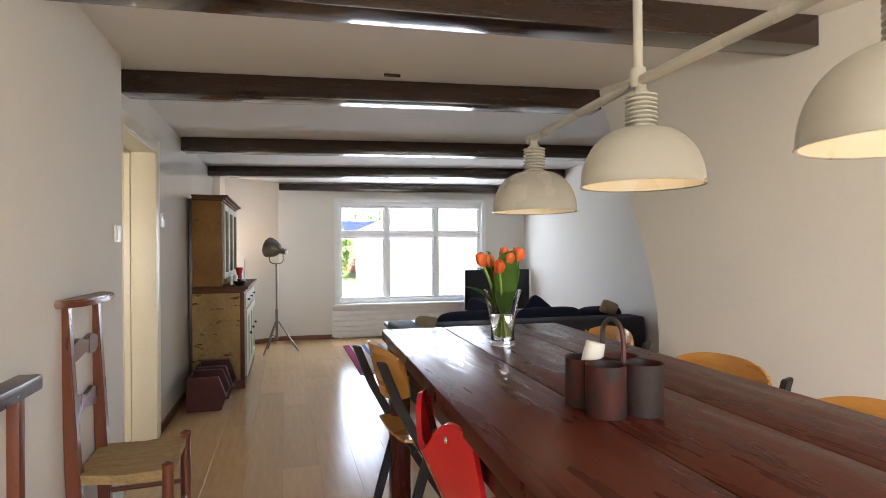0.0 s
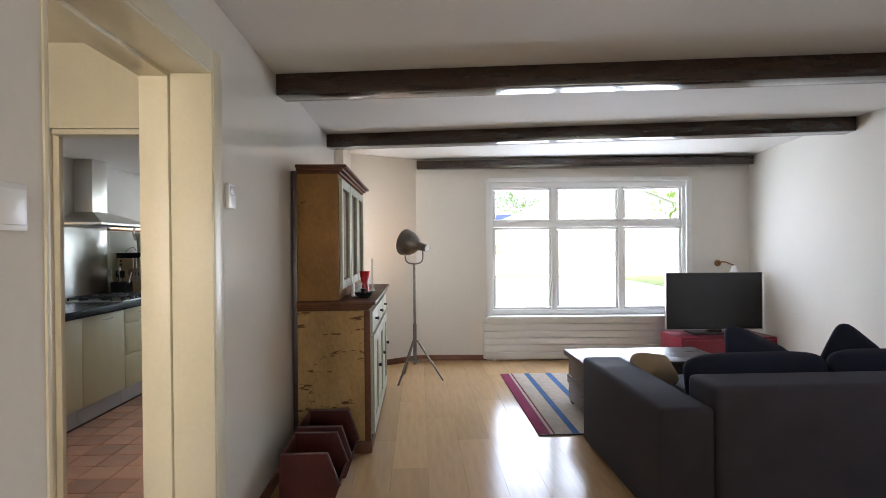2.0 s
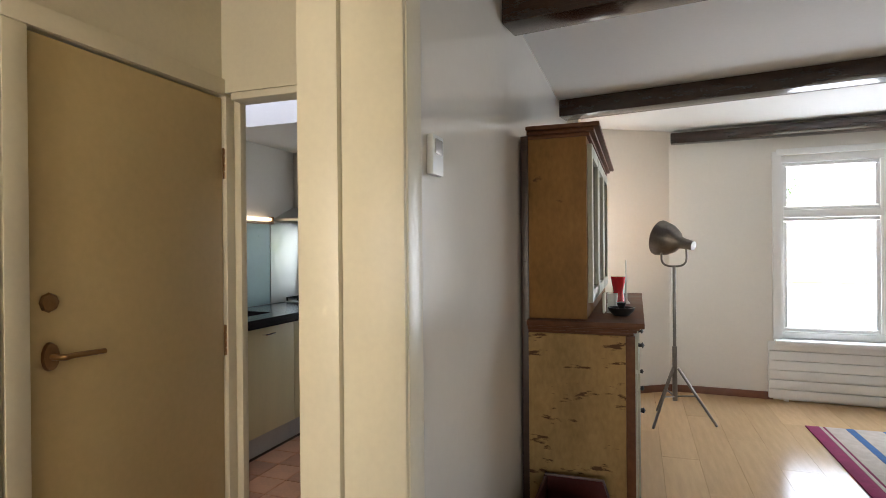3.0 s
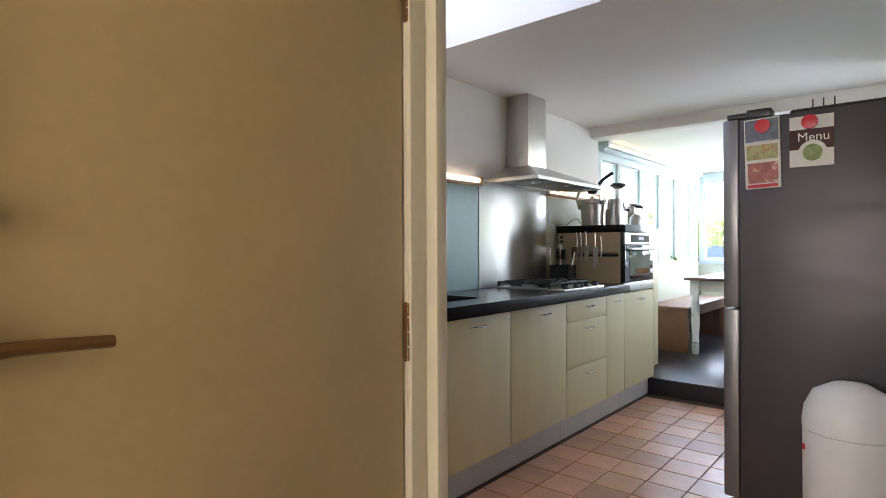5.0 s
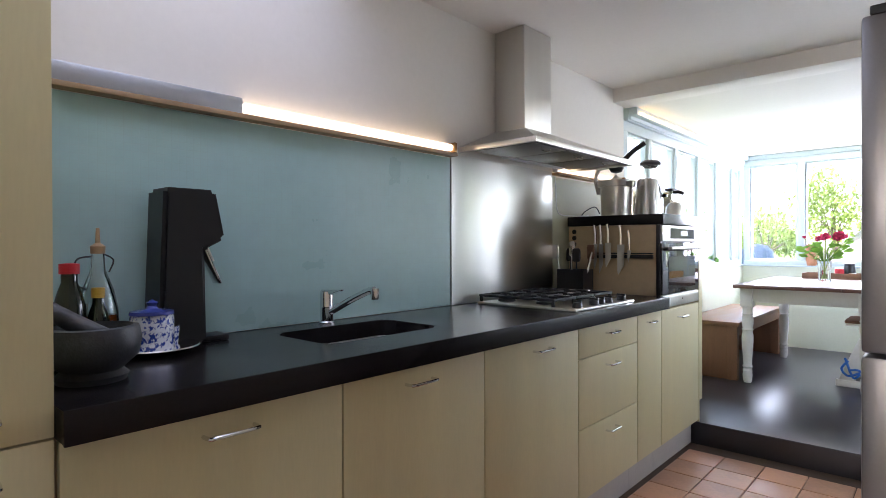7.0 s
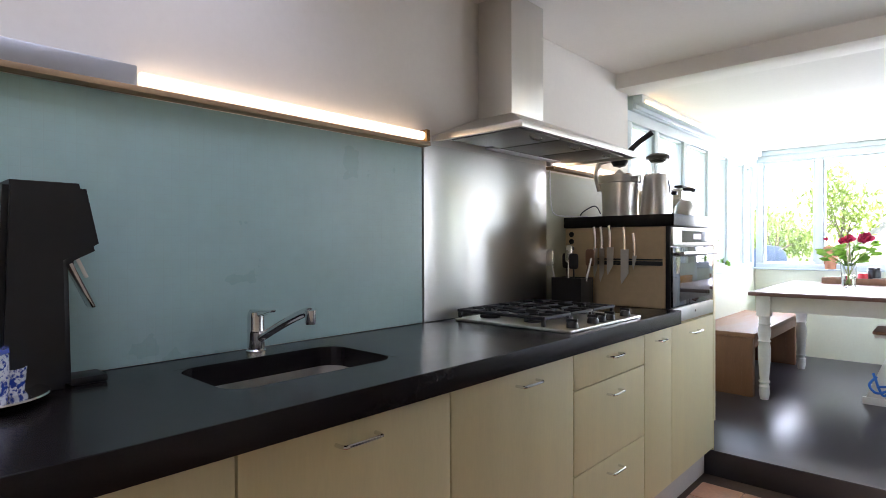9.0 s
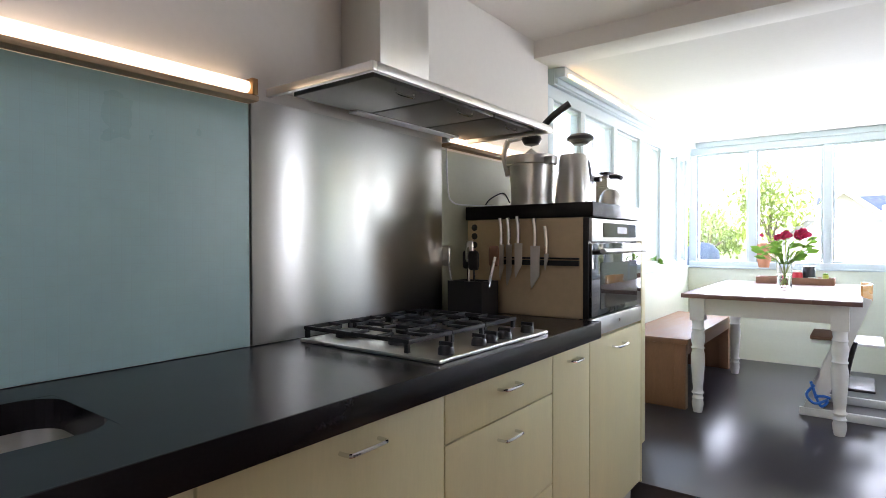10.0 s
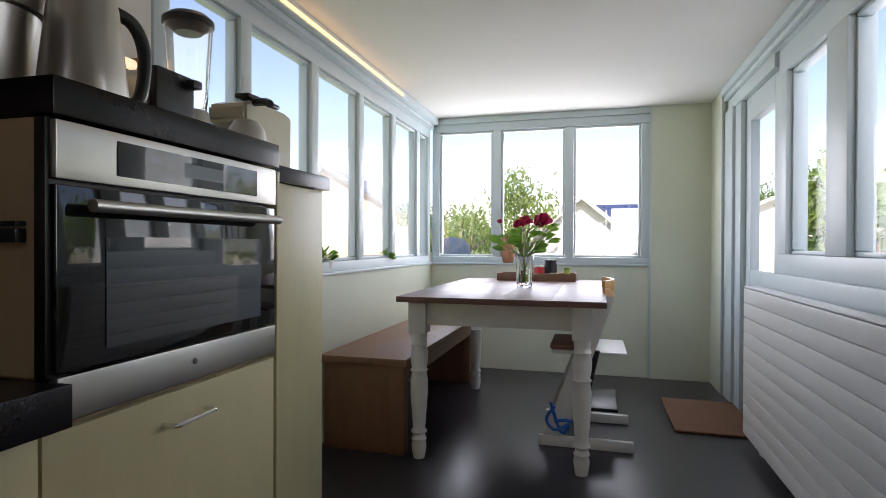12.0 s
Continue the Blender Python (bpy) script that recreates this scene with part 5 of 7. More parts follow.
hp = [(0.0, -0.15), (0.030, -0.148), (0.034, -0.09), (0.040, -0.05), (0.075, -0.02), (0.105, 0.03), (0.118, 0.085), (0.120, 0.10), (0.116, 0.10), (0.100, 0.03), (0.07, -0.012), (0.0, -0.02)]
lathe(bm, [(r, -z) for r, z in hp], (0, 0, 0), 32, closed=False)
bmesh.ops.transform(bm, matrix=aim, verts=bm.verts)
bmesh.ops.recalc_face_normals(bm, faces=bm.faces)
head = part("head", bm, M_LAMPGREY, fl, smooth=60)
bm = bmesh.new()
lathe(bm, [(0.0, -0.065), (0.022, -0.055), (0.028, -0.03), (0.015, 0.0), (0.0, 0.01)], (0, 0, 0), 16)
bmesh.ops.transform(bm, matrix=aim, verts=bm.verts)
part("bulb", bm, M_LAMPBULB, head)

rad = thing("radiator", "white flat-fronted radiator with horizontal ribs under the window", "radiator", (2.8, 7.2, LZ))
RT = Matrix.Translation((1.775, front_y(1.775) - 0.002, 0)) @ Matrix.Rotation(math.atan2(-0.18, 3.43), 4, "Z")
part("back_plate", bmbox((0.0, -0.03, LZ + 0.02), (2.12, -0.002, 0.63), 0.004, m=RT), M_WHITE, rad)
for k in range(6):
    z = LZ + 0.02 + k * 0.0718
    part("slat", bmbox((0.0, -0.055, z), (2.12, -0.031, z + 0.0675), 0.007, m=RT), M_WHITE, rad)
for x in (0.1, 2.0):
    part("foot", bmbox((x, -0.045, LZ), (x + 0.03, -0.01, LZ + 0.03), 0.003, m=RT), M_WHITE, rad)

rug = thing("rug", "striped beige, blue and wine-red woven rug", "rug", (2.5, 5.85, LZ))
RX0 = 1.855
x = RX0
for w, m in ((0.075, M_RUGWINE), (0.02, M_RUG), (0.012, M_RUGWINE), (0.11, M_RUG), (0.045, M_RUGBLUE), (0.15, M_RUG), (0.05, M_RUGBLUE), (0.17, M_RUG), (0.045, M_RUGBLUE), (0.20, M_RUG), (0.05, M_RUGWINE), (0.30, M_RUG)):
    part("stripe", bmbox((x, 5.05, LZ), (x + w - 0.0005, 6.69, LZ + 0.009), 0.002), m, rug)
    x += w
bm = bmesh.new()
box(bm, (RX0, 5.042, LZ), (x, 5.049, LZ + 0.010), 0.002)
part("hem", bm, M_CHEST, rug)

ch = thing("storage_chest", "old dark wooden chest used as a coffee table", "chest", (2.7, 5.55, LZ))
part("body", bmbox((2.235, 5.30, LZ + 0.03), (3.18, 5.76, 0.555), 0.008), M_CHEST, ch)
part("lid", bmbox((2.205, 5.27, 0.557), (3.21, 5.79, 0.60), 0.010), M_CHEST, ch)
for y in (5.34, 5.71):
    part("runner", bmbox((2.24, y - 0.03, LZ), (3.17, y + 0.03, LZ + 0.03), 0.004), M_CHEST, ch)
for x in (2.232, 3.183):
    part("end_batten", bmbox((x - 0.012, 5.32, 0.36), (x + 0.012, 5.74, 0.42), 0.004), M_CHEST, ch)


def cushion(bm, c, w, h, t, m=Matrix()):
    """A soft pillow of width, height and thickness at a place."""
    tmp = bmesh.new()
    bmesh.ops.create_uvsphere(tmp, u_segments=28, v_segments=16, radius=1)
    for v in tmp.verts:
        x, y, z = v.co
        p = 0.42
        x2, z2 = math.copysign(abs(x) ** p, x), math.copysign(abs(z) ** p, z)
        k = max(0.0, 1 - 0.55 * max(abs(x2), abs(z2)) ** 4)
        v.co = (x2 * w / 2, math.copysign(abs(y) ** 0.8, y) * t / 2 * k, z2 * h / 2)
    join(bm, tmp, Matrix.Translation(c) @ m)


so = thing("corner_sofa", "charcoal grey fabric corner sofa with loose cushions", "sofa", (3.1, 4.4, LZ))
part("arm", bmbox((2.095, 3.84, LZ + 0.02), (2.33, 4.92, 0.715), 0.028, 3), M_SOFA, so)
part("back", bmbox((2.332, 3.84, LZ + 0.02), (4.12, 4.09, 0.80), 0.03, 3), M_SOFA, so)
part("seat_base", bmbox((2.332, 4.092, LZ + 0.04), (4.10, 4.92, 0.43), 0.02, 3), M_SOFA, so)
for k in range(2):
    part("seat_cushion", bmbox((2.34 + k * 0.88, 4.10, 0.432), (3.21 + k * 0.88, 4.94, 0.60), 0.05, 4), M_SOFA, so)
for x, y in ((2.15, 3.9), (4.05, 3.9), (2.15, 4.85), (4.05, 4.85)):
    part("foot", bmbox((x - 0.03, y - 0.03, LZ), (x + 0.03, y + 0.03, LZ + 0.03), 0.004), M_BLACKPL, so)
for x, y, z, w, h, rx, rz, roll in ((2.76, 4.24, 0.70, 0.74, 0.32, -18, 2, 0), (3.42, 4.22, 0.71, 0.62, 0.32, -16, -3, 0), (3.92, 4.22, 0.71, 0.46, 0.30, -14, 3, 0)):
    bm = bmesh.new()
    cushion(bm, (x, y, z), w, h, 0.20, pose(0, 0, 0, rx, roll, rz))
    solo("back_cushion", bm, M_CUSHION, "dark navy loose back cushion on the sofa", "cushion", "sofa cushions")
bm = bmesh.new()
cushion(bm, (2.95, 4.52, 0.72), 0.46, 0.40, 0.14, pose(0, 0, 0, -35, 24, 8))
solo("scatter_cushion", bm, M_CUSHION, "dark grey scatter cushion leaning on the sofa", "cushion", "sofa cushions")
bm = bmesh.new()
cushion(bm, (3.45, 4.50, 0.74), 0.36, 0.34, 0.13, pose(0, 0, 0, -20, 40, -5))
solo("scatter_cushion", bm, M_CUSHION, "dark scatter cushion standing on its corner", "cushion", "sofa cushions")
bm = bmesh.new()
cushion(bm, (2.44, 4.70, 0.68), 0.26, 0.20, 0.14, pose(0, 0, 0, -50, 10, 20))
solo("sand_cushion", bm, M_SAND, "small sand-coloured cushion on the sofa", "cushion", "sofa cushions")
bm = bmesh.new()
cushion(bm, (3.90, 4.05, 0.86), 0.16, 0.12, 0.10, pose(0, 0, 0, 10, 20, 0))
solo("soft_toy", bm, M_SAND, "small pale soft toy on the sofa back", "soft toy")

tv = thing("television", "flat black television on a red sideboard", "television", (3.99, 6.87, 0.55))
TVM = Matrix.Translation((3.96, 6.87, 0)) @ Matrix.Rotation(radians(-2), 4, "Z")
part("housing", bmbox((-0.465, 0.0, 0.56), (0.465, 0.045, 1.108), 0.008, m=TVM), M_BLACKPL, tv)
bm = bmesh.new()
for a, b in (((-0.467, 0.556), (0.467, 0.5625)), ((-0.467, 1.105), (0.467, 1.111)), ((-0.468, 0.5626), (-0.4625, 1.1049)), ((0.4625, 0.5626), (0.468, 1.1049))):
    box(bm, (a[0], -0.005, a[1]), (b[0], 0.02, b[1]), 0.001, m=TVM)
part("bezel", bm, M_STEELV, tv, "thin silver bezel")
part("screen", bmbox((-0.453, -0.003, 0.575), (0.453, 0.001, 1.097), m=TVM), M_SCREEN, tv)
bm = bmesh.new()
prism(bm, [(-0.02, 0.56), (0.04, 0.56), (0.04, 0.535), (-0.02, 0.535)], "x", -0.06, 0.06, m=TVM)
box(bm, (-0.24, -0.10, 0.522), (0.24, 0.13, 0.536), 0.005, m=TVM)
part("stand", bm, M_BLACKPL, tv)
sb = thing("tv_sideboard", "low dark red lacquered sideboard under the television", "sideboard", (4.0, 6.9, LZ))
part("body", bmbox((3.52, 6.62, LZ + 0.03), (4.42, 7.08, 0.52), 0.012), M_REDPAINT, sb)
for k in range(2):
    part("door", bmbox((3.53 + k * 0.445, 6.603, LZ + 0.05), (3.965 + k * 0.445, 6.618, 0.50), 0.004), M_REDPAINT, sb)
part("plinth", bmbox((3.55, 6.65, LZ), (4.39, 7.06, LZ + 0.03)), M_BLACKPL, sb)

wl = thing("wall_lamp", "small brass wall lamp with a lit glass shade", "lamp", (4.25, 7.2, 1.2))
bm = bmesh.new()
lathe(bm, [(0.0, 0), (0.035, 0), (0.03, 0.012), (0.0, 0.014)], (4.19, front_y(4.19) - 0.014, 1.185), 18, Matrix.Rotation(radians(90), 4, "X"))
part("wall_plate", bm, M_COPPER, wl)
bm = bmesh.new()
tube(bm, curve_pts([(4.19, front_y(4.19) - 0.01, 1.185), (4.21, 7.14, 1.20), (4.30, 7.12, 1.165)], 6), 0.007, 8)
part("arm", bm, M_COPPER, wl)
bm = bmesh.new()
lathe(bm, [(0.018, 0.0), (0.03, -0.03), (0.05, -0.075), (0.047, -0.075), (0.027, -0.03), (0.014, -0.004)], (4.305, 7.12, 1.162), 20, closed=False)
part("shade", bm, M_OPAL, wl)
bm = bmesh.new()
lathe(bm, [(0.0, -0.06), (0.018, -0.05), (0.02, -0.03), (0.0, -0.008)], (4.305, 7.12, 1.162), 14)
part("bulb", bm, M_BULB, wl)

# switch and thermostat on the wall
sw = thing("light_switch", "white double light switch plate on the wall", "switch", (0.451, 2.54, 1.46))
part("plate", bmbox((0.450, 2.505, 1.42), (0.461, 2.585, 1.50), 0.004), M_WHITE, sw)
part("rocker", bmbox((0.461, 2.515, 1.43), (0.466, 2.575, 1.49), 0.003), M_WHITE, sw)
th = thing("thermostat", "white room thermostat with a grey display", "thermostat", (0.386, 3.85, 1.6))
part("case", bmbox((0.385, 3.765, 1.54), (0.402, 3.84, 1.635), 0.005), M_WHITE, th)
part("display", bmbox((0.402, 3.777, 1.59), (0.404, 3.827, 1.625), 0.001), M_LAMPGREY, th)

LIVING_THINGS = [ob for ob in bpy.data.objects if ob not in BEFORE_LIVING and ob.parent is None]

# ---------------------------------------------------------------- kitchen units
FX = -1.552       # cabinet fronts
WTZ = 0.918       # worktop


def bar_pull(parent, y0, y1, z, x=FX, upright=False):
    bm = bmesh.new()
    pts = [(x, y0, z), (x + 0.020, y0 + 0.002, z), (x + 0.028, y0 + 0.012, z), (x + 0.028, y1 - 0.012, z), (x + 0.020, y1 - 0.002, z), (x, y1, z)]
    tube(bm, curve_pts(pts, 4), 0.0045, 8)
    return part("handle", bm, M_CHROME, parent, "slim steel bar handle")


def base_unit(name, label, y0, y1, fronts, top=0.86):
    """Carcass with fronts; fronts: rows of part name, lower and upper edge, handle from and to."""
    u = thing(name, label, "kitchen cabinet", ((KX + FX) / 2, (y0 + y1) / 2, 0), "kitchen base units")
    part("body", bmbox((KX + 0.02, y0 + 0.001, 0.14), (FX - 0.020, y1 - 0.001, top)), M_BIRCHPLY, u)
    part("plinth", bmbox((FX - 0.06, y0, 0.0), (FX - 0.045, y1, 0.138)), M_PLINTH, u)
    for pname, z0, z1, h0, h1 in fronts:
        f = part(pname, bmbox((FX - 0.019, y0 + 0.0018, z0), (FX, y1 - 0.0018, z1), 0.0015), M_FRONT, u)
        if h0:
            bar_pull(f, h0, h1, z1 - 0.052)
    return u


M_PLINTH = mat("grey_white_plinth", (0.50, 0.48, 0.44), 0.5, vary=0.08)
base_unit("base_cabinet", "limed birch base cabinet with a single door", 4.945, 5.535, [("door", 0.145, 0.858, 5.19, 5.30)])
base_unit("base_cabinet", "limed birch sink cabinet under the worktop", 5.537, 6.10, [("door", 0.145, 0.858, 5.75, 5.855)], top=0.70)
base_unit("base_cabinet", "limed birch base cabinet with a single door", 6.102, 6.713, [("door", 0.145, 0.858, 6.385, 6.49)])
base_unit("drawer_unit", "limed birch unit of three drawers under the hob", 6.715, 7.288, [("drawer", 0.725, 0.858, 6.955, 7.05), ("drawer", 0.438, 0.721, 6.955, 7.05), ("drawer", 0.145, 0.434, 6.955, 7.05)])
base_unit("bottle_unit", "narrow limed birch pull-out cabinet", 7.29, 7.588, [("door", 0.145, 0.858, 7.40, 7.475)])
ov_u = base_unit("oven_cabinet", "limed birch cabinet below the built-in oven", 7.59, 8.17, [("door", 0.145, 0.845, 7.815, 7.925)], top=0.848)
tall = thing("tall_cabinet", "tall limed birch cabinet beside the worktop", "kitchen cabinet", (-1.85, 4.71, 0))
part("body", bmbox((KX + 0.01, 4.49, 0.0), (FX - 0.02, 4.942, 2.20), 0.002), M_FRONT, tall)
for z0, z1, h in ((0.14, 0.866, 0.815), (0.870, 2.19, 0.915)):
    f = part("door", bmbox((FX - 0.019, 4.492, z0), (FX, 4.940, z1), 0.0015), M_FRONT, tall)
    bar_pull(f, 4.76, 4.865, h)

# worktop with a cut-out for the sink
SX0, SX1, SY0, SY1 = -1.985, -1.70, 5.60, 6.06
wt = thing("worktop", "glossy black laminate kitchen worktop", "worktop", (-1.82, 6.3, 0.862))
bm = bmesh.new()
wx = -1.522
for a, b in (((KX + 0.004, 4.945), (wx, SY0)), ((KX + 0.004, SY1), (wx, 7.608)), ((KX + 0.004, SY0), (SX0, SY1)), ((SX1, SY0), (wx, SY1))):
    box(bm, (a[0], a[1], 0.862), (b[0], b[1], WTZ))
bmesh.ops.remove_doubles(bm, verts=bm.verts, dist=0.0004)
part("top", bm, M_WORKTOP, wt, smooth=0)
part("front_edge", bmbox((wx - 0.002, 4.945, 0.858), (wx + 0.006, 7.608, WTZ + 0.001), 0.003), M_WORKTOP, wt)
sink = thing("sink", "stainless steel undermounted kitchen sink", "sink", (-1.84, 5.83, 0.75))


def rounded_loop(bm, inset, corner, z):
    """One closed loop of a rectangle with round corners, inside the cut-out."""
    x0, x1, y0, y1 = SX0 - 0.004 + inset, SX1 + 0.004 - inset, SY0 - 0.004 + inset, SY1 + 0.004 - inset
    loop = []
    for cx, cy, q in ((x1 - corner, y1 - corner, 0), (x0 + corner, y1 - corner, 90), (x0 + corner, y0 + corner, 180), (x1 - corner, y0 + corner, 270)):
        for k in range(9):
            a = radians(q + 90 * k / 8)
            loop.append(bm.verts.new((cx + corner * math.cos(a), cy + corner * math.sin(a), z)))
    return loop


bm = bmesh.new()
loops = [rounded_loop(bm, i, c, z) for i, c, z in ((0.0, 0.055, 0.8620), (0.004, 0.055, 0.80), (0.007, 0.055, 0.775), (0.012, 0.055, 0.758), (0.022, 0.052, 0.747), (0.04, 0.045, 0.742), (0.09, 0.02, 0.740))]
for a, b in zip(loops, loops[1:]):
    for k in range(len(a)):
        bm.faces.new((a[k], a[(k + 1) % len(a)], b[(k + 1) % len(a)], b[k]))
bm.faces.new(loops[-1])
bmesh.ops.recalc_face_normals(bm, faces=bm.faces)
bmesh.ops.reverse_faces(bm, faces=bm.faces)
part("basin", bm, M_STEEL, sink, smooth=60)
bm = bmesh.new()
lathe(bm, [(0.0, 0), (0.036, 0), (0.038, 0.004), (0.028, 0.005), (0.0, 0.002)], (-1.84, 5.83, 0.741), 24)
part("drain", bm, M_CHROME, sink)
for sx, sy, q in ((SX0, SY0, 0), (SX1, SY0, 90), (SX1, SY1, 180), (SX0, SY1, 270)):
    bm = bmesh.new()
    pts = [(0, 0)] + [(0.06 - 0.06 * math.sin(t), 0.06 - 0.06 * math.cos(t)) for t in [i * math.pi / 12 for i in range(7)]]
    prism(bm, pts, "z", 0.8625, WTZ - 0.0003, m=Matrix.Translation((sx, sy, 0)) @ Matrix.Rotation(radians(q), 4, "Z"))
    part("cut_out_corner", bm, M_WORKTOP, wt, smooth=0)
tap = thing("kitchen_tap", "chrome single-lever kitchen tap with a swivel spout", "tap", (-2.05, 5.85, WTZ))
bm = bmesh.new()
lathe(bm, [(0.0, 0.0), (0.027, 0.0), (0.027, 0.006), (0.023, 0.010), (0.023, 0.055), (0.024, 0.058), (0.023, 0.062), (0.023, 0.098), (0.021, 0.112), (0.0, 0.115)], (-2.05, 5.85, WTZ), 28)
part("body", bm, M_CHROME, tap)
bm = bmesh.new()
tube(bm, curve_pts([(-2.045, 5.852, WTZ + 0.035), (-1.93, 5.865, WTZ + 0.09), (-1.85, 5.872, WTZ + 0.122), (-1.825, 5.873, WTZ + 0.126)], 8), 0.0115, 12)
lathe(bm, [(0.0, -0.028), (0.012, -0.028), (0.0135, -0.02), (0.0135, 0.008), (0.0, 0.010)], (-1.822, 5.873, WTZ + 0.124), 16)
part("spout", bm, M_CHROME, tap)
bm = bmesh.new()
prism(bm, [(-0.018, 0.098), (0.02, 0.100), (0.075, 0.116), (0.076, 0.121), (0.02, 0.118), (-0.02, 0.118)], "y", -0.011, 0.011, 0.003, m=Matrix.Translation((-2.05, 5.85, WTZ)) @ Matrix.Rotation(radians(8), 4, "Z"))
part("lever", bm, M_CHROME, tap)

# wall finish behind the worktop
bm = bmesh.new()
box(bm, (KX + 0.001, 4.945, WTZ + 0.002), (KX + 0.010, 6.567, 1.582))
structure("trim_mosaic", bm, M_MOSAIC, "pale blue-green mosaic tile splashback", "tiles", 0)
bm = bmesh.new()
box(bm, (KX + 0.001, 7.44, WTZ + 0.002), (KX + 0.008, 8.40, 1.575))
M_SAGE = mat("pale_sage_wall_paint", (0.50, 0.50, 0.36), 0.5, vary=0.05)
structure("trim_sage_panel", bm, M_SAGE, "pale sage painted wall behind the oven column", "wall")
bm = bmesh.new()
box(bm, (KX + 0.002, 6.573, WTZ + 0.003), (KX + 0.014, 7.437, 1.60), 0.002)
solo("steel_splashback", bm, M_STEEL, "brushed stainless steel splashback behind the hob", "splashback")
for y0, y1, lit0 in ((4.95, 6.57, 5.56), (7.44, 8.32, 7.46)):
    ls = thing("strip_light", "fluorescent strip light on a wooden batten, lit", "lamp", (KX, (y0 + y1) / 2, 1.60), "strip lights")
    part("batten", bmbox((KX + 0.010, y0, 1.583), (KX + 0.055, y1, 1.598), 0.003), M_TRIMWOOD, ls)
    part("housing", bmbox((KX + 0.011, y0, 1.600), (KX + 0.040, lit0, 1.65), 0.004), M_ALU, ls)
    bm = bmesh.new()
    tube(bm, [(KX + 0.03, lit0 + 0.01, 1.622), (KX + 0.03, y1 - 0.02, 1.622)], 0.016, 14)
    part("tube", bm, M_TUBE, ls)
    part("end_cap", bmbox((KX + 0.012, y1 - 0.018, 1.600), (KX + 0.052, y1, 1.645), 0.004), M_COPPER, ls)

# extractor hood
hd = thing("extractor_hood", "stainless steel chimney extractor hood over the hob", "extractor hood", (-1.9, 7.2, 1.62))
HY0, HY1, HX1 = 6.625, 7.585, -1.695
cy0, cy1, cx1 = 6.905, 7.14, -1.935
part("chimney", bmbox((KX + 0.012, cy0, 1.74), (cx1, cy1, KC - 0.002), 0.003), M_STEELV, hd)
bm = bmesh.new()
tmp_lo = [(KX + 0.012, HY0, 1.635), (HX1, HY0, 1.635), (HX1, HY1, 1.635), (KX + 0.012, HY1, 1.635)]
tmp_hi = [(KX + 0.012, cy0 - 0.01, 1.742), (cx1 + 0.01, cy0 - 0.01, 1.742), (cx1 + 0.01, cy1 + 0.01, 1.742), (KX + 0.012, cy1 + 0.01, 1.742)]
vl, vh = [bm.verts.new(p) for p in tmp_lo], [bm.verts.new(p) for p in tmp_hi]
bm.faces.new(vl)
bm.faces.new(vh)
for k in range(4):
    bm.faces.new((vl[k], vl[(k + 1) % 4], vh[(k + 1) % 4], vh[k]))
bmesh.ops.recalc_face_normals(bm, faces=bm.faces)
part("canopy", bm, M_STEELV, hd, smooth=0)
bm = bmesh.new()
for a, b in (((KX + 0.012, HY0 - 0.004), (HX1 + 0.004, HY0 + 0.012)), ((KX + 0.012, HY1 - 0.012), (HX1 + 0.004, HY1 + 0.004)), ((HX1 - 0.012, HY0 + 0.012), (HX1 + 0.004, HY1 - 0.012))):
    box(bm, (*a, 1.612), (*b, 1.6345), 0.002)
part("rim", bm, M_STEELV, hd)
M_FILTER = mat("grease_filter_mesh", (0.20, 0.19, 0.18), 0.42, metal=0.8, vary=0.2, scale=6, fine=220, bump=0.5)
for k in range(3):
    y0 = HY0 + 0.055 + k * 0.288
    f = part("filter", bmbox((KX + 0.06, y0, 1.618), (HX1 - 0.05, y0 + 0.275, 1.632), 0.003), M_FILTER, hd)
    bm = bmesh.new()
    tube(bm, curve_pts([(HX1 - 0.075, y0 + 0.11, 1.618), (HX1 - 0.075, y0 + 0.115, 1.606), (HX1 - 0.075, y0 + 0.18, 1.606), (HX1 - 0.075, y0 + 0.185, 1.618)], 3), 0.003, 6)
    part("latch", bm, M_CHROME, f)
part("light_lens", bmbox((-2.07, 6.9, 1.612), (-2.03, 7.45, 1.619), 0.003), M_OPAL, hd)

# gas hob
hb = thing("gas_hob", "stainless five-burner gas hob with cast-iron grates", "hob", (-1.83, 7.02, WTZ))
part("tray", bmbox((-2.058, 6.695, WTZ + 0.0005), (-1.552, 7.255, WTZ + 0.011), 0.005), M_STEELV, hb)
for gx, gy, r in ((-1.97, 6.8062, 0.04), (-1.77, 6.8062, 0.034), (-1.97, 7.1521, 0.034), (-1.77, 7.1521, 0.04), (-1.87, 6.9791, 0.055)):
    bm = bmesh.new()
    lathe(bm, [(0.0, 0), (r, 0), (r, 0.010), (r * 0.8, 0.014), (r * 0.8, 0.020), (0.0, 0.022)], (gx, gy, WTZ + 0.011), 24)
    part("burner", bm, M_IRON, hb)
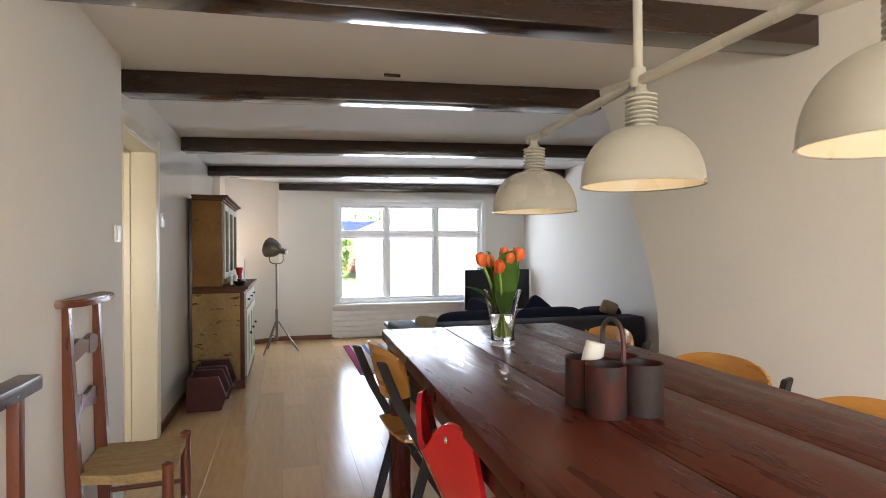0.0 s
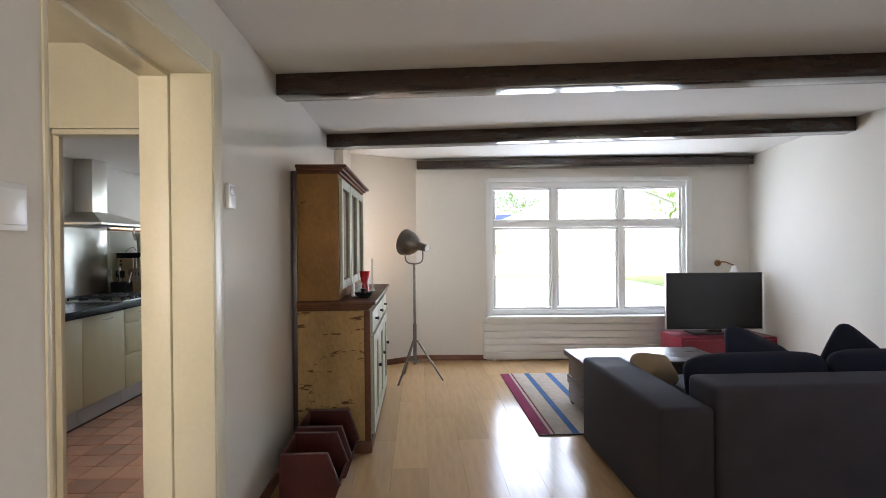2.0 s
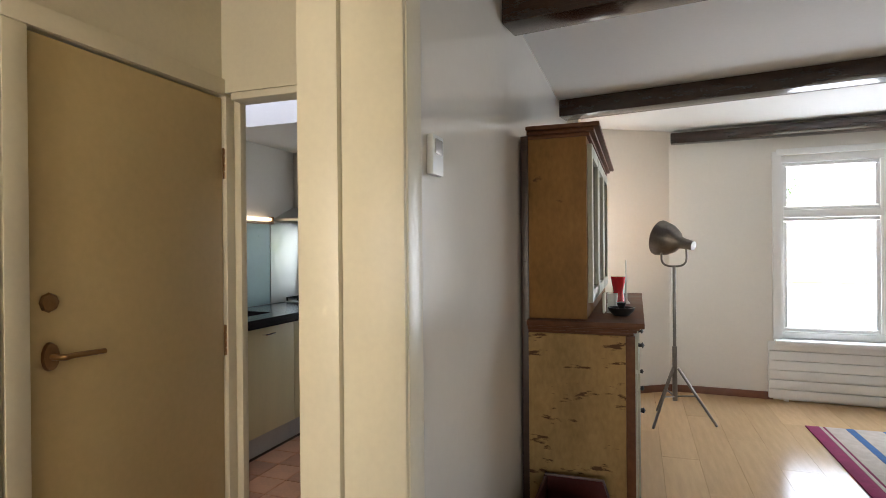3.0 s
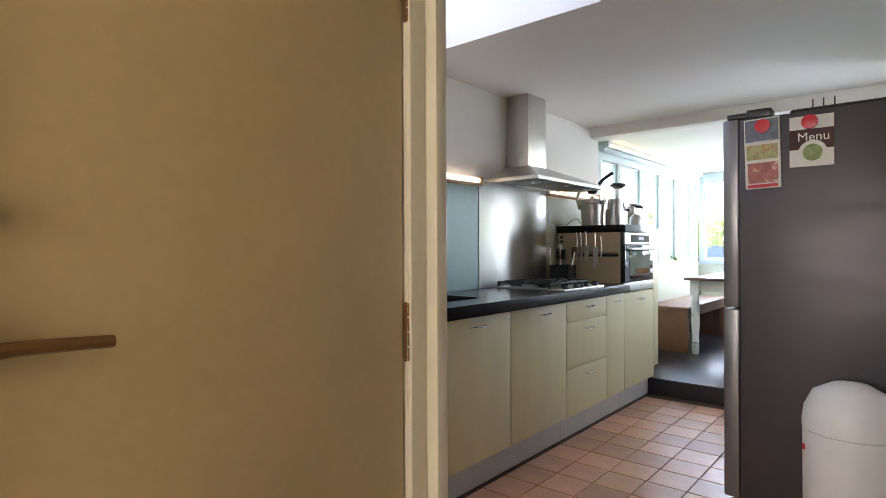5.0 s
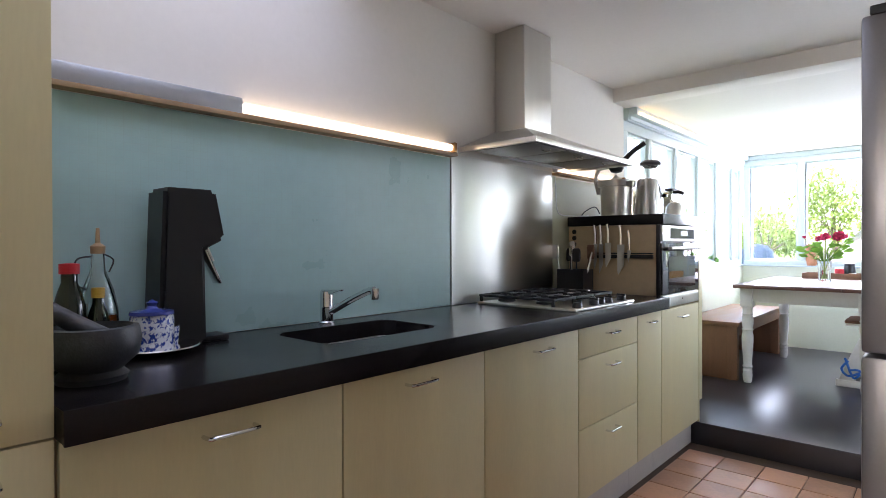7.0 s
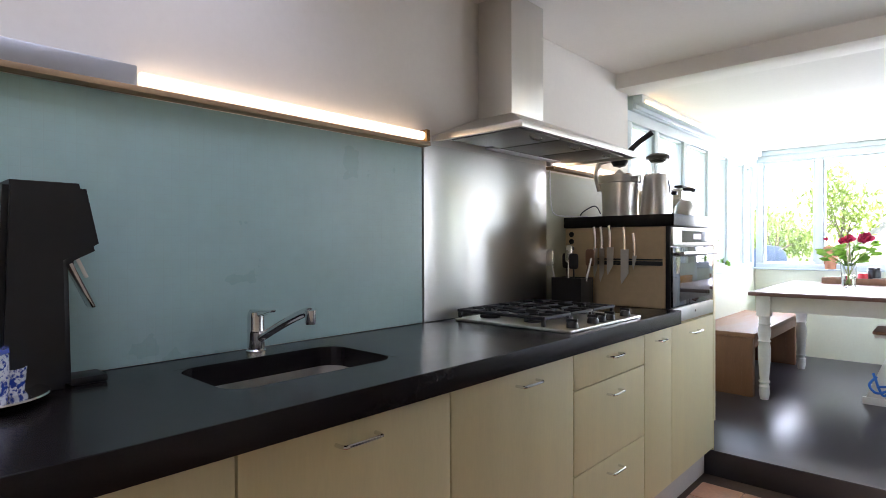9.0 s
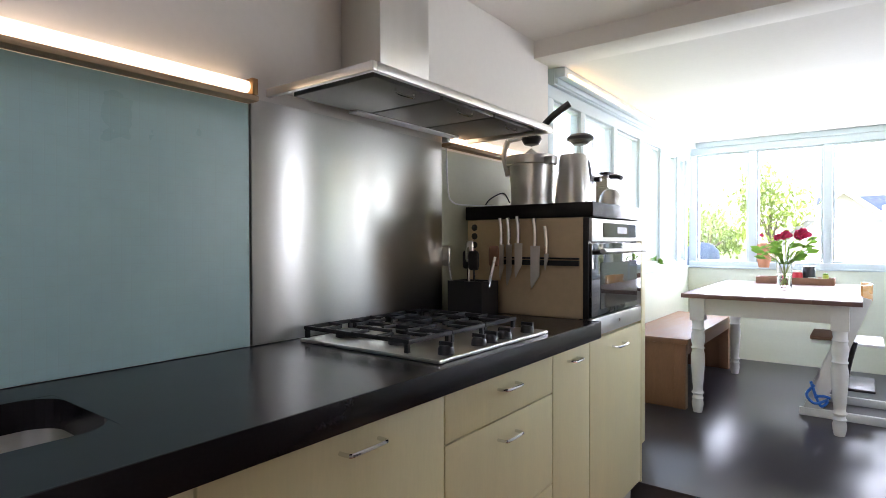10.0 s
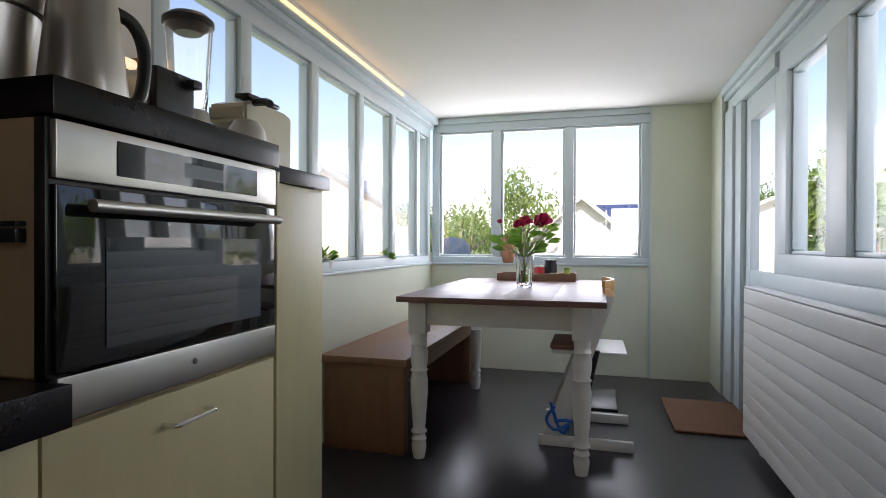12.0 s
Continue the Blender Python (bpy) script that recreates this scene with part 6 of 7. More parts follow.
for y0, y1 in ((6.7115, 6.8926), (6.8968, 7.0615), (7.0656, 7.2468)):
    bm = bmesh.new()
    z = WTZ + 0.040
    for x in (-2.055, -1.665):
        box(bm, (x - 0.005, y0, z - 0.006), (x + 0.005, y1, z + 0.005), 0.002)
    for y in (y0 + 0.005, y1 - 0.005):
        box(bm, (-2.055, y - 0.005, z - 0.006), (-1.665, y + 0.005, z + 0.005), 0.002)
    for x in (-1.97, -1.86, -1.77):
        box(bm, (x - 0.005, y0, z - 0.002), (x + 0.005, y0 + 0.062, z + 0.007), 0.002)
        box(bm, (x - 0.005, y1 - 0.062, z - 0.002), (x + 0.005, y1, z + 0.007), 0.002)
    ym = (y0 + y1) / 2
    for x0, x1 in ((-2.055, -2.0), (-1.93, -1.80), (-1.74, -1.665)):
        box(bm, (x0, ym - 0.005, z - 0.002), (x1, ym + 0.005, z + 0.007), 0.002)
    for x in (-2.05, -1.67):
        for y in (y0 + 0.006, y1 - 0.006):
            box(bm, (x - 0.006, y - 0.006, WTZ + 0.010), (x + 0.006, y + 0.006, z), 0.002)
    part("grate", bm, M_IRON, hb)
for y in (6.765, 6.912, 6.972, 7.045, 7.18):
    bm = bmesh.new()
    lathe(bm, [(0.0, 0), (0.021, 0), (0.020, 0.014), (0.016, 0.022), (0.0, 0.023)], (-1.585, y, WTZ + 0.011), 20)
    box(bm, (-1.605, y - 0.004, WTZ + 0.030), (-1.565, y + 0.004, WTZ + 0.042), 0.002)
    part("knob", bm, M_BLACKPL, hb)

# oven column
oc = thing("oven_housing", "pale birch housing with a black top round the oven", "cabinet", (-1.83, 7.9, 0.85))
part("side_panel", bmbox((KX + 0.02, 7.610, WTZ + 0.002), (FX - 0.036, 7.628, 1.295), 0.002), M_BIRCHPLY, oc)
part("back_body", bmbox((KX + 0.02, 7.63, 0.85), (FX - 0.06, 8.17, 1.293)), M_BIRCHPLY, oc)
part("top", bmbox((KX + 0.012, 7.606, 1.297), (FX + 0.004, 8.185, 1.352), 0.003), M_WORKTOP, oc)
part("front_edge", bmbox((FX - 0.035, 7.608, WTZ + 0.002), (FX - 0.014, 7.630, 1.295), 0.002), M_BLACKPL, oc)
for k in range(4):
    bm = bmesh.new()
    lathe(bm, [(0.0, 0), (0.014, 0), (0.013, 0.004), (0.0, 0.002)], (-2.065, 7.610, 1.265 - k * 0.036), 16, Matrix.Rotation(radians(90), 4, "X"))
    part("vent_hole", bm, M_BLACKPL, oc)
OX = FX - 0.020   # oven front
ov = thing("built_in_oven", "stainless steel and black glass compact built-in oven", "oven", (OX, 7.9, 0.855))
part("casing", bmbox((OX - 0.055, 7.632, 0.853), (OX - 0.002, 8.172, 1.29)), M_BLACKPL, ov)
cp = part("control_panel", bmbox((OX - 0.001, 7.615, 1.207), (OX + 0.018, 8.180, 1.292), 0.003), M_STEELV, ov)
ds = part("display", bmbox((OX + 0.018, 7.72, 1.222), (OX + 0.020, 8.10, 1.278)), M_DARKGLASS, cp)
M_LCD = mat("grey_blue_lcd", (0.16, 0.20, 0.22), 0.2, vary=0.05, bump=0)
part("lcd", bmbox((OX + 0.020, 7.87, 1.238), (OX + 0.0205, 7.98, 1.264)), M_LCD, ds)
dr = part("door", bmbox((OX - 0.001, 7.617, 0.925), (OX + 0.016, 8.178, 1.200), 0.003), M_DARKGLASS, ov)
M_OVWIN = mat("oven_window_glass", (0.025, 0.030, 0.034), 0.03, vary=0.1, bump=0, spec=1.0)
part("window", bmbox((OX + 0.0162, 7.70, 0.95), (OX + 0.0175, 8.12, 1.125)), M_OVWIN, dr)
bm = bmesh.new()
tube(bm, [(OX + 0.045, 7.65, 1.170), (OX + 0.045, 8.15, 1.170)], 0.010, 14)
for y in (7.70, 8.10):
    tube(bm, [(OX + 0.012, y, 1.170), (OX + 0.045, y, 1.170)], 0.007, 8)
part("handle", bm, M_STEELV, dr)
part("lower_strip", bmbox((OX - 0.001, 7.617, 0.855), (OX + 0.018, 8.178, 0.921), 0.003), M_STEELV, ov)
bm = bmesh.new()
lathe(bm, [(0.0, 0), (0.006, 0), (0.005, 0.003), (0, 0.004)], (OX + 0.018, 7.90, 0.89), 12, Matrix.Rotation(radians(90), 4, "Y"))
part("badge", bm, M_LAMPGREY, ov)
# end cabinet beyond the oven
ec = thing("end_cabinet", "pale cream end cabinet with a grey-black top", "cabinet", (-1.9, 8.43, SZ))
part("body", bmbox((KX + 0.015, 8.19, SZ + 0.02), (-1.69, 8.68, 1.29), 0.003), M_FRONT, ec)
part("top", bmbox((KX + 0.012, 8.188, 1.292), (-1.675, 8.705, 1.338), 0.003), M_WORKTOP, ec)
part("foot", bmbox((KX + 0.05, 8.22, SZ), (-1.73, 8.65, SZ + 0.02)), M_BLACKPL, ec)
part("filler", bmbox((-1.689, 8.187, SZ + 0.004), (FX - 0.004, 8.20, 1.29), 0.002), M_FRONT, ec)

# knife rack on the housing
kr = thing("knife_rack", "black magnetic rack with five steel knives", "knife rack", (-1.78, 7.605, 1.13))
part("rail", bmbox((-1.955, 7.592, 1.115), (-1.60, 7.609, 1.135), 0.002), M_BLACKPL, kr)
part("rail", bmbox((-1.955, 7.592, 1.139), (-1.60, 7.609, 1.146), 0.002), M_BLACKPL, kr)
for x, top, length, w in ((-1.922, 1.30, 0.25, 0.021), (-1.888, 1.30, 0.27, 0.026), (-1.845, 1.305, 0.24, 0.034), (-1.772, 1.295, 0.27, 0.040), (-1.724, 1.265, 0.17, 0.020)):
    bm = bmesh.new()
    h = 0.105
    prism(bm, [(x - w / 2, top - h), (x + w / 2, top - h), (x + w / 2 - 0.002, top - length + 0.05), (x - w / 2 + 0.004, top - length), (x - w / 2, top - length + 0.02)], "y", 7.588, 7.5905)
    kn = part("blade", bm, M_STEELV, kr, smooth=0)
    bm = bmesh.new()
    tube(bm, curve_pts([(x, 7.5885, top - h), (x + 0.001, 7.588, top - 0.05), (x - 0.004, 7.586, top)], 5), 0.0085, 8)
    part("handle", bm, M_CHROME, kn)

# utensil block
ub = thing("utensil_holder", "black square holder full of cooking utensils", "utensil holder", (-2.0, 7.50, WTZ))
bm = bmesh.new()
for a, b in (((-2.08, 7.44), (-2.07, 7.56)), ((-1.93, 7.44), (-1.92, 7.56)), ((-2.07, 7.44), (-1.93, 7.45)), ((-2.07, 7.55), (-1.93, 7.56))):
    box(bm, (*a, WTZ + 0.001), (*b, WTZ + 0.135))
box(bm, (-2.08, 7.44, WTZ + 0.001), (-1.92, 7.56, WTZ + 0.01))
part("block", bm, M_BLACKPL, ub)
for x, y, dx, dy, L2, m2, wd in ((-2.06, 7.47, -0.03, -0.03, 0.27, M_CHROME, 0.03), (-2.02, 7.50, -0.01, 0.02, 0.29, M_CHROME, 0.025), (-1.98, 7.48, 0.01, -0.02, 0.25, M_BLACKPL, 0.032), (-1.95, 7.52, 0.035, 0.0, 0.27, M_BENCH, 0.030), (-2.04, 7.53, -0.02, 0.02, 0.25, M_BLACKPL, 0.03)):
    bm = bmesh.new()
    tube(bm, [(x, y, WTZ + 0.015), (x + dx * 0.7, y + dy * 0.7, WTZ + L2 * 0.72)], 0.0045, 7)
    cushion(bm, (x + dx, y + dy, WTZ + L2 * 0.86), wd * 1.6, L2 * 0.30, 0.012)
    part("utensil", bm, m2, ub)
bm = bmesh.new()
tube(bm, [(-1.945, 7.49, WTZ + 0.02), (-1.90, 7.505, WTZ + 0.23)], 0.006, 8)
part("utensil", bm, M_CHROME, ub)

# appliances on the oven column
tz2 = 1.3525
jc = thing("citrus_press", "brushed steel citrus press with a lever arm", "citrus press", (-1.86, 7.72, tz2))
bm = bmesh.new()
lathe(bm, [(0.0, 0), (0.085, 0), (0.087, 0.012), (0.083, 0.02), (0.088, 0.13), (0.092, 0.165), (0.103, 0.168), (0.106, 0.20), (0.101, 0.203), (0.096, 0.185), (0.0, 0.18)], (-1.86, 7.725, tz2), 40)
part("body", bm, M_STEELV, jc, smooth=50)
bm = bmesh.new()
lathe(bm, [(0.045, 0.19), (0.03, 0.215), (0.0, 0.24)], (-1.86, 7.725, tz2), 14)
part("cone", bm, M_PAPERW, jc)
bm = bmesh.new()
box(bm, (-1.775, 7.66, tz2 + 0.16), (-1.735, 7.70, tz2 + 0.19), 0.008)
part("spout", bm, M_STEELV, jc)
bm = bmesh.new()
tube(bm, curve_pts([(-1.955, 7.70, tz2 + 0.13), (-1.975, 7.70, tz2 + 0.22), (-1.955, 7.70, tz2 + 0.275)], 5), 0.013, 10)
tube(bm, curve_pts([(-1.955, 7.70, tz2 + 0.275), (-1.87, 7.72, tz2 + 0.29), (-1.80, 7.73, tz2 + 0.325)], 5), 0.010, 10)
part("arm", bm, M_STEELV, jc)
bm = bmesh.new()
tube(bm, curve_pts([(-1.81, 7.73, tz2 + 0.322), (-1.765, 7.74, tz2 + 0.365), (-1.705, 7.755, tz2 + 0.405)], 5), 0.014, 10)
part("grip", bm, M_BLACKPL, jc)
bm = bmesh.new()
lathe(bm, [(0.0, -0.04), (0.03, -0.032), (0.042, -0.01), (0.038, 0.0), (0.0, 0.004)], (-1.86, 7.725, tz2 + 0.285), 20)
part("press_cup", bm, M_BLACKPL, jc)
kt = thing("kettle", "brushed steel kettle with a black handle", "kettle", (-1.71, 7.79, tz2))
bm = bmesh.new()
lathe(bm, [(0.0, 0), (0.072, 0), (0.074, 0.02), (0.070, 0.06), (0.056, 0.19), (0.052, 0.205), (0.0, 0.208)], (-1.71, 7.80, tz2), 32)
part("body", bm, M_STEELV, kt)
bm = bmesh.new()
tube(bm, curve_pts([(-1.71, 7.845, tz2 + 0.205), (-1.70, 7.90, tz2 + 0.195), (-1.695, 7.925, tz2 + 0.14), (-1.698, 7.915, tz2 + 0.05), (-1.705, 7.875, tz2 + 0.025)], 6), 0.013, 10)
part("handle", bm, M_BLACKPL, kt)
bl = thing("blender", "stand blender with a clear glass jug", "blender", (-1.885, 8.28, 1.34))
bm = bmesh.new()
lathe(bm, [(0.0, 0), (0.07, 0), (0.072, 0.03), (0.055, 0.12), (0.05, 0.135), (0.0, 0.137)], (-1.885, 8.28, 1.34), 28)
part("base", bm, M_STEELV, bl)
bm = bmesh.new()
lathe(bm, [(0.045, 0.138), (0.05, 0.17), (0.062, 0.365), (0.059, 0.365), (0.047, 0.17), (0.042, 0.142)], (-1.885, 8.28, 1.34), 28, closed=False)
part("jug", bm, M_CLEAR, bl)
bm = bmesh.new()
lathe(bm, [(0.0, 0.345), (0.035, 0.345), (0.05, 0.36), (0.066, 0.366), (0.066, 0.38), (0.05, 0.394), (0.0, 0.396)], (-1.885, 8.28, 1.34), 28)
part("lid", bm, M_BLACKPL, bl)
ts = thing("toaster", "brushed steel and black toaster", "toaster", (-1.68, 8.03, tz2))
part("body", bmbox((-1.89, 8.005, tz2 + 0.01), (-1.765, 8.135, tz2 + 0.152), 0.025, 4), M_STEELV, ts)
part("end_cap", bmbox((-1.764, 8.01, tz2), (-1.742, 8.13, tz2 + 0.156), 0.008), M_BLACKPL, ts)
part("lever", bmbox((-1.7415, 8.095, tz2 + 0.125), (-1.715, 8.125, tz2 + 0.145), 0.005), M_BLACKPL, ts)
cm = thing("coffee_machine", "small cream coffee pod machine with a black lever", "coffee machine", (-1.87, 8.55, 1.34))
bm = bmesh.new()
prism(bm, [(8.47, 1.339), (8.68, 1.339), (8.68, 1.533), (8.66, 1.547), (8.46, 1.547), (8.42, 1.529), (8.42, 1.481), (8.47, 1.463), (8.52, 1.445), (8.52, 1.371), (8.47, 1.362)], "x", -1.935, -1.805, 0.008)
part("body", bm, M_CREAM, cm)
part("drip_tray", bmbox((-1.925, 8.42, 1.339), (-1.815, 8.4685, 1.362), 0.004), M_CHROME, cm)
bm = bmesh.new()
box(bm, (-1.85, 8.43, 1.548), (-1.80, 8.60, 1.562), 0.006)
tube(bm, curve_pts([(-1.80, 8.46, 1.538), (-1.76, 8.45, 1.535), (-1.735, 8.44, 1.525)], 4), 0.012, 8)
part("lever", bm, M_BLACKPL, cm)
bm = bmesh.new()
lathe(bm, [(0.0, 0), (0.05, 0), (0.055, 0.06), (0.05, 0.095), (0.034, 0.12), (0.0, 0.13)], (-1.765, 8.37, 1.339), 28)
solo("steel_canister", bm, M_STEELV, "domed brushed steel canister", "canister")
bm = bmesh.new()
tube(bm, curve_pts([(KX + 0.02, 7.46, 1.58), (KX + 0.02, 7.47, 1.42), (KX + 0.025, 7.50, 1.365), (KX + 0.05, 7.60, 1.358), (KX + 0.12, 7.66, 1.357)], 8), 0.0035, 6)
solo("white_cable", bm, M_WHITE, "white power cable down the wall", "cable")
bm = bmesh.new()
tube(bm, curve_pts([(KX + 0.06, 7.68, 1.357), (KX + 0.10, 7.66, 1.385), (KX + 0.14, 7.70, 1.41), (KX + 0.16, 7.72, 1.37)], 8), 0.003, 6)
solo("black_cable", bm, M_BLACKPL, "looped black appliance cable", "cable")

# things on the worktop
sm = thing("sparkling_water_maker", "matt black sparkling water maker on the worktop", "water maker", (-2.0, 5.38, WTZ))
bm = bmesh.new()
prism(bm, [(5.266, WTZ + 0.001), (5.394, WTZ + 0.001), (5.390, 1.178), (5.449, 1.208), (5.422, 1.345), (5.282, 1.345)], "x", -2.09, -1.97, 0.011)
part("body", bm, M_BLACKPL, sm, smooth=70)
part("foot", bmbox((-2.06, 5.394, WTZ + 0.0005), (-1.985, 5.465, WTZ + 0.018), 0.007), M_BLACKPL, sm)
bm = bmesh.new()
tube(bm, [(-2.02, 5.412, 1.197), (-2.02, 5.434, 1.145)], 0.004, 8)
part("nozzle", bm, M_PAPERW, sm)
bm = bmesh.new()
box(bm, (-0.022, -0.004, -0.105), (0.022, 0.004, 0.0), 0.003, m=Matrix.Translation((-2.0, 5.394, 1.178)) @ Matrix.Rotation(radians(24), 4, "X"))
part("bottle_latch", bm, M_CHROME, sm, "slanted bright metal latch")
ob = thing("oil_bottle", "clear swing-top bottle with a cork pourer, part full", "bottle", (-2.02, 5.14, WTZ))
bm = bmesh.new()
lathe(bm, [(0.0, 0), (0.045, 0), (0.047, 0.01), (0.045, 0.11), (0.035, 0.16), (0.017, 0.21), (0.014, 0.255), (0.011, 0.255), (0.014, 0.20), (0.041, 0.105), (0.042, 0.012), (0.0, 0.008)], (-2.02, 5.14, WTZ), 28, closed=False)
part("glass", bm, M_CLEAR, ob)
bm = bmesh.new()
lathe(bm, [(0.0, 0.009), (0.0412, 0.012), (0.0408, 0.100), (0.0, 0.100)], (-2.02, 5.14, WTZ), 24)
part("oil", bm, M_OIL, ob)
bm = bmesh.new()
lathe(bm, [(0.0, 0.25), (0.016, 0.252), (0.017, 0.27), (0.006, 0.278), (0.004, 0.315), (0.0, 0.316)], (-2.02, 5.14, WTZ), 14)
part("pourer", bm, M_TRIMWOOD, ob)
bm = bmesh.new()
tube(bm, curve_pts([(-2.02, 5.125, WTZ + 0.245), (-2.01, 5.09, WTZ + 0.235), (-2.01, 5.09, WTZ + 0.18), (-2.015, 5.115, WTZ + 0.165)], 5), 0.0022, 6)
tube(bm, curve_pts([(-2.02, 5.155, WTZ + 0.25), (-2.02, 5.175, WTZ + 0.235), (-2.02, 5.165, WTZ + 0.205)], 5), 0.0022, 6)
part("swing_wire", bm, M_IRON, ob)
for name, x, y, r, h, m1, cap, lab, text in (("wine_bottle", -1.985, 5.07, 0.034, 0.205, M_BOTTLE, M_LABELRED, None, "dark sauce bottle with a red cap"), ("spice_jar", -2.06, 5.11, 0.026, 0.10, M_BOTTLE, M_SHADE, M_LABELGREEN, "small jar with a cream lid and green label"), ("glass_jar", -2.07, 4.99, 0.032, 0.155, M_CLEAR, M_SHADE, None, "clear jar with a cream screw lid"), ("spice_jar", -1.985, 5.13, 0.024, 0.145, M_BOTTLE, M_YELLOWCAP, M_LABELGREEN, "small jar with a yellow cap and green label")):
    t = thing(name, text + " on the worktop", "bottle", (x, y, WTZ))
    bm = bmesh.new()
    lathe(bm, [(0.0, 0), (r, 0), (r, h * 0.62), (r * 0.75, h * 0.78), (r * 0.5, h * 0.9), (r * 0.5, h), (0.0, h)], (x, y, WTZ), 24)
    part("body", bm, m1, t)
    bm = bmesh.new()
    lathe(bm, [(0.0, h), (r * 0.62, h), (r * 0.62, h + 0.024), (0.0, h + 0.026)], (x, y, WTZ), 20)
    part("cap", bm, cap, t)
    if lab:
        bm = bmesh.new()
        lathe(bm, [(r + 0.0008, h * 0.12), (r + 0.0008, h * 0.5)], (x, y, WTZ), 24, closed=False)
        part("label", bm, lab, t)
mo = thing("mortar", "dark granite mortar with its pestle", "mortar", (-1.72, 5.04, WTZ))
bm = bmesh.new()
lathe(bm, [(0.0, 0), (0.062, 0), (0.066, 0.012), (0.055, 0.022), (0.085, 0.05), (0.090, 0.085), (0.084, 0.108), (0.074, 0.110), (0.068, 0.085), (0.045, 0.045), (0.0, 0.035)], (-1.73, 5.045, WTZ), 40)
part("bowl", bm, M_STONEBOWL, mo, smooth=60)
bm = bmesh.new()
tube(bm, curve_pts([(-1.70, 5.075, WTZ + 0.075), (-1.76, 5.02, WTZ + 0.115), (-1.81, 4.985, WTZ + 0.145)], 5), 0.022, 12, 0.017)
part("pestle", bm, M_STONEBOWL, mo)
bm = bmesh.new()
lathe(bm, [(0.0, 0), (0.06, 0), (0.085, 0.008), (0.105, 0.018), (0.103, 0.021), (0.08, 0.011), (0.0, 0.004)], (-1.93, 5.24, WTZ + 0.0005), 40)
solo("round_tray", bm, M_CHROME, "small round polished steel tray", "tray")
sj = thing("sugar_jar", "blue and white glazed jar with a lid on a tray", "jar", (-1.92, 5.23, WTZ))
bm = bmesh.new()
lathe(bm, [(0.0, 0.006), (0.046, 0.006), (0.050, 0.015), (0.050, 0.095), (0.047, 0.10), (0.0, 0.10)], (-1.92, 5.23, WTZ), 32)
part("body", bm, M_BLUEPOT, sj)
bm = bmesh.new()
lathe(bm, [(0.0, 0.10), (0.052, 0.101), (0.050, 0.109), (0.014, 0.116), (0.010, 0.122), (0.014, 0.130), (0.0, 0.138)], (-1.92, 5.23, WTZ), 28)
part("lid", bm, M_BLUELID, sj, "dark blue glazed lid")
bm = bmesh.new()
lathe(bm, [(0.0, 0.005), (0.028, 0.006), (0.033, 0.06), (0.03, 0.06), (0.0, 0.015)], (-1.975, 5.285, WTZ), 20)
solo("small_cup", bm, M_BLUEPOT, "small blue and white cup on a tray", "cup")

# fridge and bin
fr = thing("fridge", "tall graphite fridge freezer with papers on its side", "fridge", (-0.25, 6.8, 0))
part("body", bmbox((-0.545, 6.47, 0.02), (0.01, 7.09, 1.765), 0.008), M_FRIDGE, fr)
for z0, z1 in ((0.03, 0.898), (0.908, 1.77)):
    d = part("door", bmbox((-0.617, 6.472, z0), (-0.551, 7.088, z1), 0.010), M_FRIDGEDOOR, fr)
    part("gasket", bmbox((-0.5505, 6.475, z0 + 0.004), (-0.5455, 7.085, z1 - 0.004)), M_BLACKPL, d)
part("hinge_cover", bmbox((-0.60, 6.475, 1.771), (-0.50, 6.54, 1.795), 0.006), M_BLACKPL, fr)
part("hinge_cover", bmbox((-0.52, 6.472, 1.766), (-0.42, 6.56, 1.805), 0.008), M_BLACKPL, fr)
for x in (-0.5, -0.03):
    part("foot", bmbox((x - 0.02, 6.5, 0), (x + 0.02, 6.54, 0.021)), M_BLACKPL, fr)
M_FOODG = mat("printed_green_food", (0.24, 0.30, 0.10), 0.5, vary=0.5, scale=40, bump=0)
M_MAGRED = mat("red_magnet", (0.60, 0.02, 0.03), 0.3, vary=0.05)
lf = thing("leaflet", "folded food leaflet held by a round red magnet", "leaflet", (-0.45, 6.468, 1.6))
part("sheet", bmbox((-0.523, 6.461, 1.445), (-0.383, 6.468, 1.758), 0.001, m=Matrix.Translation((-0.45, 0, 1.6)) @ Matrix.Rotation(radians(-1.5), 4, "Y") @ Matrix.Translation((0.45, 0, -1.6))), M_PAPERW, lf)
M_SLATEPRINT = mat("printed_slate_grey", (0.13, 0.15, 0.19), 0.4, vary=0.4, scale=30, bump=0)
M_SALAD = mat("printed_salad", (0.40, 0.38, 0.16), 0.4, vary=0.4, scale=40, bump=0, stain=(0.45, 0.20, 0.08), stain_at=0.52, stain_scale=30)
M_MEAT = mat("printed_meat", (0.36, 0.10, 0.07), 0.4, vary=0.4, scale=40, bump=0, stain=(0.62, 0.40, 0.28), stain_at=0.55, stain_scale=26)
for pname, z0, z1, x0, x1, m1 in (("header", 1.655, 1.752, -0.518, -0.388, M_SLATEPRINT), ("photo", 1.575, 1.640, -0.515, -0.392, M_SALAD), ("photo", 1.470, 1.560, -0.512, -0.393, M_MEAT), ("stripe", 1.450, 1.464, -0.515, -0.396, M_LABELRED)):
    part(pname, bmbox((x0, 6.4595, z0), (x1, 6.4608, z1), m=Matrix.Translation((-0.45, 0, 1.6)) @ Matrix.Rotation(radians(-1.5), 4, "Y") @ Matrix.Translation((0.45, 0, -1.6))), m1, lf)
part("band", bmbox((-0.49, 6.458, 1.648), (-0.43, 6.4592, 1.656)), M_PAPERW, lf)
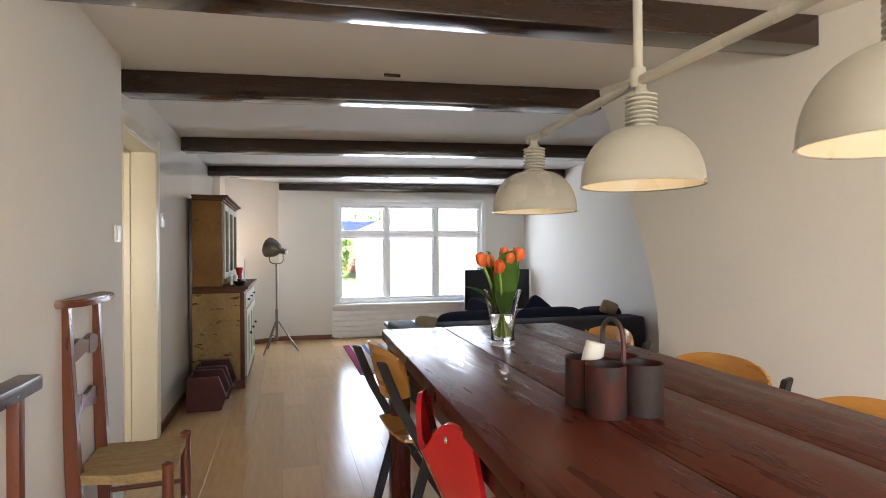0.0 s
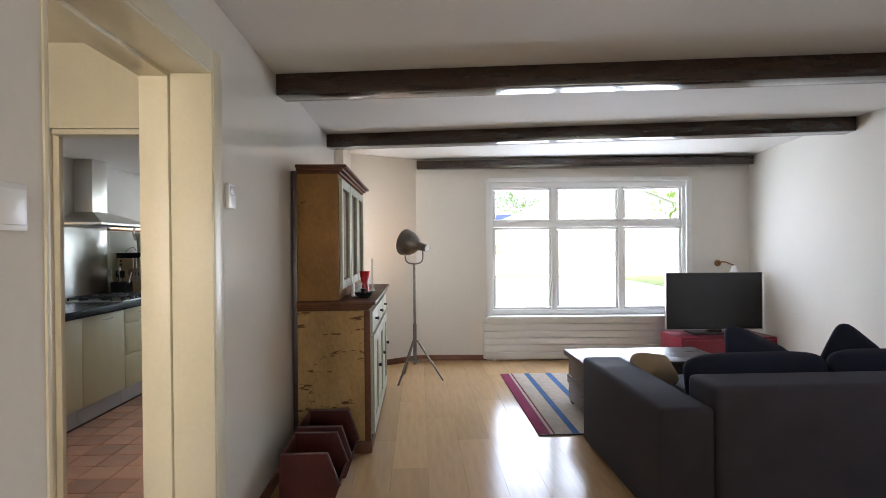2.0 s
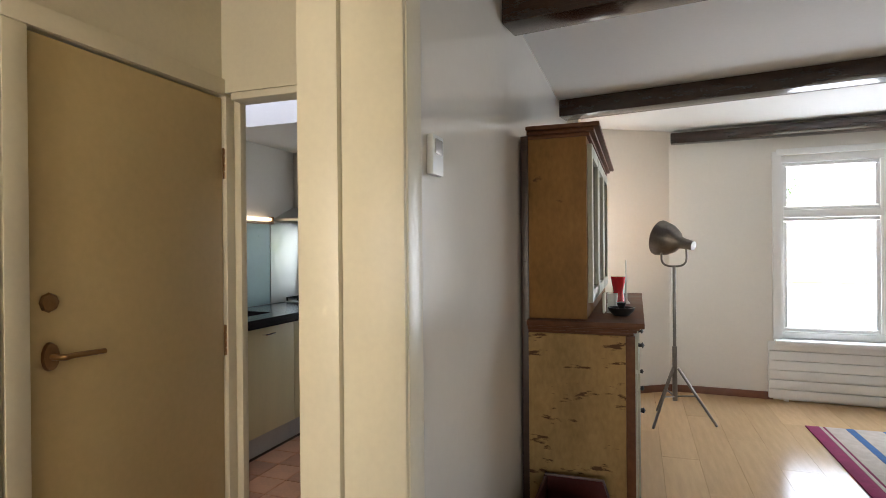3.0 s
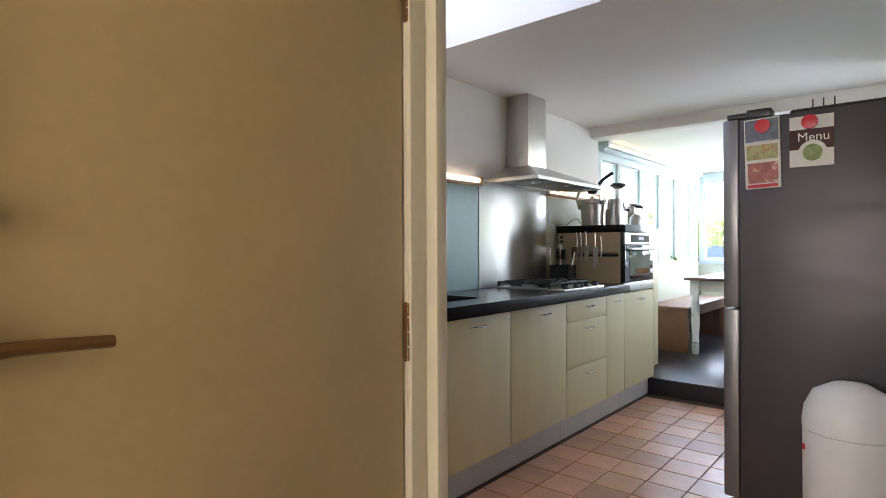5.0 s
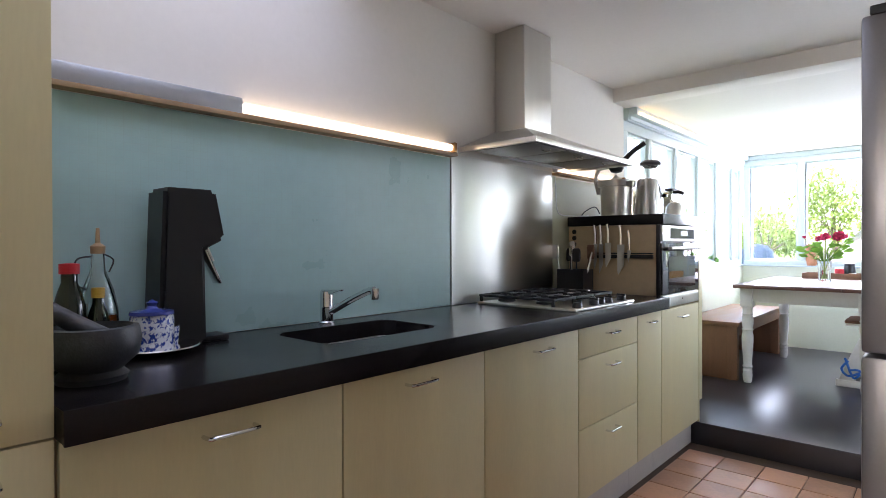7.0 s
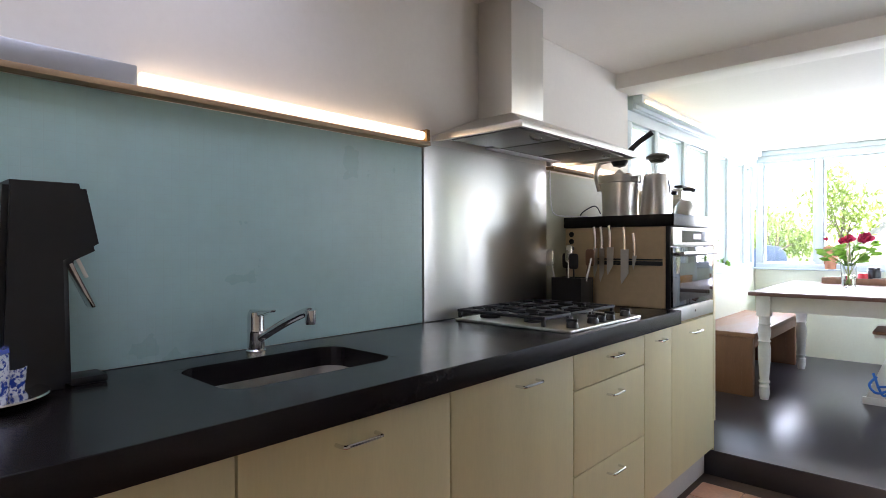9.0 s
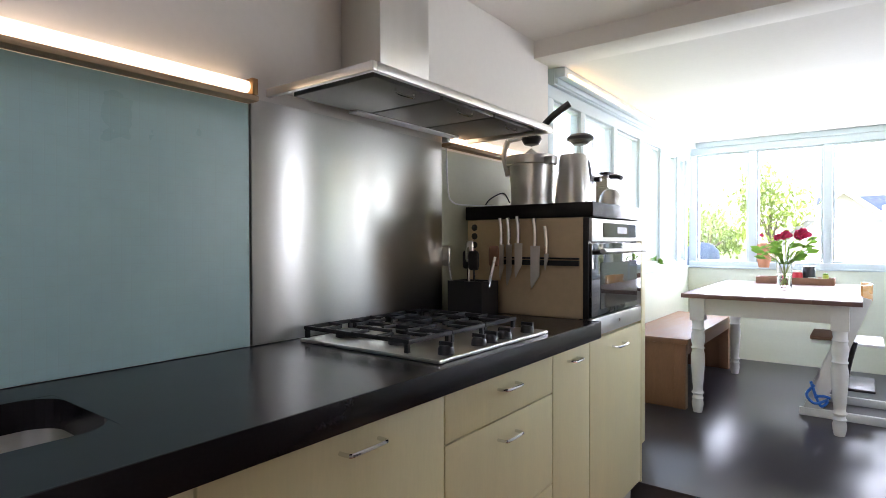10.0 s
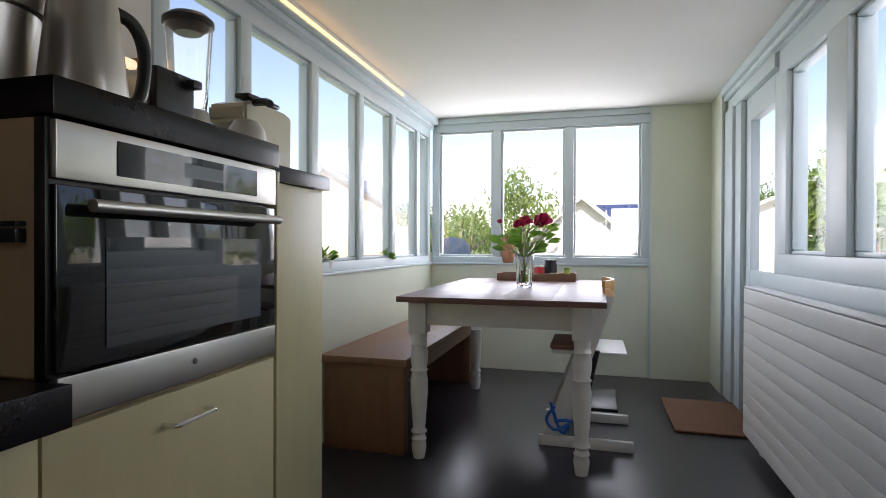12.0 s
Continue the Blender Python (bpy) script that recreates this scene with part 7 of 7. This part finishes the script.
mn = thing("menu_card", "white menu card held by a round red magnet", "leaflet", (-0.27, 6.468, 1.63))
part("sheet", bmbox((-0.349, 6.463, 1.527), (-0.19, 6.469, 1.742), 0.001), M_PAPERW, mn)
part("band", bmbox((-0.349, 6.4615, 1.60), (-0.19, 6.4628, 1.685)), M_LEATHER, mn)
bm = bmesh.new()
lathe(bm, [(0.0, 0), (0.052, 0), (0.05, 0.001), (0.0, 0.001)], (-0.265, 6.4612, 1.585), 28, Matrix.Rotation(radians(90), 4, "X"))
pl8 = part("plate", bm, M_PAPERW, mn)
bm = bmesh.new()
lathe(bm, [(0.0, 0), (0.036, 0), (0.03, 0.0014), (0.0, 0.0016)], (-0.265, 6.4600, 1.585), 20, Matrix.Rotation(radians(90), 4, "X"))
part("food", bm, M_FOODG, pl8)
fc = bpy.data.curves.new("menu_text", "FONT")
fc.body, fc.size, fc.extrude, fc.align_x = "Menu", 0.052, 0.0004, "CENTER"
tx = new("lettering", fc)
bpy.context.view_layer.update()
tm = bpy.data.meshes.new_from_object(tx.evaluated_get(bpy.context.evaluated_depsgraph_get()))
bpy.data.objects.remove(tx)
tm.materials.append(M_PAPERW)
for v in tm.vertices:
    v.co = (v.co.x - 0.262, 6.4608 - v.co.z, v.co.y + 1.635)
lt = new("lettering", tm)
lt.parent = mn
lt.matrix_parent_inverse = mn.matrix_basis.inverted()
for t, x, z in ((lf, -0.452, 1.722), (mn, -0.275, 1.715)):
    bm = bmesh.new()
    lathe(bm, [(0.0, 0), (0.031, 0), (0.030, 0.006), (0.0, 0.008)], (x, 6.458, z), 28, Matrix.Rotation(radians(90), 4, "X"))
    part("magnet", bm, M_MAGRED, t)
bn = thing("pedal_bin", "white domed pedal bin beside the fridge", "bin", (-0.117, 6.2, 0))
bm = bmesh.new()
lathe(bm, [(0.0, 0), (0.135, 0), (0.15, 0.02), (0.152, 0.50), (0.0, 0.502)], (-0.117, 6.2, 0), 40)
part("drum", bm, M_WHITE, bn)
bm = bmesh.new()
lathe(bm, [(0.154, 0.503), (0.154, 0.53), (0.148, 0.58), (0.12, 0.64), (0.06, 0.675), (0.0, 0.682)], (-0.117, 6.2, 0), 40)
part("lid", bm, M_WHITE, bn)
part("badge", bmbox((-0.262, 6.13, 0.42), (-0.249, 6.15, 0.44), 0.001), M_LABELRED, bn)
bm = bmesh.new()
for k in range(3):
    tube(bm, [(-0.28 + k * 0.04, 6.6, 1.79), (-0.28 + k * 0.04, 6.6, 1.84)], 0.003, 6)
tube(bm, [(-0.36, 6.6, 1.80), (0.0, 6.6, 1.80)], 0.004, 6)
box(bm, (-0.36, 6.55, 1.766), (0.02, 6.75, 1.79), 0.004)
solo("wire_rack", bm, M_BLACKSTEEL, "small black wire rack on top of the fridge", "rack")

# ---------------------------------------------------------------- sunroom
dt2 = thing("kitchen_table", "white painted kitchen table with a dark wooden top", "table", (-1.22, 10.1, SZ))
DX0, DX1, DY0, DY1, DZ = -1.682, -0.765, 9.372, 10.86, 0.88
for k in range(4):
    a = DX0 + (DX1 - DX0) * k / 4
    part("board", bmbox((a + 0.0002, DY0, DZ - 0.026), (a + (DX1 - DX0) / 4 - 0.0002, DY1, DZ), 0.001), M_TABLETOP2, dt2)
for a, b in (((DX0 + 0.09, DY0 + 0.085), (DX1 - 0.09, DY0 + 0.105)), ((DX0 + 0.09, DY1 - 0.105), (DX1 - 0.09, DY1 - 0.085)), ((DX0 + 0.085, DY0 + 0.11), (DX0 + 0.105, DY1 - 0.11)), ((DX1 - 0.105, DY0 + 0.11), (DX1 - 0.085, DY1 - 0.11))):
    part("apron", bmbox((*a, DZ - 0.135), (*b, DZ - 0.027), 0.002), M_LEGWHITE, dt2)
legp = [(0.0, 0), (0.026, 0), (0.032, 0.03), (0.035, 0.06), (0.030, 0.08), (0.036, 0.09), (0.030, 0.10), (0.027, 0.11), (0.038, 0.125), (0.028, 0.14), (0.030, 0.16), (0.040, 0.30), (0.041, 0.36), (0.034, 0.40), (0.042, 0.41), (0.034, 0.42), (0.040, 0.45), (0.042, 0.49), (0.034, 0.52), (0.040, 0.53), (0.034, 0.545), (0.037, 0.585), (0.0, 0.586)]
for x in (DX0 + 0.08, DX1 - 0.10):
    for y in (DY0 + 0.10, DY1 - 0.10):
        bm = bmesh.new()
        lathe(bm, legp, (x, y, SZ), 24)
        box(bm, (x - 0.042, y - 0.042, SZ + 0.585), (x + 0.042, y + 0.042, DZ - 0.027), 0.004)
        part("leg", bm, M_LEGWHITE, dt2, smooth=50)
bc = thing("bench", "brown wooden bench with solid ends under the windows", "bench", (-1.85, 10.2, SZ))
part("seat", bmbox((KX + 0.02, 9.44, 0.545), (-1.655, 10.96, 0.58), 0.006), M_BENCH, bc)
part("apron", bmbox((-1.69, 9.50, 0.47), (-1.67, 10.90, 0.544), 0.003), M_BENCH, bc)
for y in (9.47, 10.90):
    part("end_panel", bmbox((KX + 0.03, y, SZ), (-1.70, y + 0.03, 0.544), 0.004), M_BENCH, bc)
    part("end_post", bmbox((-1.745, y - 0.012, SZ), (-1.672, y + 0.05, 0.544), 0.005), M_BENCH, bc)

# child's high chair, white with blue strap
hc = thing("high_chair", "white wooden child's high chair at the table", "high chair", (-0.85, 10.0, SZ))
for y in (9.80, 10.24):
    part("runner", bmbox((-1.08, y - 0.016, SZ), (-0.63, y + 0.016, SZ + 0.05), 0.006), M_LEGWHITE, hc)
    bm = bmesh.new()
    prism(bm, [(-1.06, SZ + 0.05), (-0.96, SZ + 0.05), (-0.72, 0.86), (-0.79, 0.88)], "y", y - 0.014, y + 0.014, 0.003)
    part("side_rail", bm, M_LEGWHITE, hc)
part("seat_board", bmbox((-1.02, 9.82, 0.575), (-0.66, 10.22, 0.592), 0.006), M_LEGWHITE, hc)
part("seat_pad", bmbox((-1.03, 9.84, 0.593), (-0.82, 10.2, 0.615), 0.006), M_BENCH, hc)
part("foot_board", bmbox((-0.98, 9.82, 0.30), (-0.70, 10.22, 0.318), 0.008), M_BLACKPL, hc)
bm = bmesh.new()
sheet(bm, lambda u, v: (-0.715 - 0.05 * (2 * u - 1) ** 2, 9.83 + 0.38 * u, 0.84 + 0.10 * v), 10, 4, 0.012)
part("backrest", bm, M_PLYWOOD, hc)
bm = bmesh.new()
tube(bm, curve_pts([(-0.80, 9.82, 0.60), (-0.84, 9.83, 0.40), (-0.86, 9.83, 0.16)], 5), 0.014, 8)
part("post", bm, M_BLACKPL, hc)
for pts in ([(-1.0, 9.78, 0.32), (-1.04, 9.77, 0.26), (-1.0, 9.77, 0.21), (-0.93, 9.775, 0.24)], [(-1.0, 9.775, 0.25), (-0.95, 9.77, 0.26), (-0.92, 9.775, 0.25)], [(-1.02, 9.778, 0.34), (-0.97, 9.775, 0.20), (-0.93, 9.776, 0.23)]):
    bm = bmesh.new()
    tube(bm, curve_pts(pts, 6), 0.008, 8)
    part("strap", bm, M_BLUEFAB, hc, "blue fabric strap")

# flowers, tray and small things on the table
fv = thing("flower_vase", "cut glass vase with crimson peonies on the table", "flower vase", (-1.195, 10.13, DZ))
bm = bmesh.new()
lathe(bm, [(0.0, 0), (0.040, 0), (0.043, 0.01), (0.046, 0.10), (0.055, 0.19), (0.052, 0.19), (0.042, 0.10), (0.038, 0.02), (0.0, 0.016)], (-1.195, 10.13, DZ + 0.0005), 12, closed=False)
part("vase", bm, M_CLEAR, fv, smooth=0)
bm = bmesh.new()
lathe(bm, [(0.0, 0.018), (0.037, 0.02), (0.040, 0.10), (0.0, 0.10)], (-1.195, 10.13, DZ), 12)
part("water", bm, M_WATER, fv)
rng = random.Random(12)
for k, (dx, dy, h, s) in enumerate(((0.10, 0.02, 0.355, 0.062), (0.01, -0.04, 0.355, 0.046), (-0.04, 0.03, 0.345, 0.036), (-0.14, 0.0, 0.36, 0.022), (0.0, 0.05, 0.39, 0.018), (0.16, -0.02, 0.34, 0.015))):
    top = Vector((-1.195 + dx, 10.13 + dy, DZ + h))
    bm = bmesh.new()
    tube(bm, curve_pts([(-1.195 - dx * 0.1, 10.13, DZ + 0.03), (-1.195 + dx * 0.3, 10.13 + dy * 0.4, DZ + 0.2), top], 5), 0.003, 6)
    stem = part("stem", bm, M_STEM, fv)
    bm = bmesh.new()
    for p in range(16 if s > 0.025 else 6):
        a, tilt = p * 2.4, 0.25 + 1.2 * (p / 16)
        o = Vector((math.cos(a) * math.sin(tilt), math.sin(a) * math.sin(tilt), math.cos(tilt)))
        w = o.orthogonal().normalized()
        d2 = o.cross(w)

        def petal2(u, v):
            x = 2 * u - 1
            return top + o * s * v * (1.0 - 0.15 * x * x) + w * s * 0.55 * x * math.sin(math.pi * min(0.9, 0.15 + 0.7 * v)) + d2 * s * 0.25 * math.sin(3 * v + p)

        sheet(bm, petal2, 3, 4)
    part("bloom", bm, M_PEONY if s > 0.02 else M_LEAF, stem)
for k in range(58):
    a = rng.uniform(0, 6.28)
    r = rng.uniform(0.02, 0.17)
    p = Vector((-1.195 + r * math.cos(a), 10.13 + r * math.sin(a), DZ + 0.17 + rng.uniform(0.02, 0.16)))
    d = Vector((math.cos(a), math.sin(a), rng.uniform(0.1, 0.8))).normalized()
    w = d.orthogonal().normalized()
    L2 = rng.uniform(0.05, 0.09)
    bm = bmesh.new()
    sheet(bm, lambda u, v: p + d * L2 * v + w * 0.019 * (2 * u - 1) * math.sin(math.pi * min(0.97, 0.08 + 0.9 * v)) - Vector((0, 0, 0.02 * v * v)), 2, 5)
    tube(bm, [(-1.195 + 0.02 * math.cos(a), 10.13 + 0.02 * math.sin(a), DZ + 0.17), p], 0.0018, 4)
    part("leaf", bm, M_LEAF, fv)
tr = thing("wooden_tray", "low wooden tray with jars on the table", "tray", (-1.18, 10.78, DZ))
TX0, TX1, TY0, TY1 = -1.44, -0.93, 10.66, 10.84
part("base", bmbox((TX0, TY0, DZ), (TX1, TY1, DZ + 0.008)), M_BENCH, tr)
for a, b in (((TX0, TY0), (TX1, TY0 + 0.010)), ((TX0, TY1 - 0.010), (TX1, TY1)), ((TX0, TY0 + 0.0102), (TX0 + 0.010, TY1 - 0.0102)), ((TX1 - 0.010, TY0 + 0.0102), (TX1, TY1 - 0.0102))):
    part("side", bmbox((*a, DZ + 0.0082), (*b, DZ + 0.05), 0.002), M_BENCH, tr)
for x, r, h, m1, mc, text in ((-1.17, 0.035, 0.10, M_LABELRED, M_PAPERW, "red labelled jam jar with a white lid"), (-1.07, 0.034, 0.05, M_LABELGREEN, M_SHADE, "flat yellow-green tub"), (-0.99, 0.02, 0.085, M_LABELGREEN, M_LEAF, "small green topped bottle"), (-1.10, 0.045, 0.135, M_BLACKPL, M_BLACKPL, "round black pot")):
    t = thing("jar", text + " in the tray", "jar", (x, 10.75, DZ))
    y = 10.75 if x != -1.10 else 10.80
    bm = bmesh.new()
    lathe(bm, [(0.0, 0.009), (r, 0.009), (r, h * 0.8), (r * 0.85, h * 0.88), (0.0, h * 0.88)], (x, y, DZ), 20)
    part("body", bm, m1, t)
    bm = bmesh.new()
    lathe(bm, [(0.0, h * 0.88), (r * 0.9, h * 0.88), (r * 0.9, h), (0.0, h + 0.002)], (x, y, DZ), 20)
    part("lid", bm, mc, t)


def sill_plant(x, y, z, s, pot_m, seed, label):
    rg = random.Random(seed)
    t = thing("pot_plant", label, "plant", (x, y, z))
    bm = bmesh.new()
    lathe(bm, [(0.0, 0), (0.6 * s, 0), (0.8 * s, 1.2 * s), (0.72 * s, 1.2 * s), (0.0, 1.0 * s)], (x, y, z + 0.001), 20)
    part("pot", bm, pot_m, t)
    for k in range(26):
        a = rg.uniform(0, 6.28)
        p = Vector((x + rg.uniform(0, 0.7) * s * math.cos(a), y + rg.uniform(0, 0.7) * s * math.sin(a), z + rg.uniform(1.1, 2.4) * s))
        d = Vector((math.cos(a), math.sin(a), rg.uniform(-0.1, 0.9))).normalized()
        w = d.orthogonal().normalized()
        bm = bmesh.new()
        sheet(bm, lambda u, v: p + d * s * 0.9 * v + w * s * 0.28 * (2 * u - 1) * math.sin(math.pi * min(0.97, 0.08 + 0.9 * v)), 2, 4)
        tube(bm, [(x, y, z + s), p], 0.0015, 4)
        part("leaf", bm, M_LEAF, t)
    return t


sill_plant(KX - 0.04, 9.62, 0.972, 0.05, M_WHITE, 1, "small leafy green plant in a white pot")
sill_plant(KX - 0.04, 10.52, 0.972, 0.04, M_WHITE, 2, "small green succulent in a white pot")
bm = bmesh.new()
lathe(bm, [(0.0, 0), (0.05, 0), (0.055, 0.02), (0.06, 0.20), (0.045, 0.22), (0.0, 0.22)], (-1.48, SY + 0.03, 0.972), 24)
solo("terracotta_jug", bm, M_TERRAPOT, "terracotta pot on the window sill", "pot")
bm = bmesh.new()
lathe(bm, [(0.03, 0), (0.034, 0.06), (0.031, 0.06), (0.027, 0.004), (0.0, 0.003)], (0.085, 8.85, 0.972), 24)
solo("drinking_glass", bm, M_CLEAR, "clear drinking glass on the window sill", "glass")
rd = thing("panel_radiator", "tall white panel radiator with horizontal ribs", "radiator", (0.0, 9.5, SZ))
part("back_plate", bmbox((-0.062, 8.40, 0.178), (-0.02, 10.09, 0.90), 0.003), M_WHITE, rd)
for k in range(10):
    z = 0.176 + k * 0.073
    part("slat", bmbox((-0.090, 8.40, z), (-0.063, 10.095, z + 0.0695), 0.003), M_WHITE, rd)
part("top_grille", bmbox((-0.088, 8.40, 0.9065), (-0.02, 10.095, 0.914), 0.002), M_WHITE, rd)
for y in (8.6, 9.9):
    part("foot", bmbox((-0.055, y, SZ), (-0.03, y + 0.04, 0.1775), 0.003), M_WHITE, rd)
    part("wall_bracket", bmbox((-0.0195, y, 0.60), (0.0385, y + 0.04, 0.70), 0.003), M_WHITE, rd)
bm = bmesh.new()
box(bm, (-0.40, 10.16, SZ), (0.02, 10.82, SZ + 0.016), 0.006)
solo("doormat", bm, M_MAT, "brown coir doormat before the garden door", "doormat")
for x, y0, y1 in ((KX + 0.076, 8.5, 10.5), (-0.019, 8.5, 9.35)):
    lt2 = thing("led_strip", "warm glowing strip light along the cornice", "lamp", (x, (y0 + y1) / 2, SC - 0.05), "strip lights")
    part("strip", bmbox((x - 0.005, y0, SC - 0.048), (x + 0.003, y1, SC - 0.036)), M_LED, lt2)

# ---------------------------------------------------------------- floor pieces
rng = random.Random(21)
me = mesh_of("floor_plank", bmbox((0, 0, -0.012), (0.192, 1.28, 0), 0.0004, 1), M_LAMINATE, 0)
x = 0.388
col = 0
while x < 4.2:
    y = -1.8 - (0.43 * col % 1.28)
    while y < 7.36:
        y0, y1 = max(y, -1.79), min(y + 1.28, 7.38)
        if y1 - y0 > 0.03:
            ob = new("plank", me)
            ob.parent = floor_living
            ob.location = (x, y0, LZ - 0.0005 * rng.random())
            ob.scale = (1, (y1 - y0) / 1.28, 1)
        y += 1.2806
    x += 0.1926
    col += 1
me = mesh_of("floor_tile", bmbox((-0.0965, -0.0965, -0.012), (0.0965, 0.0965, 0), 0.004, 2), M_TERRA, 0)
for i in range(-12, 8):
    for j in range(-19, 3):
        x, y = -1.371 + 0.098 + 0.1975 * i, 7.854 + 0.098 + 0.1985 * j
        if not (-1.62 < x < 0.10 and 3.5 < y < 8.15):
            continue
        if y < 4.5 and x < -0.75:
            continue
        ob = new("tile", me)
        ob.parent = floor_kitchen
        ob.location = (x, y, 0.001 * rng.random())

# ---------------------------------------------------------------- set the living room and hall at their angle
LIVING_SETTING = "wall_living_side wall_living_rear_side wall_living_corner wall_living_front wall_living_right wall_living_dining_side wall_living_back ceiling floor_living baseboard trim_living_doorway doorway_step wall_hall wall_hall_end trim_kitchen_doorway wall_hall_back ceiling_hall window_1 trim_living_window ceiling_beam ceiling_hook roof_living".split()
for ob in list(bpy.data.objects):
    if ob.parent is None and (ob in LIVING_THINGS or ob.name.split(".")[0] in LIVING_SETTING):
        ob.matrix_basis = HOUSE @ ob.matrix_basis
